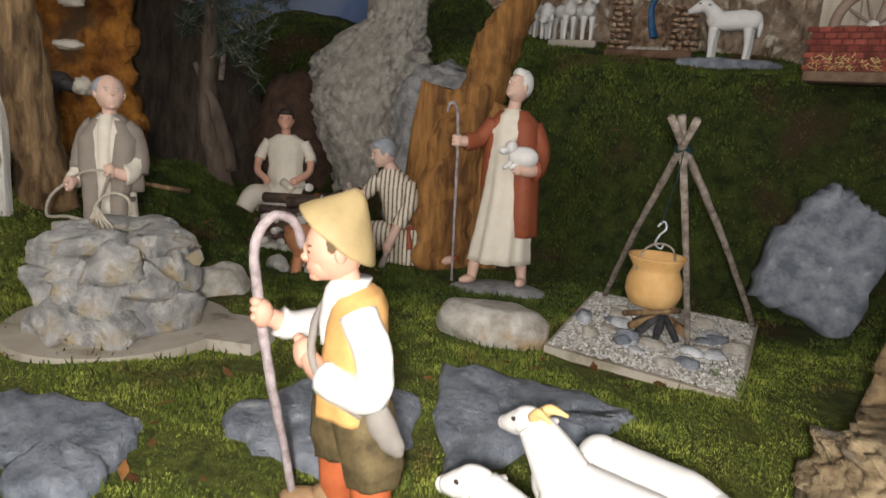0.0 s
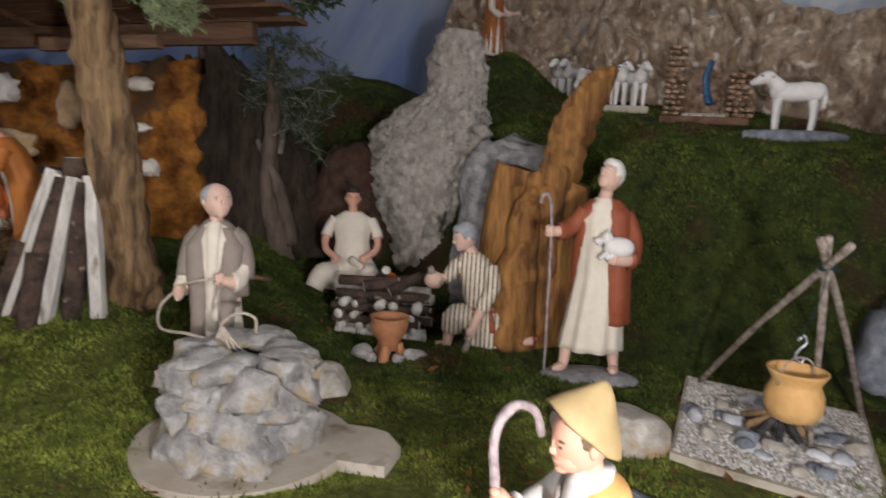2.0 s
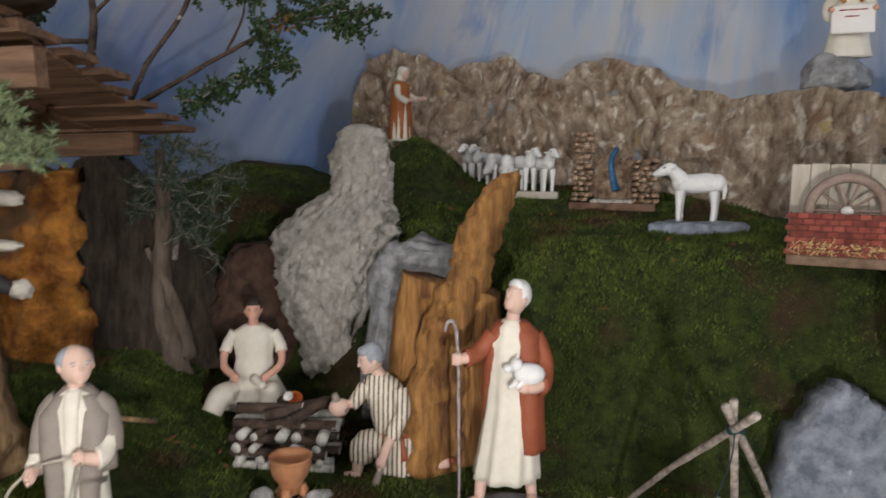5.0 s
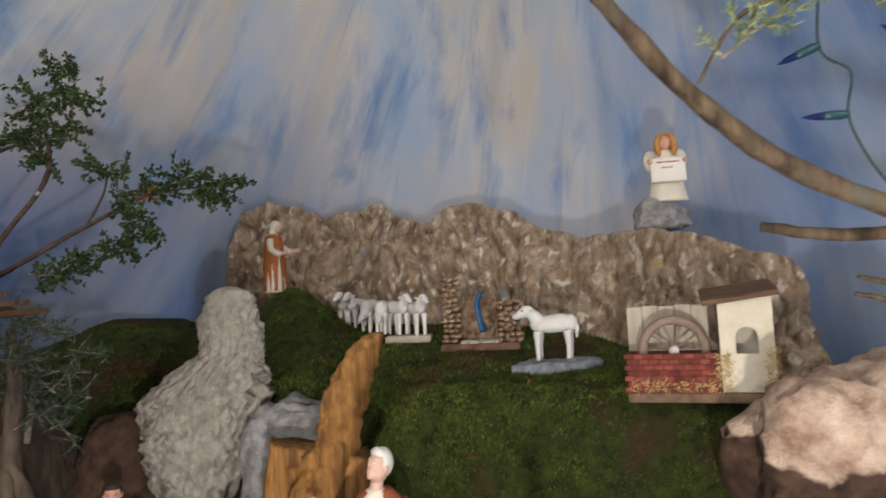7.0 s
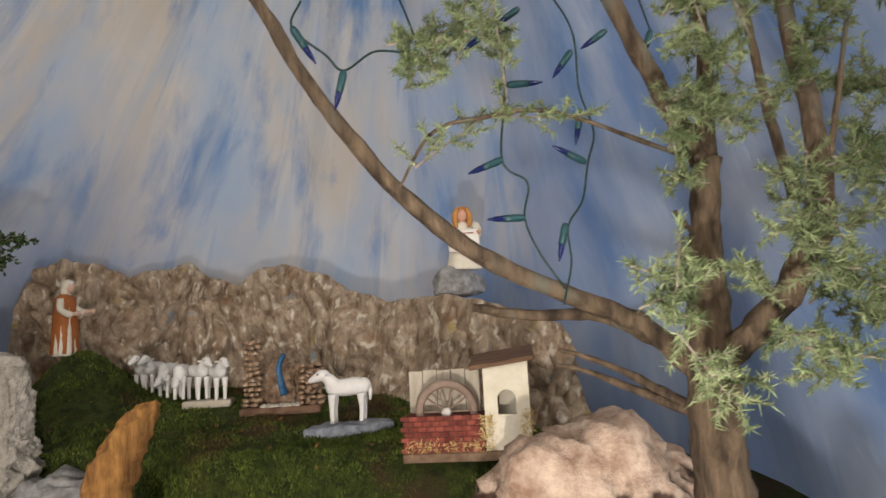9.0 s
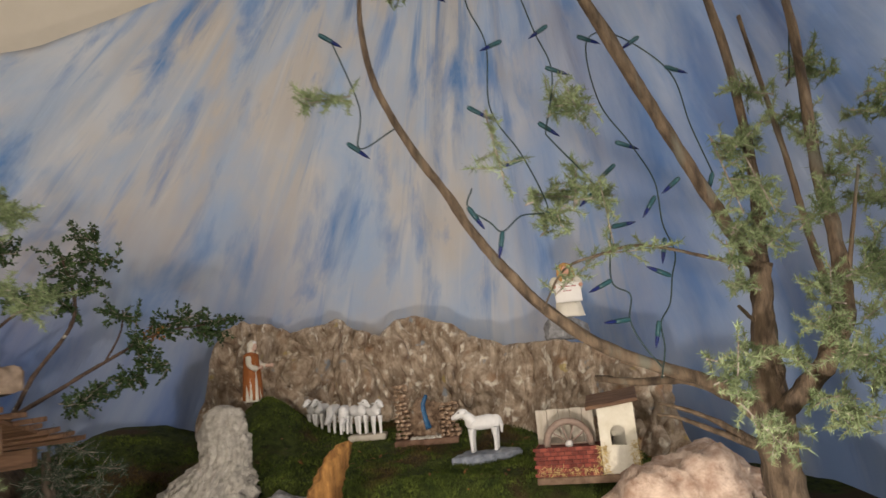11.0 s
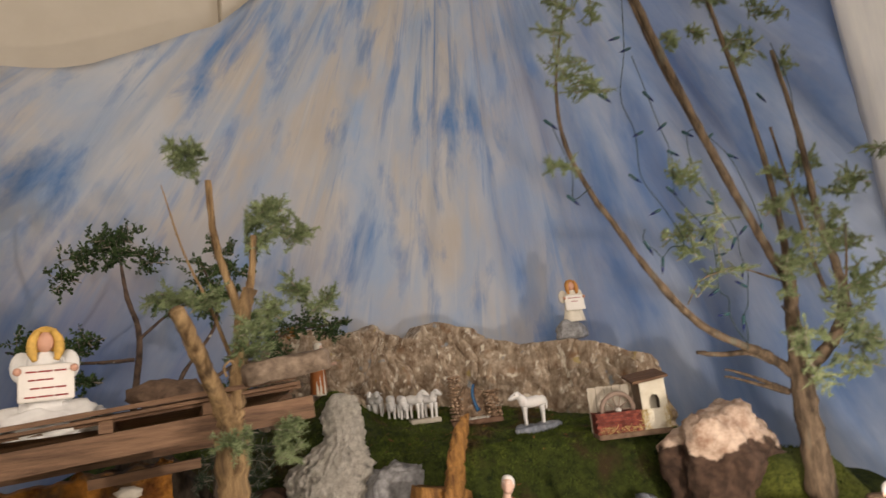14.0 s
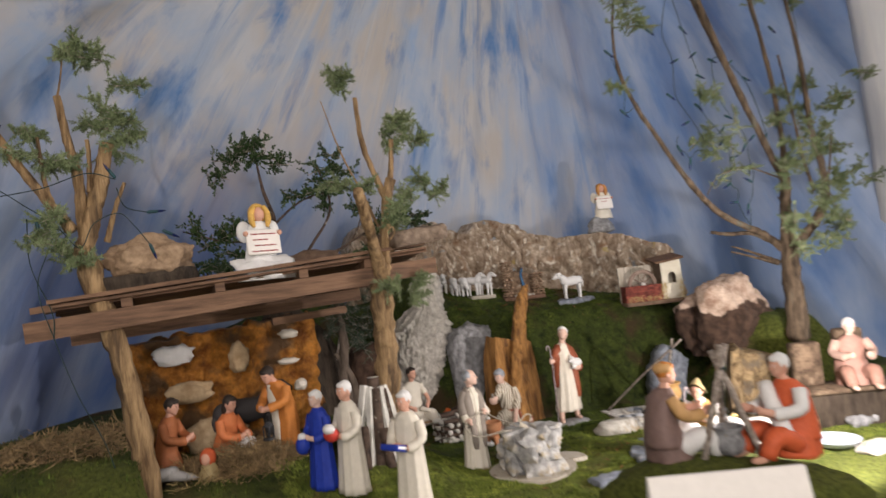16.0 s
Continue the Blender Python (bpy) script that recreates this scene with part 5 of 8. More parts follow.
# ---------------------------------------------------------------- animals of clay, one mesh each
def animal(bm, ln, h, mi=0, head_up=0.0, horns=False, graze=False, legs=True, turn_head=0.0, horn_mi=1, slim=1.0):
    """A sheep or goat that faces -x."""
    b = h * (0.62 + 0.08 * (1 - slim) / 0.25)
    tube(bm, [(-ln * 0.36, 0, b), (-ln * 0.1, 0, b * 0.97), (ln * 0.2, 0, b), (ln * 0.42, 0, b * 1.02)], [h * 0.20 * slim, h * 0.235 * slim, h * 0.245 * slim, h * 0.17 * slim], 16, n=14, mi=mi, flat=0.85)
    ball(bm, (ln * 0.40, 0, b * 1.0), (h * 0.19 * slim, h * 0.17 * slim, h * 0.20 * slim), mi)
    ball(bm, (-ln * 0.36, 0, b), (h * 0.18 * slim, h * 0.17 * slim, h * 0.20 * slim), mi)
    nz = (h * 0.92 + head_up) if not graze else h * 0.42
    nx = -ln * 0.55 if not graze else -ln * 0.58
    ny = turn_head
    tube(bm, [(-ln * 0.28, 0, b * 0.98), (-ln * 0.42, ny * 0.4, b * 0.45 + nz * 0.55), (nx, ny, nz)], [h * 0.21 * slim, h * 0.165 * slim, h * 0.12 * slim], 14, mi=mi)
    ball(bm, (nx - h * 0.03, ny, nz), (h * 0.15, h * 0.105, h * 0.115), mi)
    tube(bm, [(nx - h * 0.06, ny, nz + h * 0.005), (nx - h * 0.16, ny, nz - h * 0.045), (nx - h * 0.25, ny, nz - h * 0.085)], [h * 0.10, h * 0.085, h * 0.055], 12, mi=mi)
    ball(bm, (nx - h * 0.25, ny, nz - h * 0.085), (h * 0.06, h * 0.055, h * 0.052), mi)
    for s in (-1, 1):
        ball(bm, (nx + h * 0.05, ny + s * h * 0.12, nz + h * 0.01), (h * 0.035, h * 0.075, h * 0.025), mi, 8, 6)
        ball(bm, (nx - h * 0.11, ny + s * h * 0.088, nz + h * 0.025), (h * 0.022, h * 0.012, h * 0.016), 2, 8, 6)
        if horns:
            tube(bm, [(nx + h * 0.02, ny + s * h * 0.04, nz + h * 0.07), (nx + h * 0.08, ny + s * h * 0.06, nz + h * 0.13), (nx + h * 0.20, ny + s * h * 0.09, nz + h * 0.12)], [h * 0.045, h * 0.036, h * 0.010], 9, mi=horn_mi)
        if legs:
            for x, bend in ((-ln * 0.33, -0.01), (ln * 0.36, 0.02)):
                dx = 0.02 * ln * s
                tube(bm, [(x + dx, s * h * 0.10, b * 0.8), (x + dx + bend * ln, s * h * 0.10, b * 0.40), (x + dx, s * h * 0.10, 0.0)], [h * 0.085, h * 0.05, h * 0.042], 8, mi=mi)
    tube(bm, [(ln * 0.50, 0, b * 1.1), (ln * 0.56, 0, b * 0.85), (ln * 0.55, 0, b * 0.6)], [h * 0.05, h * 0.045, h * 0.02], 8, mi=mi)


def beast(name, label, at, turn, z=None, mats=None, group="white sheep", category="figurine", **kw):
    bm = bmesh.new()
    animal(bm, **kw)
    zz = ground_z(*at) - 0.001 if z is None else z
    return solid(name, bm, mats or [WHITEPAINT, HORN, DARKHAIR], label, category, pose(at[0], at[1], zz, 0, 0, turn), group)


beast("sheep_figurine", "white painted clay sheep with lowered head near the boy", (0.280, 0.396), -27, -0.006, ln=0.088, h=0.062, head_up=-0.004)
beast("goat_figurine", "white painted clay goat with yellow horns among sheep", (0.286, 0.430), -38, 0.0, ln=0.076, h=0.060, head_up=0.0, horns=True)
beast("sheep_figurine", "white painted clay sheep standing behind the goat", (0.301, 0.451), -40, 0.0, ln=0.070, h=0.060, graze=True)
beast("sheep_figurine", "white painted clay sheep standing on a slate piece", (0.448, 1.142), -16, 0.266, ln=0.060, h=0.076, slim=0.76)
solid("slate_slab", slab([(-0.062, -0.022), (-0.03, -0.034), (0.03, -0.03), (0.066, -0.012), (0.05, 0.03), (-0.03, 0.032)], 0.006, 9), SLATE, "dark slate piece under the standing sheep", "rock", pose(0.445, 1.138, 0.261))
for x, y, z, t, gz in ((0.146, 1.400, 0.313, 62, False), (0.160, 1.392, 0.312, 66, False), (0.184, 1.370, 0.309, 70, True), (0.206, 1.352, 0.306, 80, True), (0.232, 1.335, 0.304, 118, False), (0.262, 1.318, 0.302, 112, False)):
    beast("sheep_figurine", "small white painted clay sheep in a flock of six", (x, y), t, z, ln=0.050, h=0.066, graze=gz, slim=0.78, group="flock by the cliff")
bm = bmesh.new()
box(bm, (0.250, 1.322, 0.297), (0.075, 0.045, 0.012), pose(0, 0, 0, 0, 0, -10), 0.002)
solid("plinth", bm, BOARD, "thin grey-brown plinth under two small sheep", "plinth")
bm = bmesh.new()
animal(bm, 0.13, 0.115, mi=0, horns=False)
solid("donkey_figurine", bm, [paint("donkey_grey_paint", (0.05, 0.045, 0.045)), HORN, DARKHAIR], "dark grey painted clay donkey standing in the stable", "figurine", pose(-0.50, 0.985, 0.075, 0, 0, -160), "stable animals")
bm = bmesh.new()
animal(bm, 0.10, 0.055, mi=0, legs=False, graze=True)
solid("dog_figurine", bm, [paint("dog_grey_paint", (0.30, 0.29, 0.28)), HORN], "grey and white painted clay animal lying on the moss", "figurine", pose(-0.69, 0.80, 0.06, 0, 0, 175), "stable animals")


# ---------------------------------------------------------------- the well, the tripod, the fire
def build_well():
    t = thing("well", "round well of pale stones on a thin round board", "well", pose(-0.062, 0.630, 0.0))
    bm = bmesh.new()
    out = []
    for k in range(40):
        a = 2 * math.pi * k / 40
        r = 0.078 * (1 + 0.02 * math.sin(3 * a))
        out.append((r * math.cos(a) * 1.02, r * math.sin(a)))
    out[0:4] = [(0.112, -0.012), (0.116, 0.020), (0.100, 0.042), (0.086, 0.046)]
    lo = [bm.verts.new((x, y, -0.004)) for x, y in out]
    hi = [bm.verts.new((x, y, 0.005)) for x, y in out]
    for k in range(40):
        bm.faces.new((lo[k], lo[(k + 1) % 40], hi[(k + 1) % 40], hi[k]))
    bm.faces.new(hi)
    bm.faces.new(lo[::-1])
    part("base_board", bm, BOARD, t, "thin pale round board", smooth=False)
    rnd = random.Random(5)
    for row, (z, r, n, h) in enumerate(((0.003, 0.040, 6, 0.030), (0.024, 0.039, 7, 0.030), (0.045, 0.036, 6, 0.026), (0.063, 0.034, 7, 0.015))):
        for k in range(n):
            a = 2 * math.pi * (k + 0.5 * (row % 2) + rnd.uniform(-0.14, 0.14)) / n
            w = 2 * math.pi * r / n * rnd.uniform(0.54, 0.68)
            b = boulder((w, 0.0185 + (0.002 if row == 3 else 0), h * 0.62), 100 + row * 20 + k, sub=4, rough=0.34, cuts=7, fine=0.11, flat_bottom=-0.85, boxy=0.42, ridges=0.06)
            ob = part("stone", b, WELLSTONE, t)
            ob.matrix_local = pose(r * math.cos(a), r * math.sin(a), z, rnd.uniform(-8, 8), rnd.uniform(-10, 10), math.degrees(a) + 90 + rnd.uniform(-14, 14))
    bm = bmesh.new()
    loft(bm, [(0.004, 0, 0, 0.045, 0.045), (0.035, 0, 0, 0.043, 0.043), (0.060, 0, 0, 0.038, 0.038)], 30)
    part("mortar", bm, GREYROCK, t, "rough dark grey mortar core")
    bm = bmesh.new()
    loft(bm, [(0.0605, 0, 0, 0.026, 0.026), (0.062, 0, 0, 0.026, 0.026)], 24)
    part("inside", bm, YELLOWROCK, t, "shaded ochre bottom of the well")


build_well()


def pot(bm, rings, seg=28, wall=0.0016):
    """A turned vessel, open at the top, with a wall."""
    outer = [(r, z) for r, z in rings]
    inner = [(r - wall, z) for r, z in reversed(rings[1:])] + [(0.001, rings[1][1])]
    prof = [(0.001, rings[0][1])] + outer + inner
    made = [[bm.verts.new((r * math.cos(2 * math.pi * k / seg), r * math.sin(2 * math.pi * k / seg), z)) for k in range(seg)] for r, z in prof]
    for a, b in zip(made, made[1:]):
        for k in range(seg):
            bm.faces.new((a[k], a[(k + 1) % seg], b[(k + 1) % seg], b[k]))


def pebbles(n, x0, x1, y0, y1, size, seed, inside=lambda x, y: True, z=0.0):
    rnd = random.Random(seed)
    v, f = [], []
    base = [(1, 0, 0), (-1, 0, 0), (0, 1, 0), (0, -1, 0), (0, 0, 1), (0, 0, -1)]
    tri = [(0, 2, 4), (2, 1, 4), (1, 3, 4), (3, 0, 4), (2, 0, 5), (1, 2, 5), (3, 1, 5), (0, 3, 5)]
    for _ in range(n):
        x, y = rnd.uniform(x0, x1), rnd.uniform(y0, y1)
        if not inside(x, y):
            continue
        s = size * rnd.uniform(0.4, 1.5)
        b = len(v)
        a = rnd.uniform(0, 6.28)
        for px, py, pz in base:
            k = s * rnd.uniform(0.7, 1.3)
            v.append((x + k * (px * math.cos(a) - py * math.sin(a)), y + k * (px * math.sin(a) + py * math.cos(a)), z + k * pz * 0.7))
        f.extend([(b + i, b + j, b + k) for i, j, k in tri])
    return v, f


HEARTHSTONE = mat("pale_blue_stone", (0.36, 0.39, 0.44), (0.66, 0.68, 0.72), 70, 0.8, 0.6)


def build_hearth():
    t = thing("hearth_board", "grey gravel-covered board with a small burnt-out fire", "hearth", pose(0.0, 0.0, 0.0))
    corners = [(0.254, 0.700), (0.385, 0.640), (0.446, 0.832), (0.300, 0.890)]
    bm = bmesh.new()
    lo = [bm.verts.new((x, y, -0.004)) for x, y in corners]
    hi = [bm.verts.new((x, y, 0.0045)) for x, y in corners]
    for k in range(4):
        bm.faces.new((lo[k], lo[(k + 1) % 4], hi[(k + 1) % 4], hi[k]))
    bm.faces.new(hi)
    part("board", bm, BOARD, t, "thin pale plywood board", smooth=False)

    def inside(x, y):
        for (x0, y0), (x1, y1) in zip(corners, corners[1:] + corners[:1]):
            if (x1 - x0) * (y - y0) - (y1 - y0) * (x - x0) < 0.0006:
                return False
        return True

    v, f = pebbles(16000, 0.25, 0.44, 0.61, 0.89, 0.0012, 3, inside, 0.0050)
    tagged(raw("gravel", v, f, GRAVEL, t, "grey grit glued on the board"), kind="stuff")
    rnd = random.Random(11)
    for k in range(30):
        a = 2 * math.pi * k / 15 + rnd.uniform(-0.2, 0.2)
        r = rnd.uniform(0.028, 0.066)
        ob = part("hearth_stone", boulder((rnd.uniform(0.007, 0.012), rnd.uniform(0.006, 0.010), rnd.uniform(0.003, 0.007)), 200 + k, sub=2, rough=0.3, cuts=6, boxy=0.6), (SLATE, HEARTHSTONE, LIMESTONE)[k % 3], t)
        ob.matrix_local = pose(0.346 + r * math.cos(a), 0.762 + r * math.sin(a) * 1.1, 0.003, 0, 0, rnd.uniform(0, 360))
    for k in range(9):
        a = 2 * math.pi * k / 9 + 0.3
        bm = bmesh.new()
        tube(bm, [(0.346 + 0.024 * math.cos(a), 0.755 + 0.026 * math.sin(a), 0.011), (0.346 + 0.004 * math.cos(a + 0.6), 0.755 + 0.004 * math.sin(a + 0.6), 0.024)], [0.0030, 0.0036, 0.0022], 7, n=6, rough=0.3, seed=k)
        part("charred_stick", bm, SOOT if k % 4 else BARE, t)
    bm = bmesh.new()
    tube(bm, [(0.315, 0.742, 0.026), (0.362, 0.762, 0.028)], [0.0026, 0.0026], 7)
    part("cross_stick", bm, BARE, t, "pale cross stick")
    vv, ff = [], []
    for k in range(46):
        a, e = rnd.uniform(0, 6.28), rnd.uniform(0.2, 1.2)
        d = Vector((math.cos(a) * math.cos(e), math.sin(a) * math.cos(e), math.sin(e))) * rnd.uniform(0.005, 0.009)
        s = Vector((-d.y, d.x, 0)).normalized() * 0.0005
        o = Vector((0.374, 0.668, 0.009))
        b = len(vv)
        vv.extend([tuple(o - s), tuple(o + s), tuple(o + d)])
        ff.append((b, b + 1, b + 2))
    raw("juniper_sprig", vv, ff, NEEDLE, t, "tiny blue-green sprig")


build_hearth()


def build_tripod(at, top, feet, name, label, potmat, pot_at, r=0.0027, scale=1.0):
    t = thing(name, label, "tripod")
    for i, (fx, fy, fz) in enumerate(feet):
        bm = bmesh.new()
        d = (Vector(top) - Vector((fx, fy, fz)))
        end = Vector(top) + d.normalized() * (0.034 if i != 1 else 0.026) * scale
        end += Vector(((i - 1) * 0.002, 0.003 * i, 0))
        mid = Vector((fx, fy, fz)).lerp(end, 0.5) + Vector((0.0015 * (i - 1), 0, 0.001))
        tube(bm, [(fx, fy, fz - 0.003), tuple(mid), tuple(end)], [r * 1.05, r, r * 1.1], 9, n=30, rough=0.3, seed=i * 7.0)
        part("pole", bm, TWIG, t)
    bm = bmesh.new()
    tp = Vector(top)
    for k in range(3):
        ring = [tp + Vector((0.0052 * math.cos(a), 0.0052 * math.sin(a), 0.0012 * k + 0.001 * math.sin(3 * a))) for a in [2 * math.pi * i / 12 for i in range(13)]]
        tube(bm, ring, [0.0006, 0.0006], 5, n=26)
    px, py, pz = pot_at
    tube(bm, [tuple(tp), (tp.x - 0.002, tp.y, tp.z - 0.02), (px - 0.001, py, pz + 0.058 * scale)], [0.0005, 0.0005], 5, n=12)
    part("wire", bm, CABLE, t, "thin green wire binding the poles")
    bm = bmesh.new()
    h = pz + 0.052 * scale
    tube(bm, [(px - 0.003, py, h + 0.004), (px + 0.001, py, h + 0.008), (px + 0.003, py, h + 0.003), (px - 0.001, py, h - 0.002), (px - 0.003, py, h - 0.008), (px + 0.001, py, h - 0.011), (px + 0.003, py, h - 0.007)], [0.0008, 0.0008], 6, n=28)
    part("hook", bm, mat(name + "_steel", (0.30, 0.32, 0.34), (0.45, 0.47, 0.50), 60, 0.35, 0, metal=0.9), t, "s-shaped metal hook")
    # the pot that hangs in it
    c = thing("cooking_pot", "ochre clay cooking pot hanging from the tripod" if potmat is OCHRECLAY else "grey clay pot hanging from the tripod", "pot", pose(px, py, pz))
    bm = bmesh.new()
    s = scale
    pot(bm, [(0.010 * s, 0.0), (0.016 * s, 0.003 * s), (0.0192 * s, 0.011 * s), (0.0188 * s, 0.019 * s), (0.0158 * s, 0.026 * s), (0.0155 * s, 0.028 * s), (0.0192 * s, 0.0345 * s), (0.0196 * s, 0.0362 * s)])
    part("body", bm, potmat, c)
    bm = bmesh.new()
    tube(bm, [(-0.0165 * s, 0, 0.026 * s), (-0.012 * s, 0, 0.040 * s), (0, 0, 0.0445 * s), (0.012 * s, 0, 0.040 * s), (0.0165 * s, 0, 0.026 * s)], [0.0008, 0.0008], 6, n=20)
    ob = part("handle", bm, TWIG, c, "thin wire bail handle")
    ob.matrix_local = pose(0, 0, 0, 0, 0, 30)


build_tripod(None, (0.329, 0.657, 0.162), [(0.309, 0.872, 0.008), (0.368, 0.742, 0.008), (0.440, 0.824, 0.008)], "tripod", "tripod of three thin bark sticks tied with wire", OCHRECLAY, (0.324, 0.668, 0.054), r=0.0024)


def log(bm, a, b, r, mi_bark=0, mi_end=1, seed=0.0):
    a, b = Vector(a), Vector(b)
    tube(bm, [a, (a + b) / 2, b], [r, r * 1.02, r * 0.97], 10, n=6, rough=0.12, mi=mi_bark, seed=seed)
    bm.faces.ensure_lookup_table()
    for f in list(bm.faces)[-2:]:
        f.material_index = mi_end


def build_woodpile():
    t = thing("wood_pile", "pile of small cut logs stacked crosswise", "firewood", pose(-0.042, 0.955, 0.0))
    rnd = random.Random(8)
    for layer in range(7):
        z = 0.006 + layer * 0.0068
        for k in range(5 if layer < 6 else 4):
            bm = bmesh.new()
            r = rnd.uniform(0.0040, 0.0062)
            if layer % 2 == 0:
                y = -0.026 + 0.0125 * k
                a, b = (-0.058 + rnd.uniform(-0.006, 0.008), y + rnd.uniform(-0.008, 0.006), z), (0.054 + rnd.uniform(-0.008, 0.010), y + rnd.uniform(-0.008, 0.008), z + rnd.uniform(-0.002, 0.004))
            else:
                x = -0.046 + 0.0225 * k
                a, b = (x + rnd.uniform(-0.006, 0.006), -0.040 + rnd.uniform(-0.006, 0.004), z), (x + rnd.uniform(-0.012, 0.012), 0.036, z)
            log(bm, a, b, r, seed=layer * 9.0 + k)
            part("log", bm, [LOGBARK if rnd.random() < 0.6 else BIRCH, BIRCH], t)
    for k, (a, b, r) in enumerate((((-0.055, -0.010, 0.060), (0.020, -0.014, 0.064), 0.0062), ((-0.02, -0.025, 0.058), (0.050, 0.005, 0.068), 0.0066), ((-0.012, 0.012, 0.062), (0.004, -0.016, 0.078), 0.0055), ((0.012, -0.03, 0.056), (0.046, -0.012, 0.074), 0.0060))):
        bm = bmesh.new()
        log(bm, a, b, r, seed=40.0 + k)
        part("log", bm, [LOGBARK, BIRCH], t)


build_woodpile()

c = thing("clay_stove_pot", "terracotta pot standing on a small stone hearth", "pot", pose(-0.012, 0.862, -0.004))
bm = bmesh.new()
pot(bm, [(0.0100, 0.012), (0.0105, 0.020), (0.0175, 0.030), (0.0205, 0.040), (0.0195, 0.0455), (0.0215, 0.0485)])
part("bowl", bm, CLAY, c)
bm = bmesh.new()
for a in (0.4, 2.5, 4.6):
    tube(bm, [(0.010 * math.cos(a), 0.010 * math.sin(a), 0.018), (0.015 * math.cos(a), 0.015 * math.sin(a), 0.0)], [0.005, 0.006], 9, n=4)
part("foot", bm, CLAY, c)
for k, (x, y, s) in enumerate(((-0.026, -0.006, 0.013), (0.026, 0.0, 0.012), (0.014, -0.010, 0.009), (-0.010, 0.012, 0.010), (0.034, 0.008, 0.009), (-0.014, -0.012, 0.008))):
    stone("small_stone", WELLSTONE, "small grey stone round the clay stove pot", (s, s * 0.8, s * 0.75), (-0.012 + x, 0.862 + y, -0.003), 300 + k, k * 50, sub=3, cuts=5)
bm = bmesh.new()
pot(bm, [(0.007, 0.0), (0.010, 0.005), (0.0085, 0.012), (0.009, 0.014)])
solid("orange_jug", bm, paint("orange_glaze", (0.55, 0.13, 0.03)), "small bright orange jug behind the wood pile", "jug", pose(-0.052, 1.005, 0.046, 30, 20, 0))


def build_poles():
    t = thing("leaning_logs", "bundle of split birch logs leaning upright together", "firewood", pose(-0.303, 0.735, 0.0))
    rnd = random.Random(4)
    for k, (x0, y0, x1, y1, h, r, kind) in enumerate(((-0.055, 0.000, -0.020, 0.025, 0.145, 0.0088, 1), (-0.036, -0.020, -0.012, 0.020, 0.150, 0.0080, 1), (-0.018, -0.024, -0.002, 0.018, 0.145, 0.0105, 0), (0.004, -0.024, 0.006, 0.018, 0.150, 0.0080, 1), (0.022, -0.012, 0.012, 0.022, 0.142, 0.0090, 0), (0.038, 0.004, 0.018, 0.026, 0.150, 0.0085, 1), (-0.045, -0.026, -0.036, 0.0, 0.078, 0.0090, 0), (-0.004, -0.034, -0.006, -0.016, 0.076, 0.0095, 0), (0.0, 0.03, 0.0, 0.03, 0.152, 0.012, 0))):
        h *= 0.88
        z = ground_z(-0.303 + x0, 0.735 + y0) - 0.004
        bm = bmesh.new()
        tube(bm, [(x0, y0, z), ((x0 + x1) / 2, (y0 + y1) / 2, z + h * 0.5), (x1, y1, z + h)], [r, r * 0.98, r * 0.95], 9 if kind == 0 else 5, n=8, rough=0.12, seed=k * 3.0)
        bm.faces.ensure_lookup_table()
        for f in list(bm.faces)[-2:]:
            f.material_index = 1
        part("log", bm, [LOGBARK if kind == 0 else BIRCH, BIRCH], t, smooth=kind == 0)


build_poles()


# ---------------------------------------------------------------- trees
class Leaves:
    """Collects needles or small leaves for one crown."""

    def __init__(self, seed):
        self.v, self.f, self.r = [], [], random.Random(seed)

    def needle(self, o, d, w):
        s = d.cross(Vector((self.r.uniform(-1, 1), self.r.uniform(-1, 1), self.r.uniform(-1, 1))))
        s = s.normalized() * w if s.length > 1e-9 else Vector((w, 0, 0))
        b = len(self.v)
        self.v.extend([tuple(o - s), tuple(o + s), tuple(o + d)])
        self.f.append((b, b + 1, b + 2))

    def leaf(self, o, d, w):
        s = d.cross(Vector((self.r.uniform(-1, 1), self.r.uniform(-1, 1), self.r.uniform(-1, 1))))
        s = s.normalized() * w if s.length > 1e-9 else Vector((w, 0, 0))
        b = len(self.v)
        self.v.extend([tuple(o), tuple(o + d * 0.5 + s), tuple(o + d), tuple(o + d * 0.5 - s)])
        self.f.append((b, b + 1, b + 2, b + 3))

    def spray(self, a, b, twigs=7, per=26, length=0.011, spread=0.022, width=0.0006, leaf=False, bm=None):
        """Side twigs along a line from a to b, each set with needles."""
        a, b = Vector(a), Vector(b)
        r = self.r
        for k in range(twigs):
            u = (k + r.random()) / twigs
            o = a.lerp(b, u)
            d = ((b - a).normalized() * r.uniform(0.2, 0.9) + Vector((r.uniform(-1, 1), r.uniform(-1, 1), r.uniform(-1, 1)))).normalized()
            e = o + d * spread * r.uniform(0.5, 1.25)
            if bm is not None:
                tube(bm, [o, e], [0.0006, 0.0003], 4, n=2)
            for i in range(per):
                w = o.lerp(e, (i + r.random()) / per)
                nd = ((e - o).normalized() * r.uniform(0.1, 0.8) + Vector((r.uniform(-1, 1), r.uniform(-1, 1), r.uniform(-1, 1)))).normalized() * length * r.uniform(0.6, 1.2)
                (self.leaf if leaf else self.needle)(w, nd, width * r.uniform(0.7, 1.3))

    def made(self, name, material, parent, label=""):
        return tagged(raw(name, self.v, self.f, material, parent, label), kind="stuff")


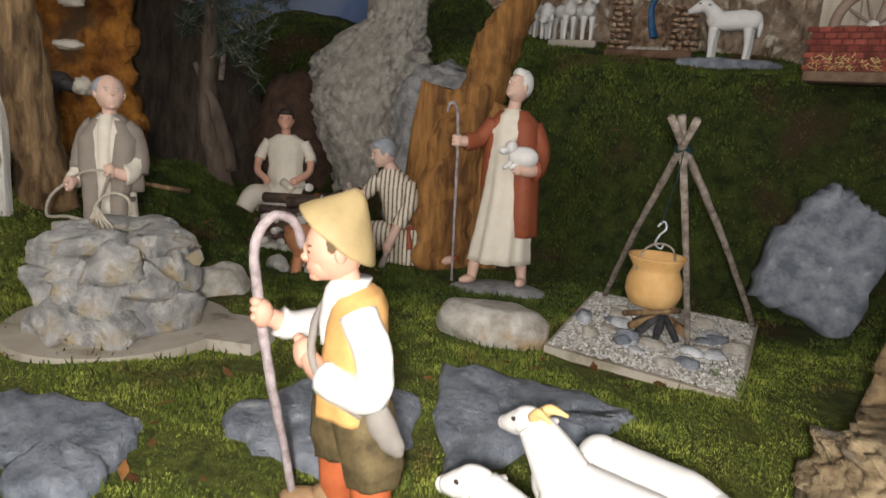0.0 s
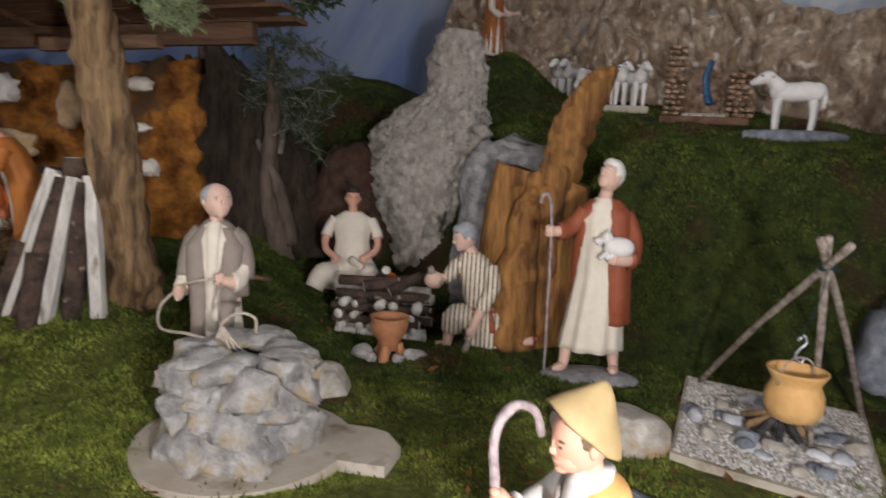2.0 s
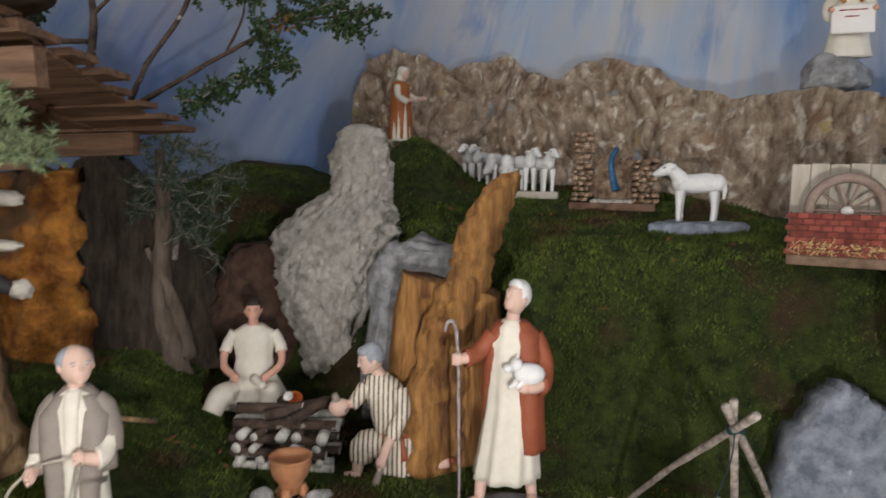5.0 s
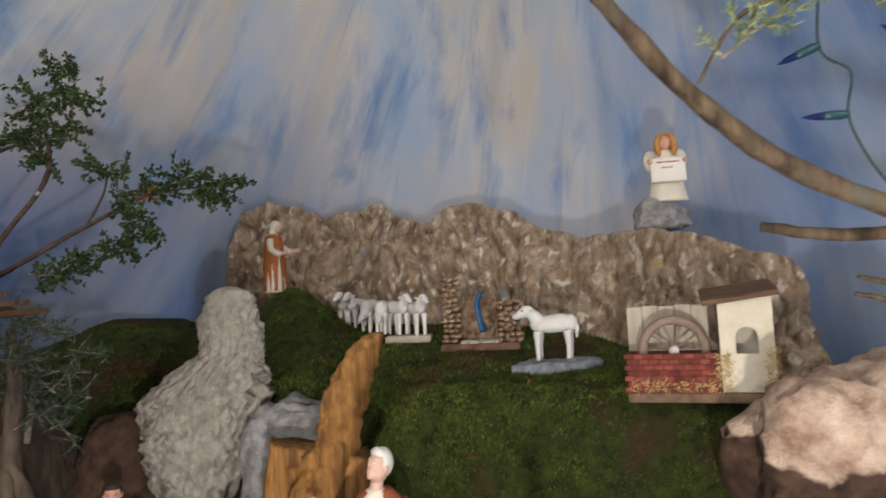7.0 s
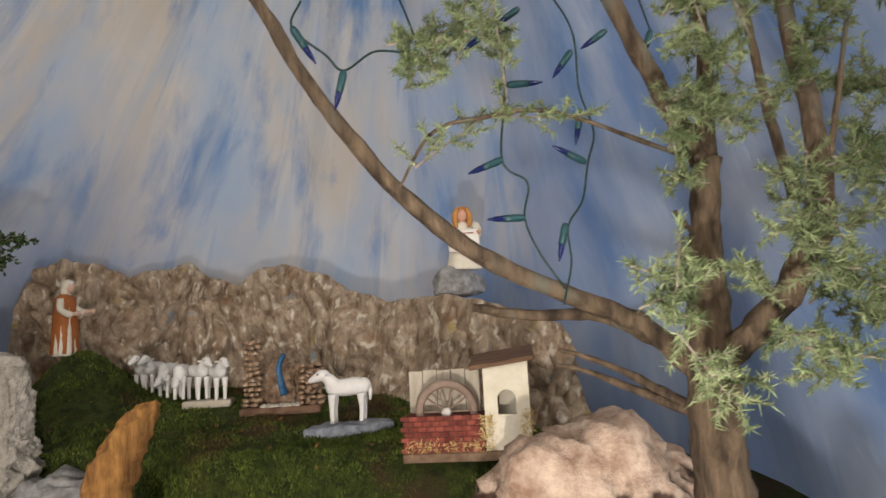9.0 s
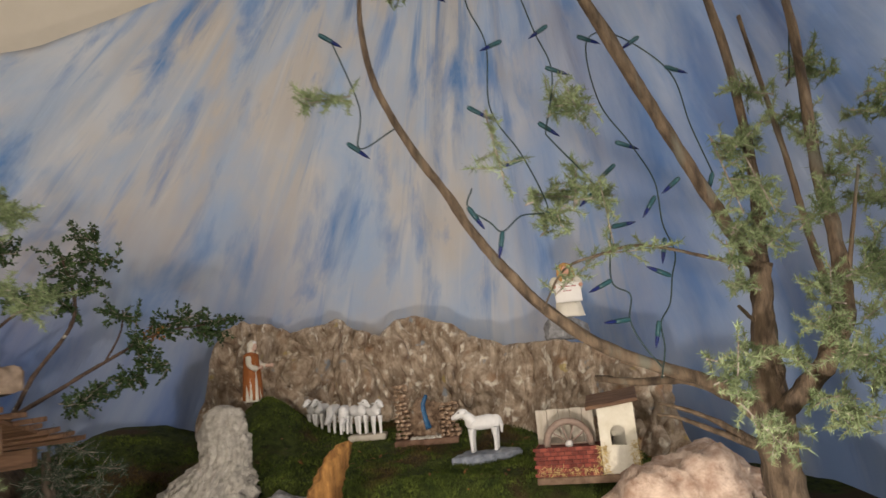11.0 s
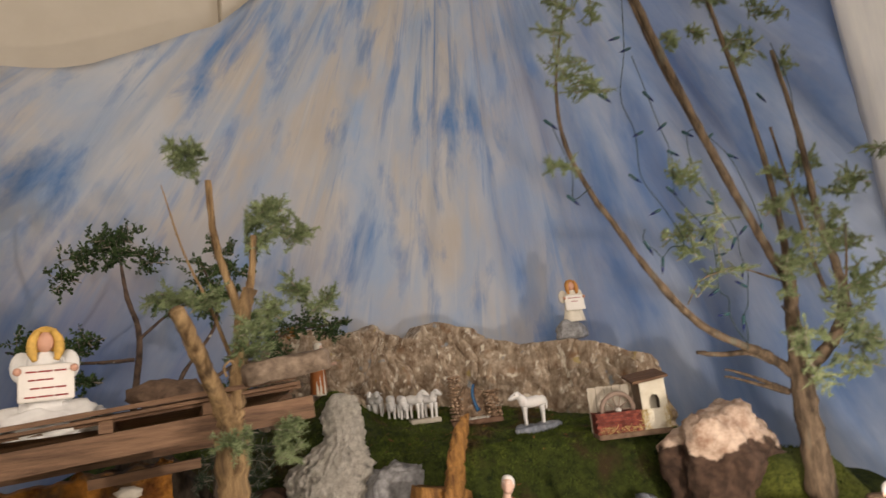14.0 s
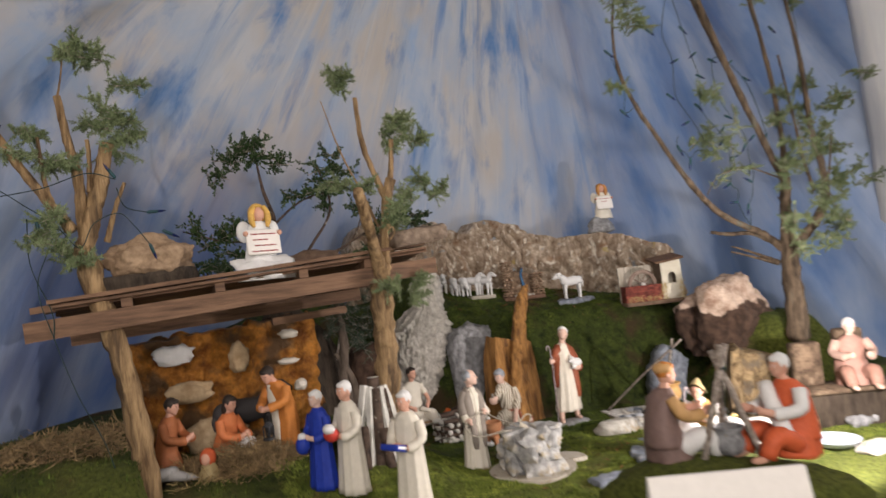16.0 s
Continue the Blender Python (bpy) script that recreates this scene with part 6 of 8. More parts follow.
def tree(name, label, limbs, sprays, bark, leafmat, seed, leaf=False, seg=12, **kw):
    """limbs: (name, points, radii); sprays: (from, to, twigs)."""
    t = thing(name, label, "tree")
    for i, (nm, pts, rad) in enumerate(limbs):
        bm = bmesh.new()
        tube(bm, pts, rad, seg if max(rad) > 0.006 else 7, n=max(10, 8 * len(pts)), rough=0.34, seed=seed + i * 2.0)
        part(nm, bm, bark[min(i, len(bark) - 1)], t)
    lv = Leaves(seed)
    bm = bmesh.new()
    for a, b, n in sprays:
        tube(bm, [a, b], [0.0009, 0.0005], 5, n=3)
        lv.spray(a, b, twigs=n, bm=bm, leaf=leaf, **kw)
    tagged(part("twig_growth", bm, TWIG, t, "thin brown twigs"), kind="stuff")
    lv.made("crown", leafmat, t, "sparse juniper sprays" if not leaf else "small dark leaves")
    return t


def tufts(pts, n, size, seed, up=0.4):
    """Short sprays round given spots."""
    r = random.Random(seed)
    out = []
    for p in pts:
        for _ in range(2):
            d = Vector((r.uniform(-1, 1), r.uniform(-0.6, 0.6), r.uniform(-0.6, 1) * up + 0.1)).normalized() * size * r.uniform(0.7, 1.3)
            out.append((tuple(Vector(p) - d * 0.5), tuple(Vector(p) + d * 0.5), n))
    return out


RIGHT_TWIGS = [(0.226, 0.58, 0.922), (0.238, 0.58, 0.847), (0.250, 0.58, 0.97), (0.202, 0.58, 0.70), (0.278, 0.58, 0.841), (0.472, 0.58, 0.939), (0.54, 0.58, 0.96), (0.604, 0.58, 1.043), (0.716, 0.58, 1.047), (0.668, 0.58, 0.949), (0.62, 0.57, 0.95), (0.456, 0.60, 0.695), (0.428, 0.60, 0.595), (0.46, 0.60, 0.605), (0.646, 0.58, 0.637), (0.66, 0.56, 0.69), (0.745, 0.56, 0.711), (0.70, 0.56, 0.66), (0.857, 0.55, 0.68), (0.80, 0.55, 0.66), (0.92, 0.53, 0.74), (0.815, 0.56, 0.572), (0.93, 0.56, 0.49), (0.86, 0.55, 0.51), (0.77, 0.54, 0.56)]
NEAR_TWIGS = [(0.595, 0.53, 0.533), (0.582, 0.53, 0.503), (0.61, 0.54, 0.575), (0.600, 0.545, 0.478), (0.578, 0.52, 0.410), (0.551, 0.51, 0.394), (0.654, 0.50, 0.454), (0.690, 0.49, 0.481), (0.697, 0.49, 0.443), (0.673, 0.50, 0.553), (0.670, 0.50, 0.397), (0.688, 0.49, 0.378), (0.642, 0.50, 0.367), (0.659, 0.50, 0.342), (0.600, 0.52, 0.341), (0.619, 0.51, 0.402)]
FULL_TWIGS = [(0.741, 0.57, 1.023), (0.733, 0.56, 0.911), (0.63, 0.57, 0.917), (0.326, 0.6, 0.984), (0.294, 0.6, 0.837), (0.717, 0.55, 0.717), (0.697, 0.54, 0.63), (0.638, 0.56, 0.635), (0.463, 0.58, 0.688), (0.419, 0.57, 0.561), (0.471, 0.57, 0.583), (0.257, 0.6, 0.884), (0.801, 0.53, 0.681), (0.581, 0.58, 1.03)]
SIDE_TWIGS = [(0.628, 0.53, 0.564), (0.609, 0.53, 0.529), (0.631, 0.53, 0.521), (0.684, 0.49, 0.478), (0.706, 0.49, 0.47), (0.712, 0.5, 0.501), (0.66, 0.5, 0.472), (0.64, 0.49, 0.432), (0.706, 0.52, 0.581), (0.731, 0.52, 0.606), (0.662, 0.47, 0.397), (0.642, 0.47, 0.405), (0.677, 0.47, 0.386), (0.624, 0.46, 0.356), (0.669, 0.52, 0.54), (0.643, 0.48, 0.431)]
tree("juniper_tree", "tall juniper branch with bare limbs and needle sprays", [
    ("trunk", [(0.640, 0.590, 0.14), (0.632, 0.580, 0.255), (0.630, 0.575, 0.344), (0.634, 0.572, 0.439), (0.642, 0.572, 0.502)], [0.0228, 0.0205, 0.0175, 0.0118, 0.0106]),
    ("limb", [(0.632, 0.580, 0.335), (0.592, 0.598, 0.377), (0.540, 0.600, 0.400), (0.466, 0.600, 0.432), (0.406, 0.598, 0.479), (0.348, 0.602, 0.552), (0.318, 0.612, 0.610), (0.281, 0.620, 0.674), (0.250, 0.625, 0.758), (0.248, 0.620, 0.86), (0.290, 0.615, 1.02)], [0.0099, 0.0080, 0.0070, 0.0065, 0.0059, 0.0052, 0.0046, 0.0042, 0.0038, 0.0023, 0.0015]),
    ("limb", [(0.640, 0.572, 0.495), (0.605, 0.572, 0.560), (0.560, 0.578, 0.660), (0.500, 0.580, 0.790), (0.440, 0.580, 0.930), (0.390, 0.580, 1.06)], [0.0076, 0.0072, 0.0067, 0.0065, 0.0061, 0.0053]),
    ("limb", [(0.560, 0.580, 0.660), (0.525, 0.590, 0.76), (0.455, 0.592, 0.90), (0.40, 0.585, 1.02)], [0.0061, 0.0057, 0.0053, 0.0046]),
    ("limb", [(0.642, 0.572, 0.500), (0.655, 0.575, 0.600), (0.648, 0.580, 0.770), (0.605, 0.580, 0.960), (0.58, 0.58, 1.06)], [0.0084, 0.0057, 0.0049, 0.0042, 0.0034]),
    ("limb", [(0.625, 0.565, 0.345), (0.655, 0.530, 0.390), (0.672, 0.505, 0.442), (0.683, 0.510, 0.520), (0.695, 0.530, 0.600), (0.712, 0.545, 0.770), (0.690, 0.548, 0.926)], [0.0106, 0.0095, 0.0097, 0.0067, 0.0062, 0.0049, 0.0038]),
    ("limb", [(0.690, 0.540, 0.465), (0.692, 0.558, 0.55), (0.686, 0.560, 0.62), (0.66, 0.56, 0.78)], [0.0042, 0.0038, 0.0034, 0.0023]),
    ("limb", [(0.675, 0.505, 0.445), (0.690, 0.498, 0.511), (0.716, 0.50, 0.585)], [0.0023, 0.0021, 0.0015]),
    ("limb", [(0.401, 0.575, 0.476), (0.421, 0.562, 0.509), (0.456, 0.560, 0.521), (0.510, 0.560, 0.528), (0.601, 0.565, 0.506), (0.638, 0.570, 0.500)], [0.0009, 0.0012, 0.0015, 0.0017, 0.0018, 0.0023]),
    ("stub", [(0.606, 0.568, 0.460), (0.622, 0.570, 0.444), (0.634, 0.572, 0.436)], [0.0019, 0.0023, 0.0030]),
    ("stub", [(0.470, 0.640, 0.399), (0.512, 0.630, 0.391), (0.567, 0.615, 0.387), (0.612, 0.595, 0.362)], [0.0034, 0.0042, 0.0046, 0.0068]),
    ("stub", [(0.549, 0.660, 0.363), (0.571, 0.655, 0.356), (0.600, 0.640, 0.341), (0.625, 0.60, 0.315)], [0.0015, 0.0023, 0.0030, 0.0053]),
    ("stub", [(0.546, 0.660, 0.351), (0.574, 0.655, 0.343), (0.625, 0.60, 0.312)], [0.0015, 0.0023, 0.0046]),
], tufts(RIGHT_TWIGS, 12, 0.060, 1) + tufts(NEAR_TWIGS, 7, 0.034, 2) + tufts(FULL_TWIGS, 11, 0.055, 3) + tufts(SIDE_TWIGS, 8, 0.036, 4) + [((0.548, 0.49, 0.425), (0.538, 0.49, 0.375), 16), ((0.540, 0.49, 0.372), (0.585, 0.50, 0.325), 16), ((0.520, 0.50, 0.412), (0.545, 0.50, 0.405), 5), ((0.408, 0.56, 0.485), (0.456, 0.56, 0.521), 9), ((0.456, 0.56, 0.522), (0.530, 0.56, 0.525), 12), ((0.470, 0.56, 0.60), (0.476, 0.56, 0.53), 8), ((0.32, 0.42, 0.62), (0.33, 0.42, 0.56), 9), ((0.52, 0.44, 0.60), (0.54, 0.44, 0.53), 14), ((0.55, 0.44, 0.58), (0.57, 0.44, 0.53), 10)], [BARK], NEEDLE, 31, per=58, length=0.0078, spread=0.021, width=0.00055)

tree("bare_tree", "pruned bare trunk with cut branches and juniper tufts", [
    ("trunk", [(-0.262, 0.795, 0.05), (-0.268, 0.785, 0.13), (-0.270, 0.768, 0.228), (-0.271, 0.758, 0.30), (-0.273, 0.745, 0.37), (-0.274, 0.735, 0.405)], [0.0288, 0.0232, 0.0220, 0.0208, 0.0208, 0.0192]),
    ("limb", [(-0.274, 0.738, 0.385), (-0.295, 0.700, 0.430), (-0.322, 0.655, 0.487), (-0.341, 0.626, 0.527)], [0.0160, 0.0108, 0.0092, 0.0084]),
    ("limb", [(-0.274, 0.738, 0.385), (-0.262, 0.728, 0.44), (-0.252, 0.726, 0.52), (-0.240, 0.726, 0.56)], [0.0160, 0.0112, 0.0100, 0.0096]),
    ("limb", [(-0.252, 0.727, 0.52), (-0.268, 0.740, 0.58), (-0.280, 0.750, 0.64), (-0.284, 0.752, 0.722)], [0.0072, 0.0052, 0.0048, 0.0044]),
    ("limb", [(-0.245, 0.726, 0.535), (-0.236, 0.726, 0.585), (-0.230, 0.726, 0.635)], [0.0064, 0.0048, 0.0044]),
    ("limb", [(-0.262, 0.735, 0.45), (-0.29, 0.75, 0.54), (-0.32, 0.76, 0.62), (-0.345, 0.77, 0.72)], [0.0032, 0.0024, 0.0016, 0.0008]),
    ("ring_hook", [(-0.283, 0.655, 0.44), (-0.276, 0.645, 0.452), (-0.281, 0.640, 0.462), (-0.289, 0.645, 0.455), (-0.286, 0.652, 0.444)], [0.0014, 0.0014]),
], tufts([(-0.310, 0.75, 0.766), (-0.315, 0.75, 0.745), (-0.225, 0.74, 0.66), (-0.195, 0.74, 0.655), (-0.205, 0.73, 0.675), (-0.165, 0.75, 0.64), (-0.225, 0.74, 0.63), (-0.136, 0.75, 0.535), (-0.17, 0.74, 0.555), (-0.215, 0.72, 0.525), (-0.24, 0.71, 0.50), (-0.335, 0.74, 0.555), (-0.30, 0.72, 0.545), (-0.25, 0.72, 0.475), (-0.27, 0.70, 0.36), (-0.205, 0.73, 0.365), (-0.20, 0.76, 0.33)], 17, 0.046, 3), [BARE, BARE], NEEDLE, 57, per=62, length=0.0085, spread=0.022, width=0.00065)

tree("bare_tree", "pruned bare trunk beside the stable with cut branch stubs", [
    ("trunk", [(-0.690, 0.765, 0.05), (-0.700, 0.755, 0.18), (-0.716, 0.748, 0.30), (-0.740, 0.745, 0.40), (-0.755, 0.742, 0.475)], [0.0198, 0.0173, 0.0160, 0.0160, 0.0179]),
    ("limb", [(-0.752, 0.742, 0.47), (-0.735, 0.745, 0.53), (-0.722, 0.748, 0.58), (-0.708, 0.75, 0.638)], [0.0141, 0.0128, 0.0122, 0.0106]),
    ("limb", [(-0.750, 0.745, 0.50), (-0.752, 0.75, 0.58), (-0.762, 0.75, 0.64), (-0.772, 0.75, 0.715)], [0.0096, 0.0077, 0.0067, 0.0051]),
    ("limb", [(-0.765, 0.742, 0.50), (-0.800, 0.745, 0.555), (-0.835, 0.748, 0.615), (-0.870, 0.75, 0.68)], [0.0090, 0.0070, 0.0064, 0.0058]),
    ("limb", [(-0.785, 0.744, 0.53), (-0.798, 0.75, 0.58), (-0.803, 0.75, 0.65)], [0.0038, 0.0035, 0.0026]),
    ("limb", [(-0.720, 0.745, 0.48), (-0.705, 0.74, 0.53), (-0.688, 0.735, 0.572)], [0.0051, 0.0035, 0.0029]),
    ("limb", [(-0.738, 0.745, 0.56), (-0.735, 0.75, 0.62), (-0.736, 0.75, 0.645)], [0.0045, 0.0035, 0.0032]),
    ("limb", [(-0.772, 0.75, 0.71), (-0.764, 0.75, 0.75), (-0.757, 0.75, 0.79), (-0.735, 0.75, 0.795)], [0.0019, 0.0013, 0.0010, 0.0006]),
], tufts([(-0.757, 0.75, 0.787), (-0.738, 0.75, 0.792), (-0.722, 0.75, 0.777), (-0.704, 0.75, 0.69), (-0.720, 0.75, 0.665), (-0.685, 0.75, 0.675), (-0.673, 0.75, 0.735), (-0.70, 0.75, 0.63), (-0.67, 0.75, 0.65), (-0.813, 0.75, 0.655), (-0.825, 0.75, 0.625), (-0.786, 0.75, 0.605), (-0.77, 0.73, 0.605), (-0.79, 0.72, 0.52), (-0.81, 0.72, 0.49), (-0.76, 0.71, 0.45), (-0.78, 0.71, 0.47)], 17, 0.050, 5), [BARE, BARE], NEEDLE, 73, per=62, length=0.0082, spread=0.022, width=0.00065)

tree("leafy_shrub", "dark-leaved shrub with thin crooked stems behind the stable", [
    ("stem", [(-0.395, 1.15, 0.25), (-0.39, 1.15, 0.40), (-0.375, 1.15, 0.537), (-0.394, 1.15, 0.618), (-0.405, 1.15, 0.70)], [0.007, 0.006, 0.005, 0.004, 0.002]),
    ("limb", [(-0.380, 1.15, 0.36), (-0.333, 1.15, 0.407), (-0.30, 1.15, 0.47), (-0.245, 1.15, 0.545), (-0.238, 1.15, 0.60), (-0.262, 1.15, 0.68)], [0.005, 0.0045, 0.0038, 0.0032, 0.003, 0.0015]),
    ("limb", [(-0.333, 1.15, 0.407), (-0.26, 1.15, 0.445), (-0.196, 1.15, 0.48), (-0.10, 1.15, 0.525), (0.005, 1.15, 0.535)], [0.004, 0.0035, 0.003, 0.002, 0.001]),
    ("limb", [(-0.375, 1.15, 0.537), (-0.33, 1.15, 0.575), (-0.28, 1.15, 0.60), (-0.215, 1.15, 0.612)], [0.003, 0.0025, 0.002, 0.001]),
    ("limb", [(-0.385, 1.15, 0.50), (-0.44, 1.14, 0.50), (-0.50, 1.13, 0.505), (-0.58, 1.12, 0.53)], [0.004, 0.003, 0.0025, 0.0015]),
    ("limb", [(-0.19, 1.15, 0.482), (-0.165, 1.15, 0.53), (-0.16, 1.15, 0.57)], [0.002, 0.0016, 0.001]),
], tufts([(-0.424, 1.15, 0.726), (-0.44, 1.15, 0.71), (-0.40, 1.15, 0.73), (-0.38, 1.15, 0.70), (-0.47, 1.15, 0.69), (-0.492, 1.15, 0.655), (-0.35, 1.15, 0.68), (-0.41, 1.15, 0.69), (-0.215, 1.15, 0.612), (-0.25, 1.15, 0.63), (-0.28, 1.15, 0.61), (-0.25, 1.15, 0.585), (-0.32, 1.15, 0.60), (-0.493, 1.13, 0.52), (-0.52, 1.13, 0.50), (-0.55, 1.12, 0.53), (-0.46, 1.14, 0.54), (-0.53, 1.12, 0.45), (-0.50, 1.12, 0.44), (-0.47, 1.12, 0.47), (-0.25, 1.15, 0.665), (-0.20, 1.15, 0.66), (-0.22, 1.15, 0.70), (-0.10, 1.15, 0.53), (-0.06, 1.15, 0.545), (-0.13, 1.15, 0.50), (0.0, 1.15, 0.54), (-0.02, 1.15, 0.52), (-0.16, 1.15, 0.56), (-0.20, 1.15, 0.44), (-0.15, 1.15, 0.45), (-0.11, 1.15, 0.47), (-0.23, 1.15, 0.42)], 10, 0.058, 6), [LOGBARK], LEAF, 91, leaf=True, per=20, length=0.0085, spread=0.028, width=0.0024)

r = random.Random(23)
v, f = [], []
for k in range(40):
    o = Vector((-0.110 + r.uniform(-0.020, 0.020), 1.15 + r.uniform(-0.012, 0.012), 0.526 + r.uniform(-0.011, 0.011)))
    d = Vector((r.uniform(-1, 1), r.uniform(-1, 1), r.uniform(-1, 1))).normalized() * r.uniform(0.006, 0.011)
    w = d.cross(Vector((r.uniform(-1, 1), r.uniform(-1, 1), 0.4))).normalized() * 0.003
    b = len(v)
    v.extend([tuple(o), tuple(o + d * 0.5 + w), tuple(o + d), tuple(o + d * 0.5 - w)])
    f.append((b, b + 1, b + 2, b + 3))
tagged(raw("dry_leaves", v, f, DRYLEAF), "withered russet leaves caught on a shrub twig", "leaves", kind="stuff")

tree("juniper_branch", "dull green juniper sprays hanging beside the dark root", [
    ("stem", [(-0.262, 1.14, 0.20), (-0.250, 1.13, 0.27), (-0.255, 1.125, 0.34)], [0.004, 0.003, 0.002]),
], tufts([(-0.25, 1.10, 0.33), (-0.235, 1.10, 0.31), (-0.265, 1.10, 0.30), (-0.22, 1.10, 0.28), (-0.25, 1.10, 0.27), (-0.215, 1.11, 0.25), (-0.24, 1.10, 0.36), (-0.205, 1.11, 0.225), (-0.284, 1.09, 0.355), (-0.20, 1.09, 0.345), (-0.165, 1.10, 0.315), (-0.188, 1.09, 0.294), (-0.244, 1.09, 0.311), (-0.287, 1.09, 0.27), (-0.225, 1.09, 0.239), (-0.18, 1.10, 0.262)], 12, 0.05, 8), [TWIG], mat("dull_needles", (0.028, 0.05, 0.03), (0.07, 0.10, 0.065), 30, 0.85, 0, vary=0.35), 17, per=24, length=0.009, spread=0.022, width=0.0006)


# ---------------------------------------------------------------- dark root, brown hump
def build_root():
    bm = bmesh.new()
    n, seg = 46, 54
    rings = []
    for i in range(n + 1):
        u = i / n
        hw = float(np.interp(u, [0, 0.2, 0.5, 0.75, 1], [0.150, 0.125, 0.105, 0.085, 0.030]))
        cx = float(np.interp(u, [0, 0.5, 1], [0.0, 0.01, -0.02]))
        ring = []
        for k in range(seg):
            a = 2 * math.pi * k / seg
            q = Vector((math.cos(a) * 2.4, math.sin(a) * 2.4, u * 1.3))
            r = 1 + 0.25 * noise.noise(q) + 0.22 * abs(noise.noise(Vector((math.cos(a) * 5, math.sin(a) * 5, u * 0.9)))) + 0.07 * noise.noise(q * 5)
            ring.append(bm.verts.new((cx + hw * r * math.cos(a), 0.055 * r * math.sin(a) * (1 - 0.4 * u), 0.30 * u * (1 + 0.20 * noise.noise(Vector((math.cos(a) * 1.5, math.sin(a), 3))) * (u > 0.5)))))
        rings.append(ring)
    for a, b in zip(rings, rings[1:]):
        for k in range(seg):
            bm.faces.new((a[k], a[(k + 1) % seg], b[(k + 1) % seg], b[k]))
    bm.faces.new(rings[-1])
    return bm


solid("dark_root", build_root(), DARKROOT, "dark weathered tree root standing behind the figures", "root", pose(-0.355, 1.165, 0.045))
bm = bmesh.new()
tube(bm, [(0.02, 0, -0.01), (0.0, -0.015, 0.10), (0.008, -0.02, 0.20), (0.0, -0.01, 0.30)], [0.020, 0.013, 0.011, 0.006], 12, n=24, rough=0.4)
tube(bm, [(0.03, 0, 0.02), (0.02, -0.02, 0.10), (-0.015, -0.02, 0.17)], [0.012, 0.009, 0.004], 10, n=16, rough=0.4, seed=5.0)
solid("dead_stem", bm, mat("grey_dead_wood", (0.06, 0.045, 0.035), (0.17, 0.13, 0.10), 40, 0.9, 0.8, stretch=(2, 2, 0.4)), "twisted grey-brown dead stem before the root", "root", pose(-0.262, 1.115, 0.05))
solid("brown_hump", boulder((0.085, 0.045, 0.115), 77, sub=5, rough=0.25, cuts=3, fine=0.06), mat("brown_earth", (0.045, 0.025, 0.017), (0.11, 0.065, 0.045), 50, 0.95, 0.8, dist=0.005), "rough dark reddish-brown stone beside the pumice", "rock", pose(-0.165, 1.20, 0.045))


# ---------------------------------------------------------------- stable
def plank(bm, a, b, w, h, seed=0.0, roll=0.0):
    """A sawn board from a to b, w deep and h high, with uneven edges."""
    a, b = Vector(a), Vector(b)
    d = (b - a).normalized()
    side = Vector((-d.y, d.x, 0)).normalized()
    up = d.cross(side) * -1
    if up.z < 0:
        up = -up
    q = Matrix.Rotation(radians(roll), 3, d)
    side, up = q @ side, q @ up
    n = 14
    rings = []
    for i in range(n + 1):
        p = a.lerp(b, i / n)
        e = [0.0016 * noise.noise(Vector((i * 0.7, k * 5.0, seed))) for k in range(4)]
        rings.append([bm.verts.new(p + side * (sx * w / 2 + e[k] * sx) + up * (sz * h / 2 + e[k] * 0.6)) for k, (sx, sz) in enumerate(((-1, -1), (1, -1), (1, 1), (-1, 1)))])
    for x, y in zip(rings, rings[1:]):
        for k in range(4):
            bm.faces.new((x[k], x[(k + 1) % 4], y[(k + 1) % 4], y[k]))
    bm.faces.new(rings[0][::-1])
    bm.faces.new(rings[-1])


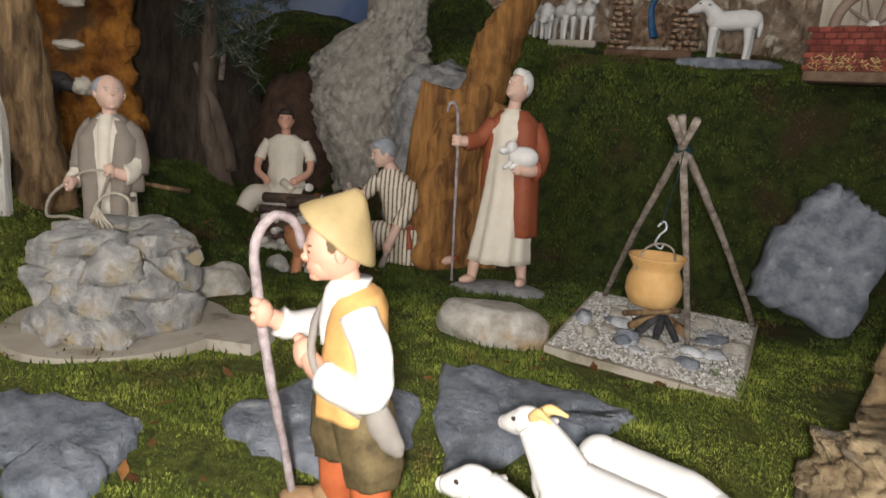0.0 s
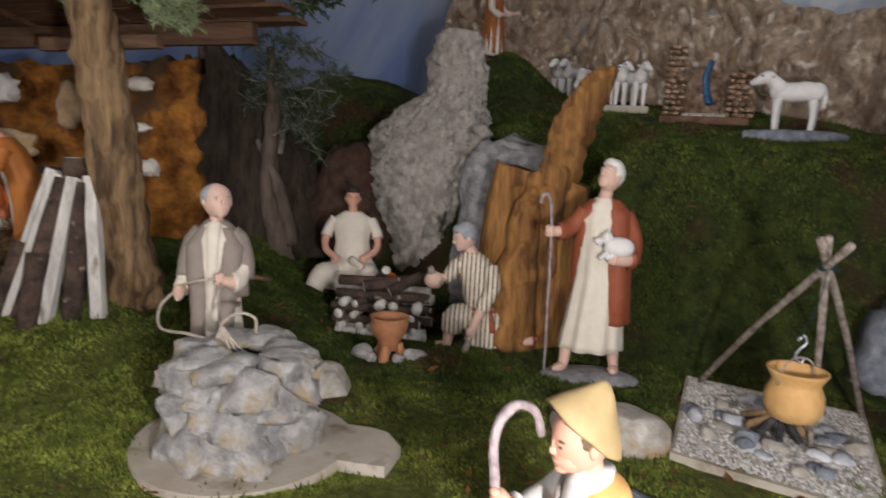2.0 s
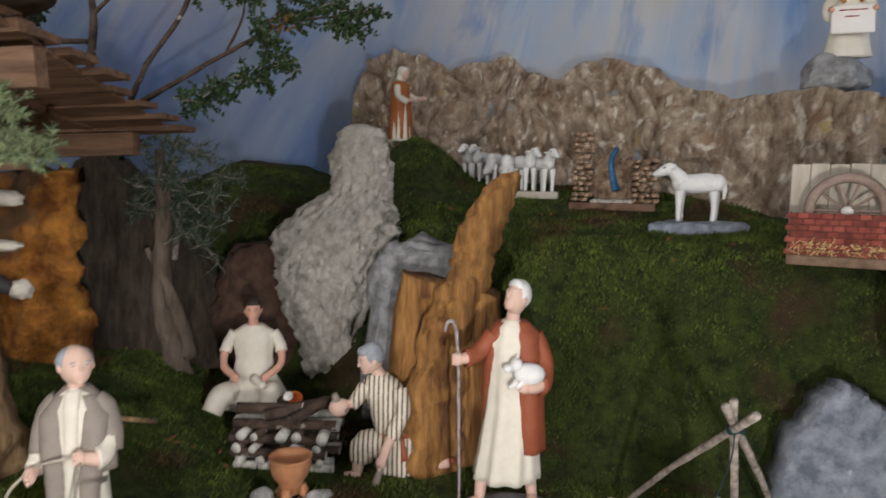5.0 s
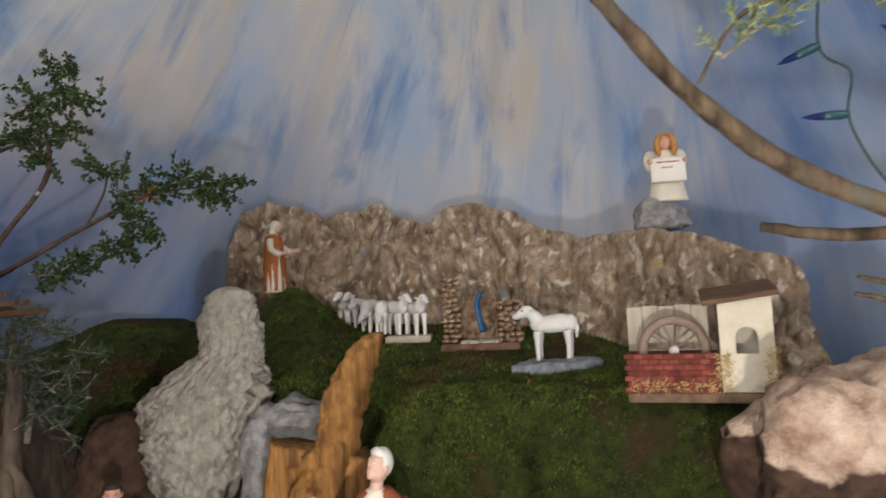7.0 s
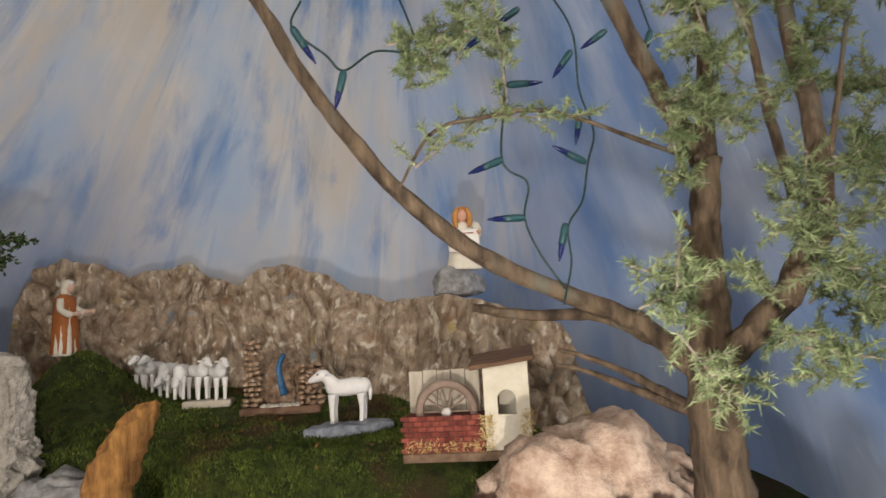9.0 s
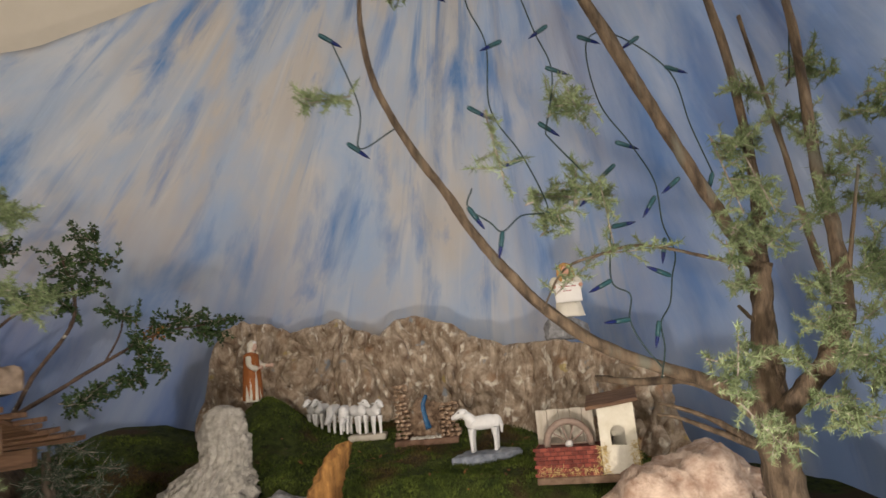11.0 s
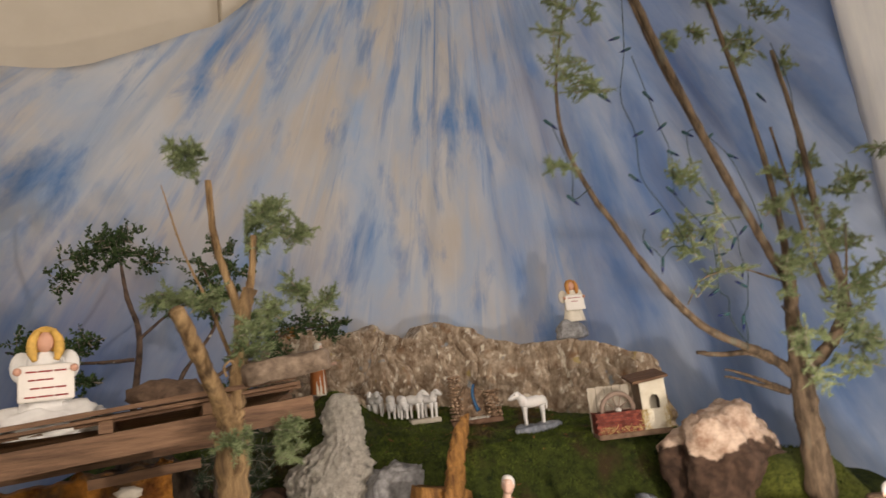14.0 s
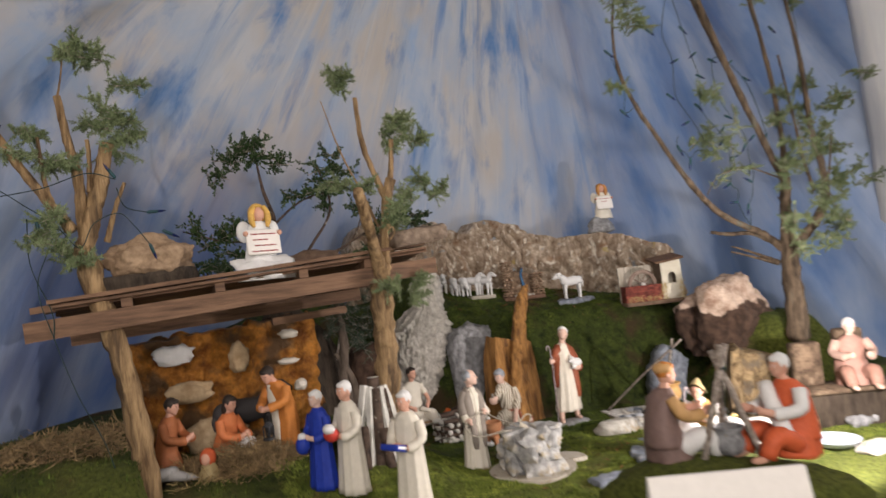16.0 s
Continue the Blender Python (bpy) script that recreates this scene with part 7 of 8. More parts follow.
def build_stable():
    t = thing("stable", "open nativity stable with orange cork wall and plank roof", "stable")
    # back wall: lumpy orange panel
    bm = bmesh.new()
    nx, nz = 120, 80
    grid = []
    for i in range(nx + 1):
        x = -0.715 + 0.38 * i / nx
        col = []
        for j in range(nz + 1):
            u = j / nz
            top = 0.315 + 0.010 * (x + 0.5) / 0.2 + 0.010 * noise.noise(Vector((x * 40, 0, 0)))
            z = 0.03 + (top - 0.03) * u
            q = Vector((x * 26, 1.0, z * 26))
            y = 1.035 - 0.020 * noise.fractal(q * 0.6, 1.0, 2.0, 4) - 0.012 * abs(noise.noise(q))
            edge = min(i, nx - i) / nx
            col.append(bm.verts.new((x + 0.006 * noise.noise(Vector((0, z * 60, 2))) * (edge < 0.1), y + (0.02 if j == nz else 0), z)))
        grid.append(col)
    for a, b in zip(grid, grid[1:]):
        for j in range(nz):
            bm.faces.new((a[j], b[j], b[j + 1], a[j + 1]))
    w = part("back_wall", bm, CORK, t, "lumpy orange and brown painted cork wall")
    th = w.modifiers.new("thickness", "SOLIDIFY")
    th.thickness, th.offset = 0.02, -1
    for nm, mt, size, at, seed, lab in (("plaster_patch", WHITEPAINT, (0.038, 0.010, 0.022), (-0.625, 1.012, 0.272), 501, "white plaster patch"), ("plaster_patch", CREAM, (0.020, 0.009, 0.010), (-0.400, 1.005, 0.285), 502, "off-white plaster patch"), ("plaster_patch", CREAM, (0.022, 0.009, 0.007), (-0.405, 1.004, 0.228), 503, "off-white plaster patch"), ("plaster_patch", SPUNGE, (0.020, 0.012, 0.032), (-0.505, 1.005, 0.250), 504, "tan rough patch"), ("plaster_patch", SPUNGE, (0.045, 0.012, 0.022), (-0.605, 1.006, 0.195), 505, "tan rough patch"), ("plaster_patch", CREAM, (0.013, 0.010, 0.012), (-0.385, 1.002, 0.175), 506, "off-white plaster patch"), ("plaster_patch", SPUNGE, (0.060, 0.012, 0.040), (-0.560, 1.004, 0.10), 507, "tan rough patch")):
        ob = part(nm, boulder(size, seed, sub=3, rough=0.4, freq=2.2, fine=0.1, flat_bottom=-0.9), mt, t, lab)
        ob.matrix_local = pose(at[0], at[1], at[2] - size[2] * 0.9)
    # roof: beams and boards
    boards = (("front_beam", (-0.838, 0.730, 0.352), (-0.163, 0.738, 0.392), 0.014, 0.030), ("back_beam", (-0.80, 1.000, 0.330), (-0.235, 1.000, 0.352), 0.016, 0.026), ("upper_beam", (-0.830, 0.745, 0.384), (-0.178, 0.745, 0.424), 0.018, 0.010))
    for k, (nm, a, b, w, h) in enumerate(boards):
        bm = bmesh.new()
        plank(bm, a, b, w, h, seed=k * 3.0)
        part(nm, bm, DARKPLANK, t, "dark brown sawn beam", smooth=False)
    rnd = random.Random(3)
    for k in range(8):
        y = 0.735 + 0.040 * k
        bm = bmesh.new()
        z0, z1 = 0.394 - 0.006 * k, 0.434 - 0.009 * k
        plank(bm, (-0.79 + rnd.uniform(-0.03, 0.03), y, z0), (-0.19 + rnd.uniform(-0.02, 0.02), y, z1), 0.0405, 0.006, seed=20.0 + k, roll=rnd.uniform(-3, 3))
        part("roof_board", bm, DARKPLANK, t, smooth=False)
    bm = bmesh.new()
    sheet = [(-0.80, 0.722, 0.385), (-0.185, 0.722, 0.424), (-0.205, 1.030, 0.366), (-0.79, 1.030, 0.338)]
    lo = [bm.verts.new(p) for p in sheet]
    hi = [bm.verts.new((x, y, z + 0.004)) for x, y, z in sheet]
    bm.faces.new(lo[::-1])
    bm.faces.new(hi)
    for k in range(4):
        bm.faces.new((lo[k], lo[(k + 1) % 4], hi[(k + 1) % 4], hi[k]))
    part("roof_sheet", bm, DARKPLANK, t, "dark brown roof underside", smooth=False)
    for x in (-0.70, -0.56, -0.42, -0.30):
        bm = bmesh.new()
        z = 0.352 + 0.040 * (x + 0.838) / 0.675 + 0.024
        plank(bm, (x, 0.728, z), (x + 0.01, 1.01, z - 0.035), 0.016, 0.016, seed=x * 10)
        part("rafter", bm, DARKPLANK, t, smooth=False)
    bm = bmesh.new()
    plank(bm, (-0.45, 0.90, 0.318), (-0.30, 0.90, 0.325), 0.014, 0.014, seed=44.0)
    part("lintel", bm, DARKPLANK, t, smooth=False)


build_stable()
solid("bark_slab", slab([(-0.255, 0.690), (-0.150, 0.700), (-0.135, 0.730), (-0.20, 0.775), (-0.265, 0.770)], 0.016, 13), mat("flaky_bark", (0.10, 0.07, 0.05), (0.28, 0.21, 0.16), 60, 0.85, 0.7), "flaky brown bark slab lying on the roof's end", "bark", pose(0.0, 0.0, 0.440, 2, -5, 0))
bm = boulder((0.062, 0.040, 0.036), 88, sub=5, rough=0.4, fine=0.12)
solid("bark_piece", bm, mat("tan_bark", (0.20, 0.13, 0.08), (0.40, 0.28, 0.18), 50, 0.85, 0.7), "tan rugged bark piece resting on the stable roof", "bark", pose(-0.660, 0.775, 0.425, 0, 0, 12))
solid("dark_bark_piece", slab([(-0.075, -0.026), (0.05, -0.03), (0.078, 0.0), (0.05, 0.03), (-0.06, 0.03)], 0.022, 15), DARKROOT, "blackish bark strip lying on the stable roof", "bark", pose(-0.665, 0.770, 0.406, 0, -4, 6))
bm = boulder((0.055, 0.035, 0.030), 89, sub=4, rough=0.4, fine=0.12)
solid("bark_piece", bm, mat("brown_bark_lump", (0.08, 0.05, 0.035), (0.20, 0.13, 0.09), 50, 0.9, 0.7), "brown rugged bark piece on the roof beside the trunk", "bark", pose(-0.335, 0.93, 0.405, 0, 0, -8))


def straw_heap(name, mt, n, cx, cy, rx, ry, h, ln, w, seed, label, z0=None):
    r = random.Random(seed)
    v, f = [], []
    for _ in range(n):
        a, q = r.uniform(0, 6.28), math.sqrt(r.random())
        x, y = cx + rx * q * math.cos(a), cy + ry * q * math.sin(a)
        z = (ground_z(x, y) if z0 is None else z0) + h * (1 - q * q) * r.random() + 0.002
        d = Vector((r.uniform(-1, 1), r.uniform(-1, 1), r.uniform(-0.35, 0.35))).normalized() * ln * r.uniform(0.4, 1.1)
        s = Vector((-d.y, d.x, 0)).normalized() * w
        b = len(v)
        o = Vector((x, y, z))
        v.extend([tuple(o - s), tuple(o + s), tuple(o + d + s), tuple(o + d - s), tuple(o + d * 0.5 + Vector((0, 0, w)))])
        f.extend([(b, b + 1, b + 4), (b + 1, b + 2, b + 4), (b + 2, b + 3, b + 4), (b + 3, b, b + 4)])
    ob = raw(name, v, f, mt)
    return tagged(ob, label, "straw", kind="stuff")


straw_heap("hay", HAY, 5200, -0.53, 0.86, 0.12, 0.10, 0.035, 0.030, 0.0006, 3, "brown hay heaped on the stable floor")
straw_heap("hay", HAY, 2200, -0.80, 0.90, 0.16, 0.12, 0.030, 0.035, 0.0007, 4, "brown hay heaped beside the stable")
straw_heap("straw", STRAW, 260, -0.56, 0.84, 0.16, 0.10, 0.030, 0.030, 0.0006, 5, "pale straw stalks strewn over the hay")
bm = bmesh.new()
tube(bm, [(-0.245, 0.86, 0.078), (-0.15, 0.87, 0.070)], [0.003, 0.0026], 7, n=8, rough=0.2)
solid("stick", bm, BARE, "pale straight stick lying on moss by the trunk", "stick")

# lantern in the bending man's hand
c = thing("lantern", "small dark metal lantern held over the hay", "lantern", pose(-0.488, 0.835, 0.108))
bm = bmesh.new()
loft(bm, [(0, 0, 0, 0.011, 0.011), (0.003, 0, 0, 0.011, 0.011)], 10)
part("base", bm, SOOT, c)
bm = bmesh.new()
loft(bm, [(0.024, 0, 0, 0.011, 0.011), (0.032, 0, 0, 0.004, 0.004)], 10)
part("cap", bm, SOOT, c)
for a in range(4):
    bm = bmesh.new()
    tube(bm, [(0.009 * math.cos(a * 1.571), 0.009 * math.sin(a * 1.571), 0.002), (0.009 * math.cos(a * 1.571), 0.009 * math.sin(a * 1.571), 0.025)], [0.0012, 0.0012], 5, n=2)
    part("bar", bm, SOOT, c)


# ---------------------------------------------------------------- angels with banners
def angel(bm, k, bars):
    SK, RO, HR, BA, IN, RK = range(6)
    loft(bm, [(0.0, 0, 0.004, 0.034 * k, 0.016 * k), (0.02 * k, 0, 0.004, 0.030 * k, 0.015 * k), (0.07 * k, 0, 0.003, 0.022 * k, 0.011 * k), (0.088 * k, 0, 0.002, 0.020 * k, 0.010 * k), (0.096 * k, 0, 0.002, 0.008 * k, 0.006 * k)], 24, folds=6, depth=0.08, mi=RO)
    for s in (-1, 1):
        ball(bm, (s * 0.026 * k, 0.010 * k, 0.078 * k), (0.014 * k, 0.005 * k, 0.020 * k), RO, 10, 8)
    ball(bm, (0, -0.001, 0.108 * k), (0.0115 * k, 0.010 * k, 0.0135 * k), SK)
    ball(bm, (0, 0.005 * k, 0.110 * k), (0.0175 * k, 0.011 * k, 0.0195 * k), HR)
    for s in (-1, 1):
        tube(bm, [(s * 0.008 * k, -0.006 * k, 0.123 * k), (s * 0.0145 * k, -0.006 * k, 0.110 * k), (s * 0.0150 * k, -0.007 * k, 0.096 * k), (s * 0.012 * k, -0.009 * k, 0.084 * k)], [0.004 * k, 0.0058 * k, 0.0062 * k, 0.003 * k], 9, mi=HR)
    m = pose(0, -0.016 * k, 0.056 * k, -8, 0, 0)
    box(bm, m @ Vector((0, 0, 0)), (0.062 * k, 0.005 * k, 0.046 * k), pose(0, 0, 0, -8, 0, 0), 0.002 * k, BA)
    for j, (w, x) in enumerate(bars):
        for q, ln in ((-0.36, 0.26), (-0.02, 0.34), (0.34, 0.30)):
            p = m @ Vector(((x + q * w) * k, -0.0034 * k, (0.014 - j * 0.0105) * k))
            box(bm, p, (w * ln * k, 0.0012 * k, 0.0017 * k), pose(0, 0, 0, -8, 0, 0), 0, IN)
    for s in (-1, 1):
        ball(bm, (s * 0.031 * k, -0.016 * k, 0.072 * k), (0.005 * k, 0.005 * k, 0.005 * k), SK, 8, 6)


bm = bmesh.new()
angel(bm, 0.95, ((0.046, 0.0), (0.028, -0.006), (0.040, 0.002), (0.048, 0.0)))
solid("angel_figurine", bm, [SKIN, WHITEPAINT, BLONDE, PAPER, INK, GREYROCK], "painted angel with blond hair holding a lettered banner", "figurine", pose(-0.484, 0.748, 0.408, 0, 0, 8), "angels")
stone("cloud_stone", WHITEPAINT, "white painted cloud-shaped stone under the angel", (0.060, 0.026, 0.026), (-0.478, 0.756, 0.397), 91, 6, rough=0.4, freq=2.4)
bm = bmesh.new()
angel(bm, 0.87, ((0.040, 0.0), (0.020, -0.002)))
solid("angel_figurine", bm, [SKIN, WHITEROBE, mat("ginger_hair", (0.40, 0.17, 0.05), (0.52, 0.25, 0.08), 60, 0.7, 0.2), PAPER, INK, GREYROCK], "painted angel with ginger hair and a banner on a rock", "figurine", pose(0.672, 1.232, 0.498, 0, 0, -14), "angels")
stone("angel_rock", GREYROCK, "pale grey rock on the cliff carrying an angel", (0.050, 0.034, 0.032), (0.664, 1.236, 0.452), 95, 0, rough=0.3, cuts=4)


# ---------------------------------------------------------------- fountain, mill house
def build_fountain():
    t = thing("fountain", "small brick fountain with blue water under the cliff", "fountain", pose(0.364, 1.275, 0.276, 0, 0, -14))
    bm = bmesh.new()
    box(bm, (0, 0, 0.006), (0.125, 0.060, 0.012), bevel=0.002)
    part("base", bm, mat("brown_base", (0.10, 0.055, 0.035), (0.22, 0.13, 0.09), 60, 0.85, 0.4), t, "brown base board")
    rnd = random.Random(6)
    for x0, w, h, y0 in ((-0.048, 0.024, 0.112, -0.006), (0.044, 0.030, 0.072, -0.006)):
        z = 0.013
        while z < h:
            x = x0 - w / 2
            while x < x0 + w / 2 - 0.002:
                bw = rnd.uniform(0.006, 0.011)
                bm = boulder((bw * 0.62, 0.016, 0.0034), rnd.randint(0, 999), sub=2, rough=0.4, fine=0.1, cuts=3, flat_bottom=-0.9, boxy=0.55)
                ob = part("brick", bm, BRICKMIX, t, smooth=False)
                ob.matrix_local = pose(x + bw / 2 + rnd.uniform(-0.001, 0.001), y0 + rnd.uniform(-0.005, 0.003), z, rnd.uniform(-8, 8), rnd.uniform(-9, 9), rnd.uniform(-14, 14))
                x += bw + 0.0008
            z += 0.0082
    ob = part("rock_back", boulder((0.036, 0.018, 0.046), 120, sub=5, rough=0.4, cuts=3, fine=0.2, ridges=0.2), BRICKMIX, t, "brown-grey rock niche")
    ob.matrix_local = pose(-0.004, 0.014, 0.010)
    bm = bmesh.new()
    tube(bm, [(0.004, -0.006, 0.094), (-0.003, -0.012, 0.075), (0.0, -0.014, 0.050), (0.006, -0.018, 0.030)], [0.004, 0.0055, 0.006, 0.0075], 9, n=14, flat=0.6)
    part("water", bm, WATER, t, "glossy dark blue painted water")
    for k in range(9):
        ob = part("pebble", boulder((0.006, 0.005, 0.005), 130 + k, sub=2, cuts=3), LIMESTONE, t)
        ob.matrix_local = pose(-0.026 + 0.0065 * k, -0.020 + 0.003 * math.sin(k * 2.0), 0.010)


build_fountain()


def build_mill():
    t = thing("mill_house", "model cottage with arched window, brick trough and wheel", "model house", pose(0.570, 0.955, 0.236, 0, 0, -25))
    bm = bmesh.new()
    box(bm, (0.0, -0.002, 0.003), (0.156, 0.070, 0.010), bevel=0.001)
    part("base", bm, mat("mill_base", (0.12, 0.075, 0.05), (0.24, 0.16, 0.11), 60, 0.85, 0.3), t)
    # cottage: a box with an arched opening through the front
    x0, x1, z0, z1, yf, yb = 0.022, 0.076, 0.009, 0.108, -0.030, 0.030
    cx, w, zs, zt = 0.049, 0.011, 0.050, 0.068
    arch = [(cx - w, zs)] + [(cx - w * math.cos(a), zt + w * math.sin(a)) for a in np.linspace(0, math.pi, 13)] + [(cx + w, zs)]
    bm = bmesh.new()
    outer = [(x0, z0), (x0, z1 - 0.003), (x1, z1 + 0.004), (x1, z0)]
    for y, flip in ((yf, False), (yf + 0.006, True)):
        # front wall as strips round the opening
        o = [bm.verts.new((x, y, z)) for x, z in outer]
        a = [bm.verts.new((x, y, z)) for x, z in arch]
        mid = len(a) // 2
        polys = [[o[0], a[0]] + a[1:mid + 1][0:] + [o[1]], [o[1], a[mid], o[2]], [o[2]] + a[mid:] + [o[3]], [o[3], a[-1], a[0], o[0]]]
        for p in polys:
            bm.faces.new(p if flip else p[::-1])
        if flip:
            for k in range(len(a) - 1):
                bm.faces.new((a[k], a[k + 1], keep[k + 1], keep[k]))
            bm.faces.new((a[-1], a[0], keep[0], keep[-1]))
        keep = a
    part("front_wall", bm, PLASTER, t, "cream plastered front with arched opening", smooth=False)
    for nm, c, s in (("side_wall", (x0 + 0.003, 0.003, 0.058), (0.006, 0.054, 0.098)), ("side_wall", (x1 - 0.003, 0.003, 0.060), (0.006, 0.054, 0.100)), ("rear_wall", (0.049, yb - 0.003, 0.058), (0.042, 0.006, 0.098))):
        bm = bmesh.new()
        box(bm, c, s)
        part(nm, bm, PLASTER if nm != "side_wall" else mat("brown_side", (0.16, 0.11, 0.075), (0.28, 0.21, 0.15), 50, 0.85, 0.3), t, smooth=False)
    bm = bmesh.new()
    box(bm, (0.044, 0.0, 0.1165), (0.078, 0.078, 0.006), pose(0, 0, 0, 9, -7, 0), 0.001)
    part("roof", bm, DARKPLANK, t, "brown slanting board roof", smooth=False)
    for k in range(5):
        bm = bmesh.new()
        box(bm, (-0.070 + 0.0185 * k, 0.026, 0.055), (0.0178, 0.005, 0.096 + 0.002 * (k % 2)), bevel=0.0008)
        part("board", bm, BARNWOOD, t, smooth=False)
    bm = bmesh.new()
    box(bm, (-0.028, -0.006, 0.029), (0.096, 0.052, 0.042))
    part("trough_core", bm, mat("mortar_red", (0.10, 0.03, 0.025), (0.16, 0.055, 0.045), 80, 0.9, 0.3), t, smooth=False)
    bm = bmesh.new()
    for r in range(7):
        for k in range(9):
            x = -0.0755 + 0.0108 * k + (0.0054 if r % 2 else 0)
            if x < 0.022:
                box(bm, (x, -0.0325, 0.0115 + 0.0062 * r), (0.0098, 0.002, 0.0052), bevel=0.0005)
        for k in range(5):
            box(bm, (-0.0765, -0.027 + 0.0108 * k, 0.0115 + 0.0062 * r), (0.002, 0.0098, 0.0052), bevel=0.0005)
    part("bricks", bm, BRICKRED, t, "dark red brick facing", smooth=False)
    # wheel
    w = thing("w", "", "")
    w.name = "wheel"
    w.parent = t
    for key in list(w.keys()):
        del w[key]
    w.matrix_local = pose(-0.026, -0.012, 0.054, 6, 0, 0)
    bm = bmesh.new()
    for rr, th in ((0.034, 0.0052),):
        pts = [(rr * math.cos(a), 0, rr * math.sin(a)) for a in np.linspace(0, 2 * math.pi, 37)]
        tube(bm, pts, [th, th], 8, n=72, flat=1.0)
    part("rim", bm, WHEEL, w)
    for k in range(10):
        a = 2 * math.pi * k / 10
        bm = bmesh.new()
        tube(bm, [(0.004 * math.cos(a), 0, 0.004 * math.sin(a)), (0.032 * math.cos(a), 0, 0.032 * math.sin(a))], [0.0014, 0.0014], 5, n=2)
        part("spoke", bm, WHEEL, w)
    bm = bmesh.new()
    tube(bm, [(0, -0.010, 0), (0, 0.008, 0)], [0.0055, 0.0055], 12, n=2)
    part("hub", bm, mat("pale_hub", (0.45, 0.42, 0.40), (0.6, 0.57, 0.54), 60, 0.6, 0), w)
    r = random.Random(2)
    v, f = [], []
    for k in range(420):
        sx, sz, ex, ez = ((0.024, 0.03, 0.008, 0.02), (0.072, 0.032, 0.006, 0.024), (-0.03, 0.016, 0.045, 0.006))[k % 3]
        o = Vector((sx + r.uniform(-1, 1) * ex, -0.035 + r.uniform(-0.002, 0.002), sz + r.uniform(-1, 1) * ez))
        d = Vector((r.uniform(-1, 1), r.uniform(-0.4, 0.1), r.uniform(-1, 1))).normalized() * r.uniform(0.003, 0.010)
        s = Vector((d.z, 0, -d.x)).normalized() * 0.0005
        b = len(v)
        v.extend([tuple(o - s), tuple(o + s), tuple(o + d)])
        f.append((b, b + 1, b + 2))
    tagged(raw("straw_trim", v, f, STRAW, t, "glued golden straw bits"), kind="stuff")


build_mill()


# ---------------------------------------------------------------- string of small lights, unlit
def light_meshes():
    a = bmesh.new()
    tube(a, [(0, 0, 0), (0, 0, -0.004), (0, 0, -0.016)], [0.0018, 0.0028, 0.0025], 9, n=4)
    b = bmesh.new()
    tube(b, [(0, 0, -0.015), (0, 0, -0.021), (0, 0, -0.028)], [0.0022, 0.0021, 0.0004], 8, n=5)
    return mesh_of(a, SOCKET), mesh_of(b, BULB)


SOCKET_MESH, BULB_MESH = light_meshes()


def string_lights(label, cables, lights):
    t = thing("string_lights", label, "fairy lights")
    for pts in cables:
        bm = bmesh.new()
        tube(bm, pts, [0.0008, 0.0008], 6, n=7 * len(pts))
        part("cable", bm, CABLE, t)
    for a, b in lights:
        a, d = Vector(a), Vector(b) - Vector(a)
        so = new("socket", SOCKET_MESH)
        so.parent = t
        so.matrix_local = Matrix.Translation(a) @ d.to_track_quat("-Z", "Y").to_matrix().to_4x4()
        bu = new("bulb", BULB_MESH)
        bu.parent = so


Y = 0.575
near = [((0.334, Y, 0.581), (0.344, Y, 0.565)), ((0.367, Y, 0.554), (0.361, Y, 0.529)), ((0.415, Y, 0.572), (0.437, Y, 0.556)), ((0.483, Y, 0.552), (0.517, Y, 0.557)), ((0.536, Y, 0.582), (0.517, Y, 0.557)), ((0.540, Y, 0.537), (0.536, Y, 0.521)), ((0.475, Y, 0.497), (0.449, Y, 0.486)), ((0.540, Y, 0.497), (0.516, Y, 0.508)), ((0.489, Y, 0.456), (0.469, Y, 0.455)), ((0.520, Y, 0.452), (0.514, Y, 0.430)), ((0.567, Y, 0.601), (0.545, Y, 0.585)), ((0.607, Y, 0.605), (0.590, Y, 0.565)), ((0.473, Y, 0.593), (0.462, Y, 0.584))]
high = []
r = random.Random(12)
for x, z in ((0.388, 0.919), (0.368, 0.937), (0.423, 0.840), (0.384, 0.767), (0.439, 0.785), (0.362, 0.691), (0.232, 0.655), (0.393, 0.632), (0.455, 0.735), (0.497, 0.772), (0.547, 0.771), (0.598, 0.734), (0.439, 0.671), (0.525, 0.646), (0.496, 0.620), (0.210, 0.776), (0.326, 0.828), (0.71, 0.86)):
    s = r.choice((-1, 1))
    high.append(((x + s * 0.012, 0.60, z + 0.006), (x - s * 0.02, 0.60, z - r.uniform(0.004, 0.02))))
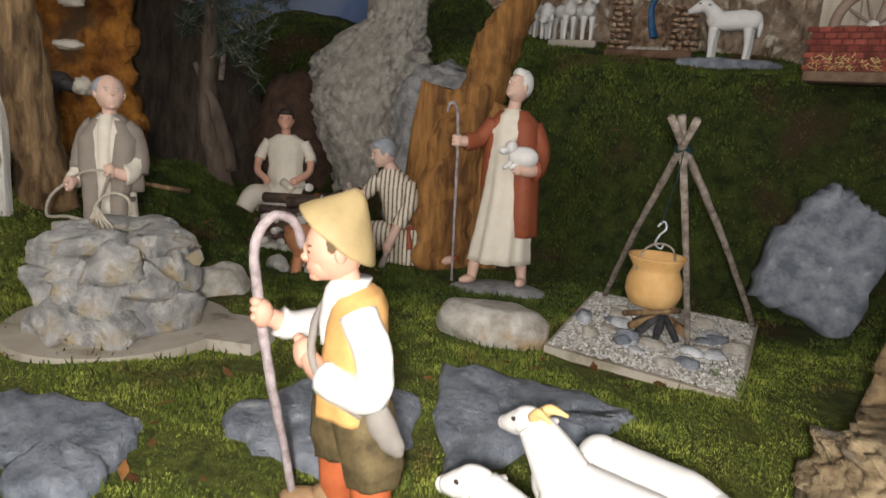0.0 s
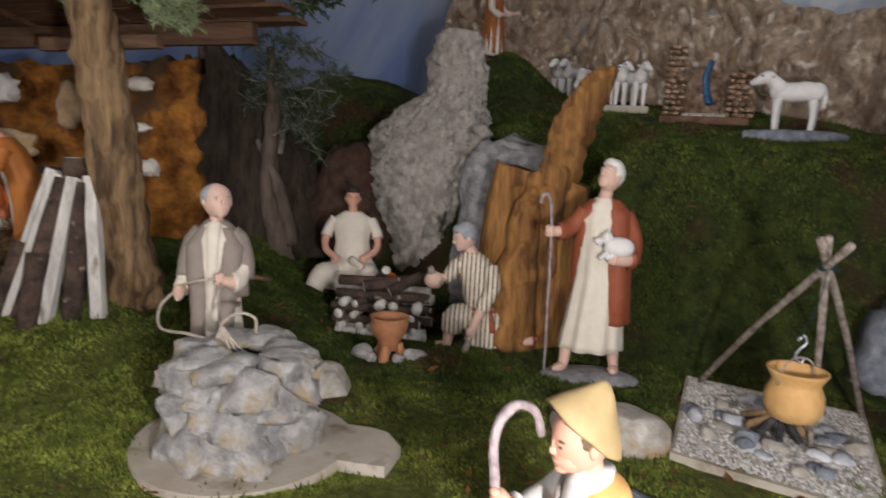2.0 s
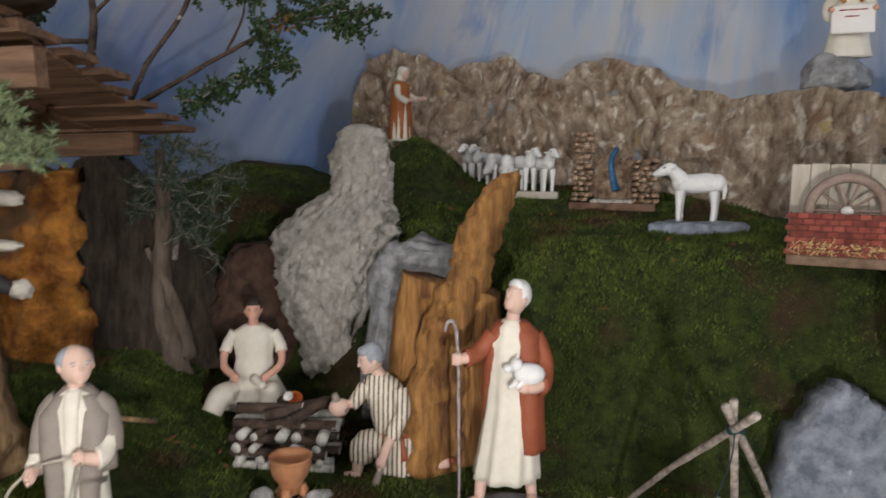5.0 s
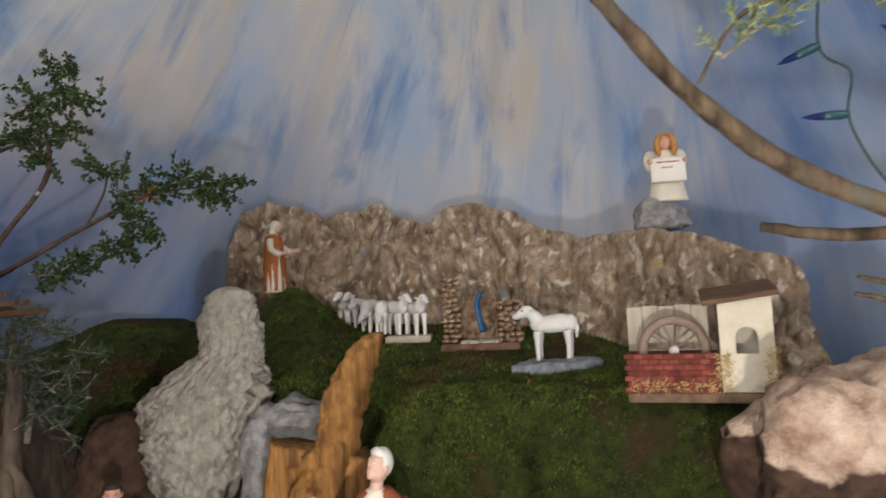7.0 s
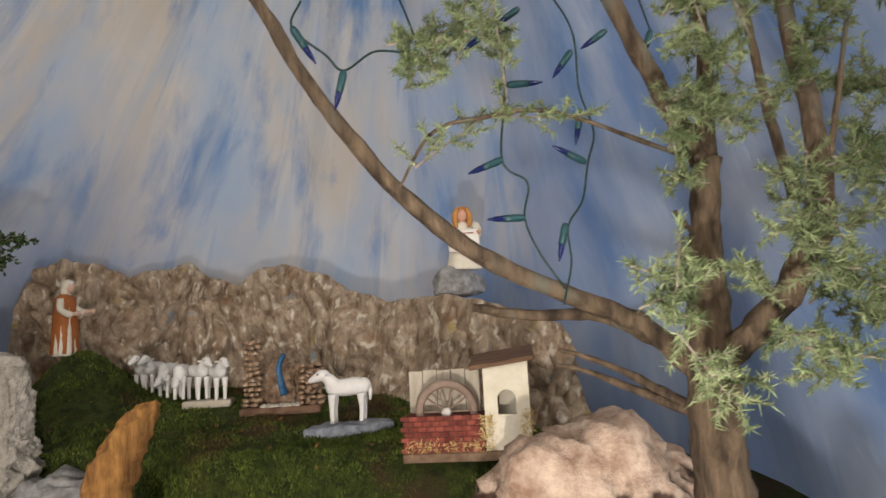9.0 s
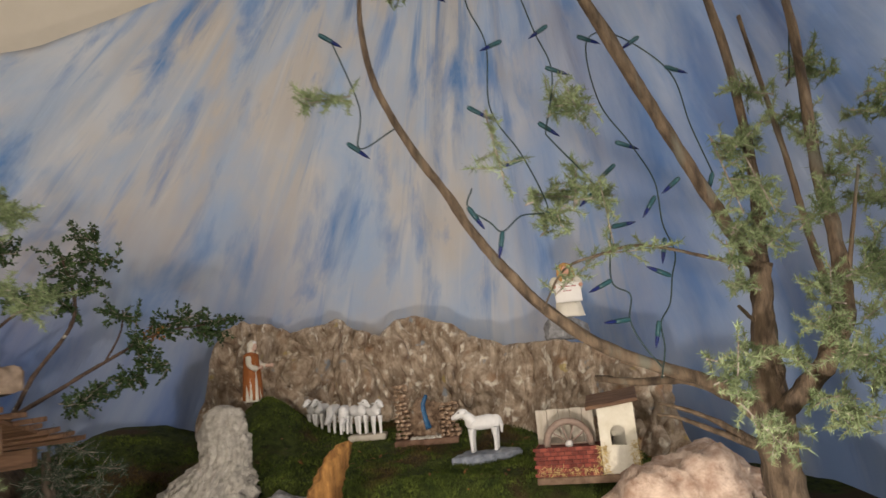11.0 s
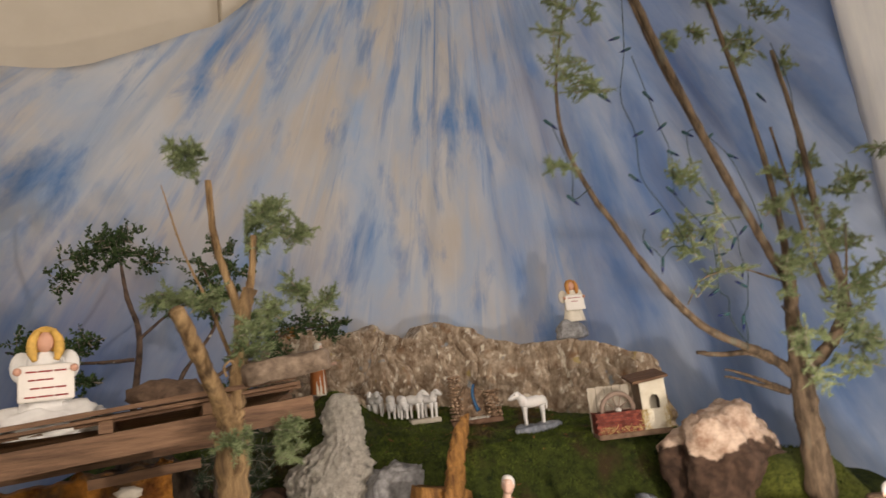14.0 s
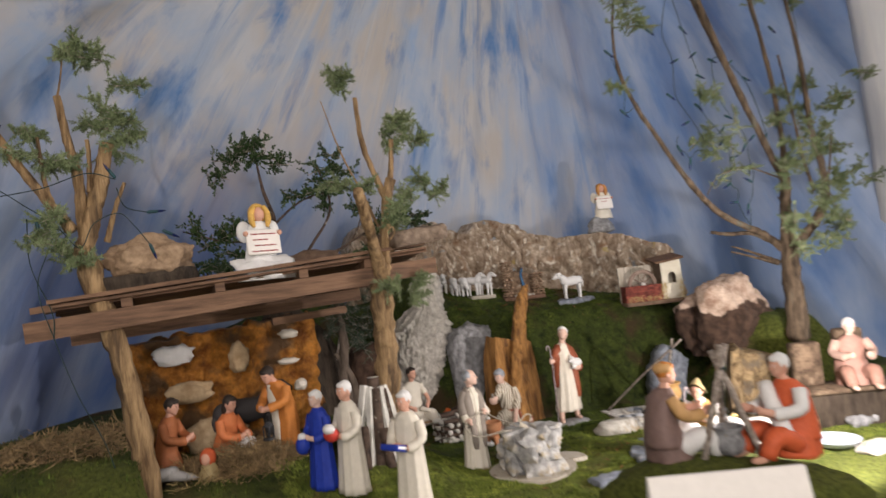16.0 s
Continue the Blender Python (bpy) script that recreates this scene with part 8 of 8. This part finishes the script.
string_lights("unlit fairy lights on green cable strung through the juniper", [
    [(0.34, Y, 0.60), (0.334, Y, 0.581), (0.355, Y, 0.564), (0.367, Y, 0.554), (0.388, Y, 0.569), (0.415, Y, 0.572), (0.413, Y, 0.592), (0.40, 0.59, 0.64), (0.375, 0.60, 0.695), (0.378, 0.60, 0.77), (0.36, 0.60, 0.83), (0.385, 0.60, 0.92), (0.40, 0.60, 1.02)],
    [(0.43, 0.59, 0.66), (0.473, Y, 0.593), (0.481, Y, 0.554), (0.475, Y, 0.497), (0.493, Y, 0.481), (0.489, Y, 0.456), (0.498, Y, 0.432), (0.516, Y, 0.406)],
    [(0.43, 0.59, 0.66), (0.45, 0.60, 0.735), (0.435, 0.60, 0.785), (0.42, 0.60, 0.84), (0.40, 0.60, 0.91)],
    [(0.53, 0.60, 0.65), (0.538, Y, 0.599), (0.540, Y, 0.553), (0.549, Y, 0.521), (0.542, Y, 0.497), (0.535, Y, 0.469), (0.522, Y, 0.450), (0.522, Y, 0.424), (0.514, Y, 0.395)],
    [(0.53, 0.60, 0.65), (0.50, 0.60, 0.70), (0.495, 0.60, 0.77), (0.53, 0.60, 0.78), (0.59, 0.60, 0.735), (0.59, Y, 0.66), (0.607, Y, 0.605)],
    [(0.71, 0.56, 0.95), (0.722, 0.55, 0.86), (0.715, 0.55, 0.78), (0.70, 0.55, 0.70)],
    [(0.21, 0.60, 0.776), (0.235, 0.60, 0.70), (0.232, 0.60, 0.655), (0.27, 0.60, 0.675)],
], near + high)
string_lights("unlit fairy lights on dark cable wound round the bare trunk", [
    [(-0.90, 0.73, 0.60), (-0.83, 0.725, 0.545), (-0.79, 0.715, 0.50), (-0.815, 0.72, 0.42), (-0.800, 0.72, 0.34), (-0.775, 0.72, 0.25), (-0.745, 0.73, 0.17), (-0.728, 0.735, 0.09)],
    [(-0.822, 0.72, 0.52), (-0.822, 0.72, 0.45), (-0.800, 0.72, 0.38), (-0.800, 0.72, 0.34)],
    [(-0.87, 0.735, 0.555), (-0.80, 0.722, 0.565), (-0.74, 0.718, 0.585), (-0.70, 0.72, 0.575)],
    [(-0.78, 0.712, 0.50), (-0.755, 0.706, 0.47), (-0.735, 0.706, 0.505), (-0.70, 0.71, 0.52), (-0.68, 0.712, 0.50), (-0.66, 0.715, 0.47)],
    [(-0.70, 0.71, 0.56), (-0.69, 0.712, 0.53), (-0.66, 0.715, 0.52)],
], [((-0.66, 0.715, 0.52), (-0.64, 0.715, 0.521)), ((-0.66, 0.715, 0.47), (-0.655, 0.715, 0.455)), ((-0.70, 0.71, 0.575), (-0.71, 0.71, 0.59)), ((-0.86, 0.73, 0.64), (-0.848, 0.73, 0.66)), ((-0.81, 0.72, 0.515), (-0.808, 0.72, 0.50)), ((-0.64, 0.715, 0.49), (-0.625, 0.715, 0.482))])


# ---------------------------------------------------------------- right foreground: second tripod, pillars, grotto
solid("moss_hump", boulder((0.165, 0.115, 0.060), 140, sub=5, rough=0.15, cuts=3, fine=0.03, flat_bottom=-0.5), MOSS, "low flat-topped mossy hump under the seated figures", "mound", pose(-0.02, 0.235, 0.002, 0, 0, -40))
build_tripod(None, (-0.010, 0.222, 0.205), [(-0.048, 0.235, 0.090), (0.010, 0.190, 0.090), (0.016, 0.262, 0.088)], "tripod", "small tripod of pale grey sticks before the seated figures", GREYROCK, (-0.008, 0.226, 0.094), r=0.0042, scale=1.0)
PILLARBROWN = mat("brown_cork", (0.07, 0.045, 0.03), (0.26, 0.18, 0.12), 60, 0.9, 0.9, third=(0.36, 0.27, 0.19), third_scale=40, third_at=0.62, dist=0.005)
c = thing("grotto", "pale pink statue on a dark stone ledge between pillars", "grotto", pose(0.522, 0.446, -0.026, 0, 0, -30))
bm = bmesh.new()
box(bm, (0.04, 0.0, 0.045), (0.20, 0.075, 0.09), bevel=0.005)
part("ledge", bm, DARKROOT, c, "dark stone ledge")
bm = bmesh.new()
box(bm, (0.04, -0.005, 0.094), (0.21, 0.085, 0.010), bevel=0.003)
part("ledge_top", bm, PILLARBROWN, c, "brown stone ledge top")
for x, w, h in ((-0.035, 0.055, 0.085), (0.050, 0.050, 0.105)):
    bm = bmesh.new()
    box(bm, (x, 0.02, 0.098 + h / 2), (w, 0.03, h), bevel=0.004)
    part("pillar", bm, PILLARBROWN, c)
figure("pink_figurine", "pale pink painted clay figure seated on the ledge", (0.552, 0.416), -40, lambda b: (seated(b),), [PALESKIN, paint("pink_paint", (0.36, 0.20, 0.16)), paint("pink_paint_dark", (0.32, 0.17, 0.13)), WHITEHAIR, paint("pale_pink_paint", (0.42, 0.28, 0.23))], z=0.072)
bm = bmesh.new()
rnd = random.Random(9)
for k in range(14):
    ball(bm, (0.0 + rnd.uniform(-0.045, 0.045), rnd.uniform(-0.014, 0.014), 0.006 + rnd.uniform(0, 0.008)), rnd.uniform(0.007, 0.012), 0, 8, 6)
solid("pale_pebbles", bm, GREYROCK, "small heap of pale grey pebbles on moss", "pebbles", pose(0.545, 0.405, 0.0))
stone("small_stone", LIMESTONE, "pale flat stone lying near the grey pebbles", (0.040, 0.026, 0.014), (0.40, 0.30), 151, 15, cuts=4)

# white card standing before the seated figures, and a shallow dish
bm = bmesh.new()
box(bm, (0, 0, 0.028), (0.150, 0.003, 0.060), pose(0, 0, 0, -20, 0, 0), 0.001)
box(bm, (0, 0.022, 0.028), (0.150, 0.003, 0.060), pose(0, 0, 0, 20, 0, 0), 0.001)
solid("folded_card", bm, PAPER, "folded white card standing before the seated figures", "card", pose(-0.195, 0.060, 0.090, 0, 0, -30), smooth=False)
solid("small_block", boulder((0.080, 0.05, 0.060), 160, sub=4, rough=0.1, cuts=3, flat_bottom=-0.6, boxy=0.5), GREYROCK, "low grey stone under the folded card", "rock", pose(-0.195, 0.065, 0.0, 0, 0, -30))
c = thing("shallow_dish", "white and pale blue glazed shallow dish on moss", "dish", pose(0.375, 0.352, 0.004))
bm = bmesh.new()
pot(bm, [(0.030, 0.0), (0.036, 0.003), (0.042, 0.010), (0.043, 0.011)], 36)
part("bowl", bm, paint("dish_glaze", (0.42, 0.47, 0.55), 0.05, 0.2), c)
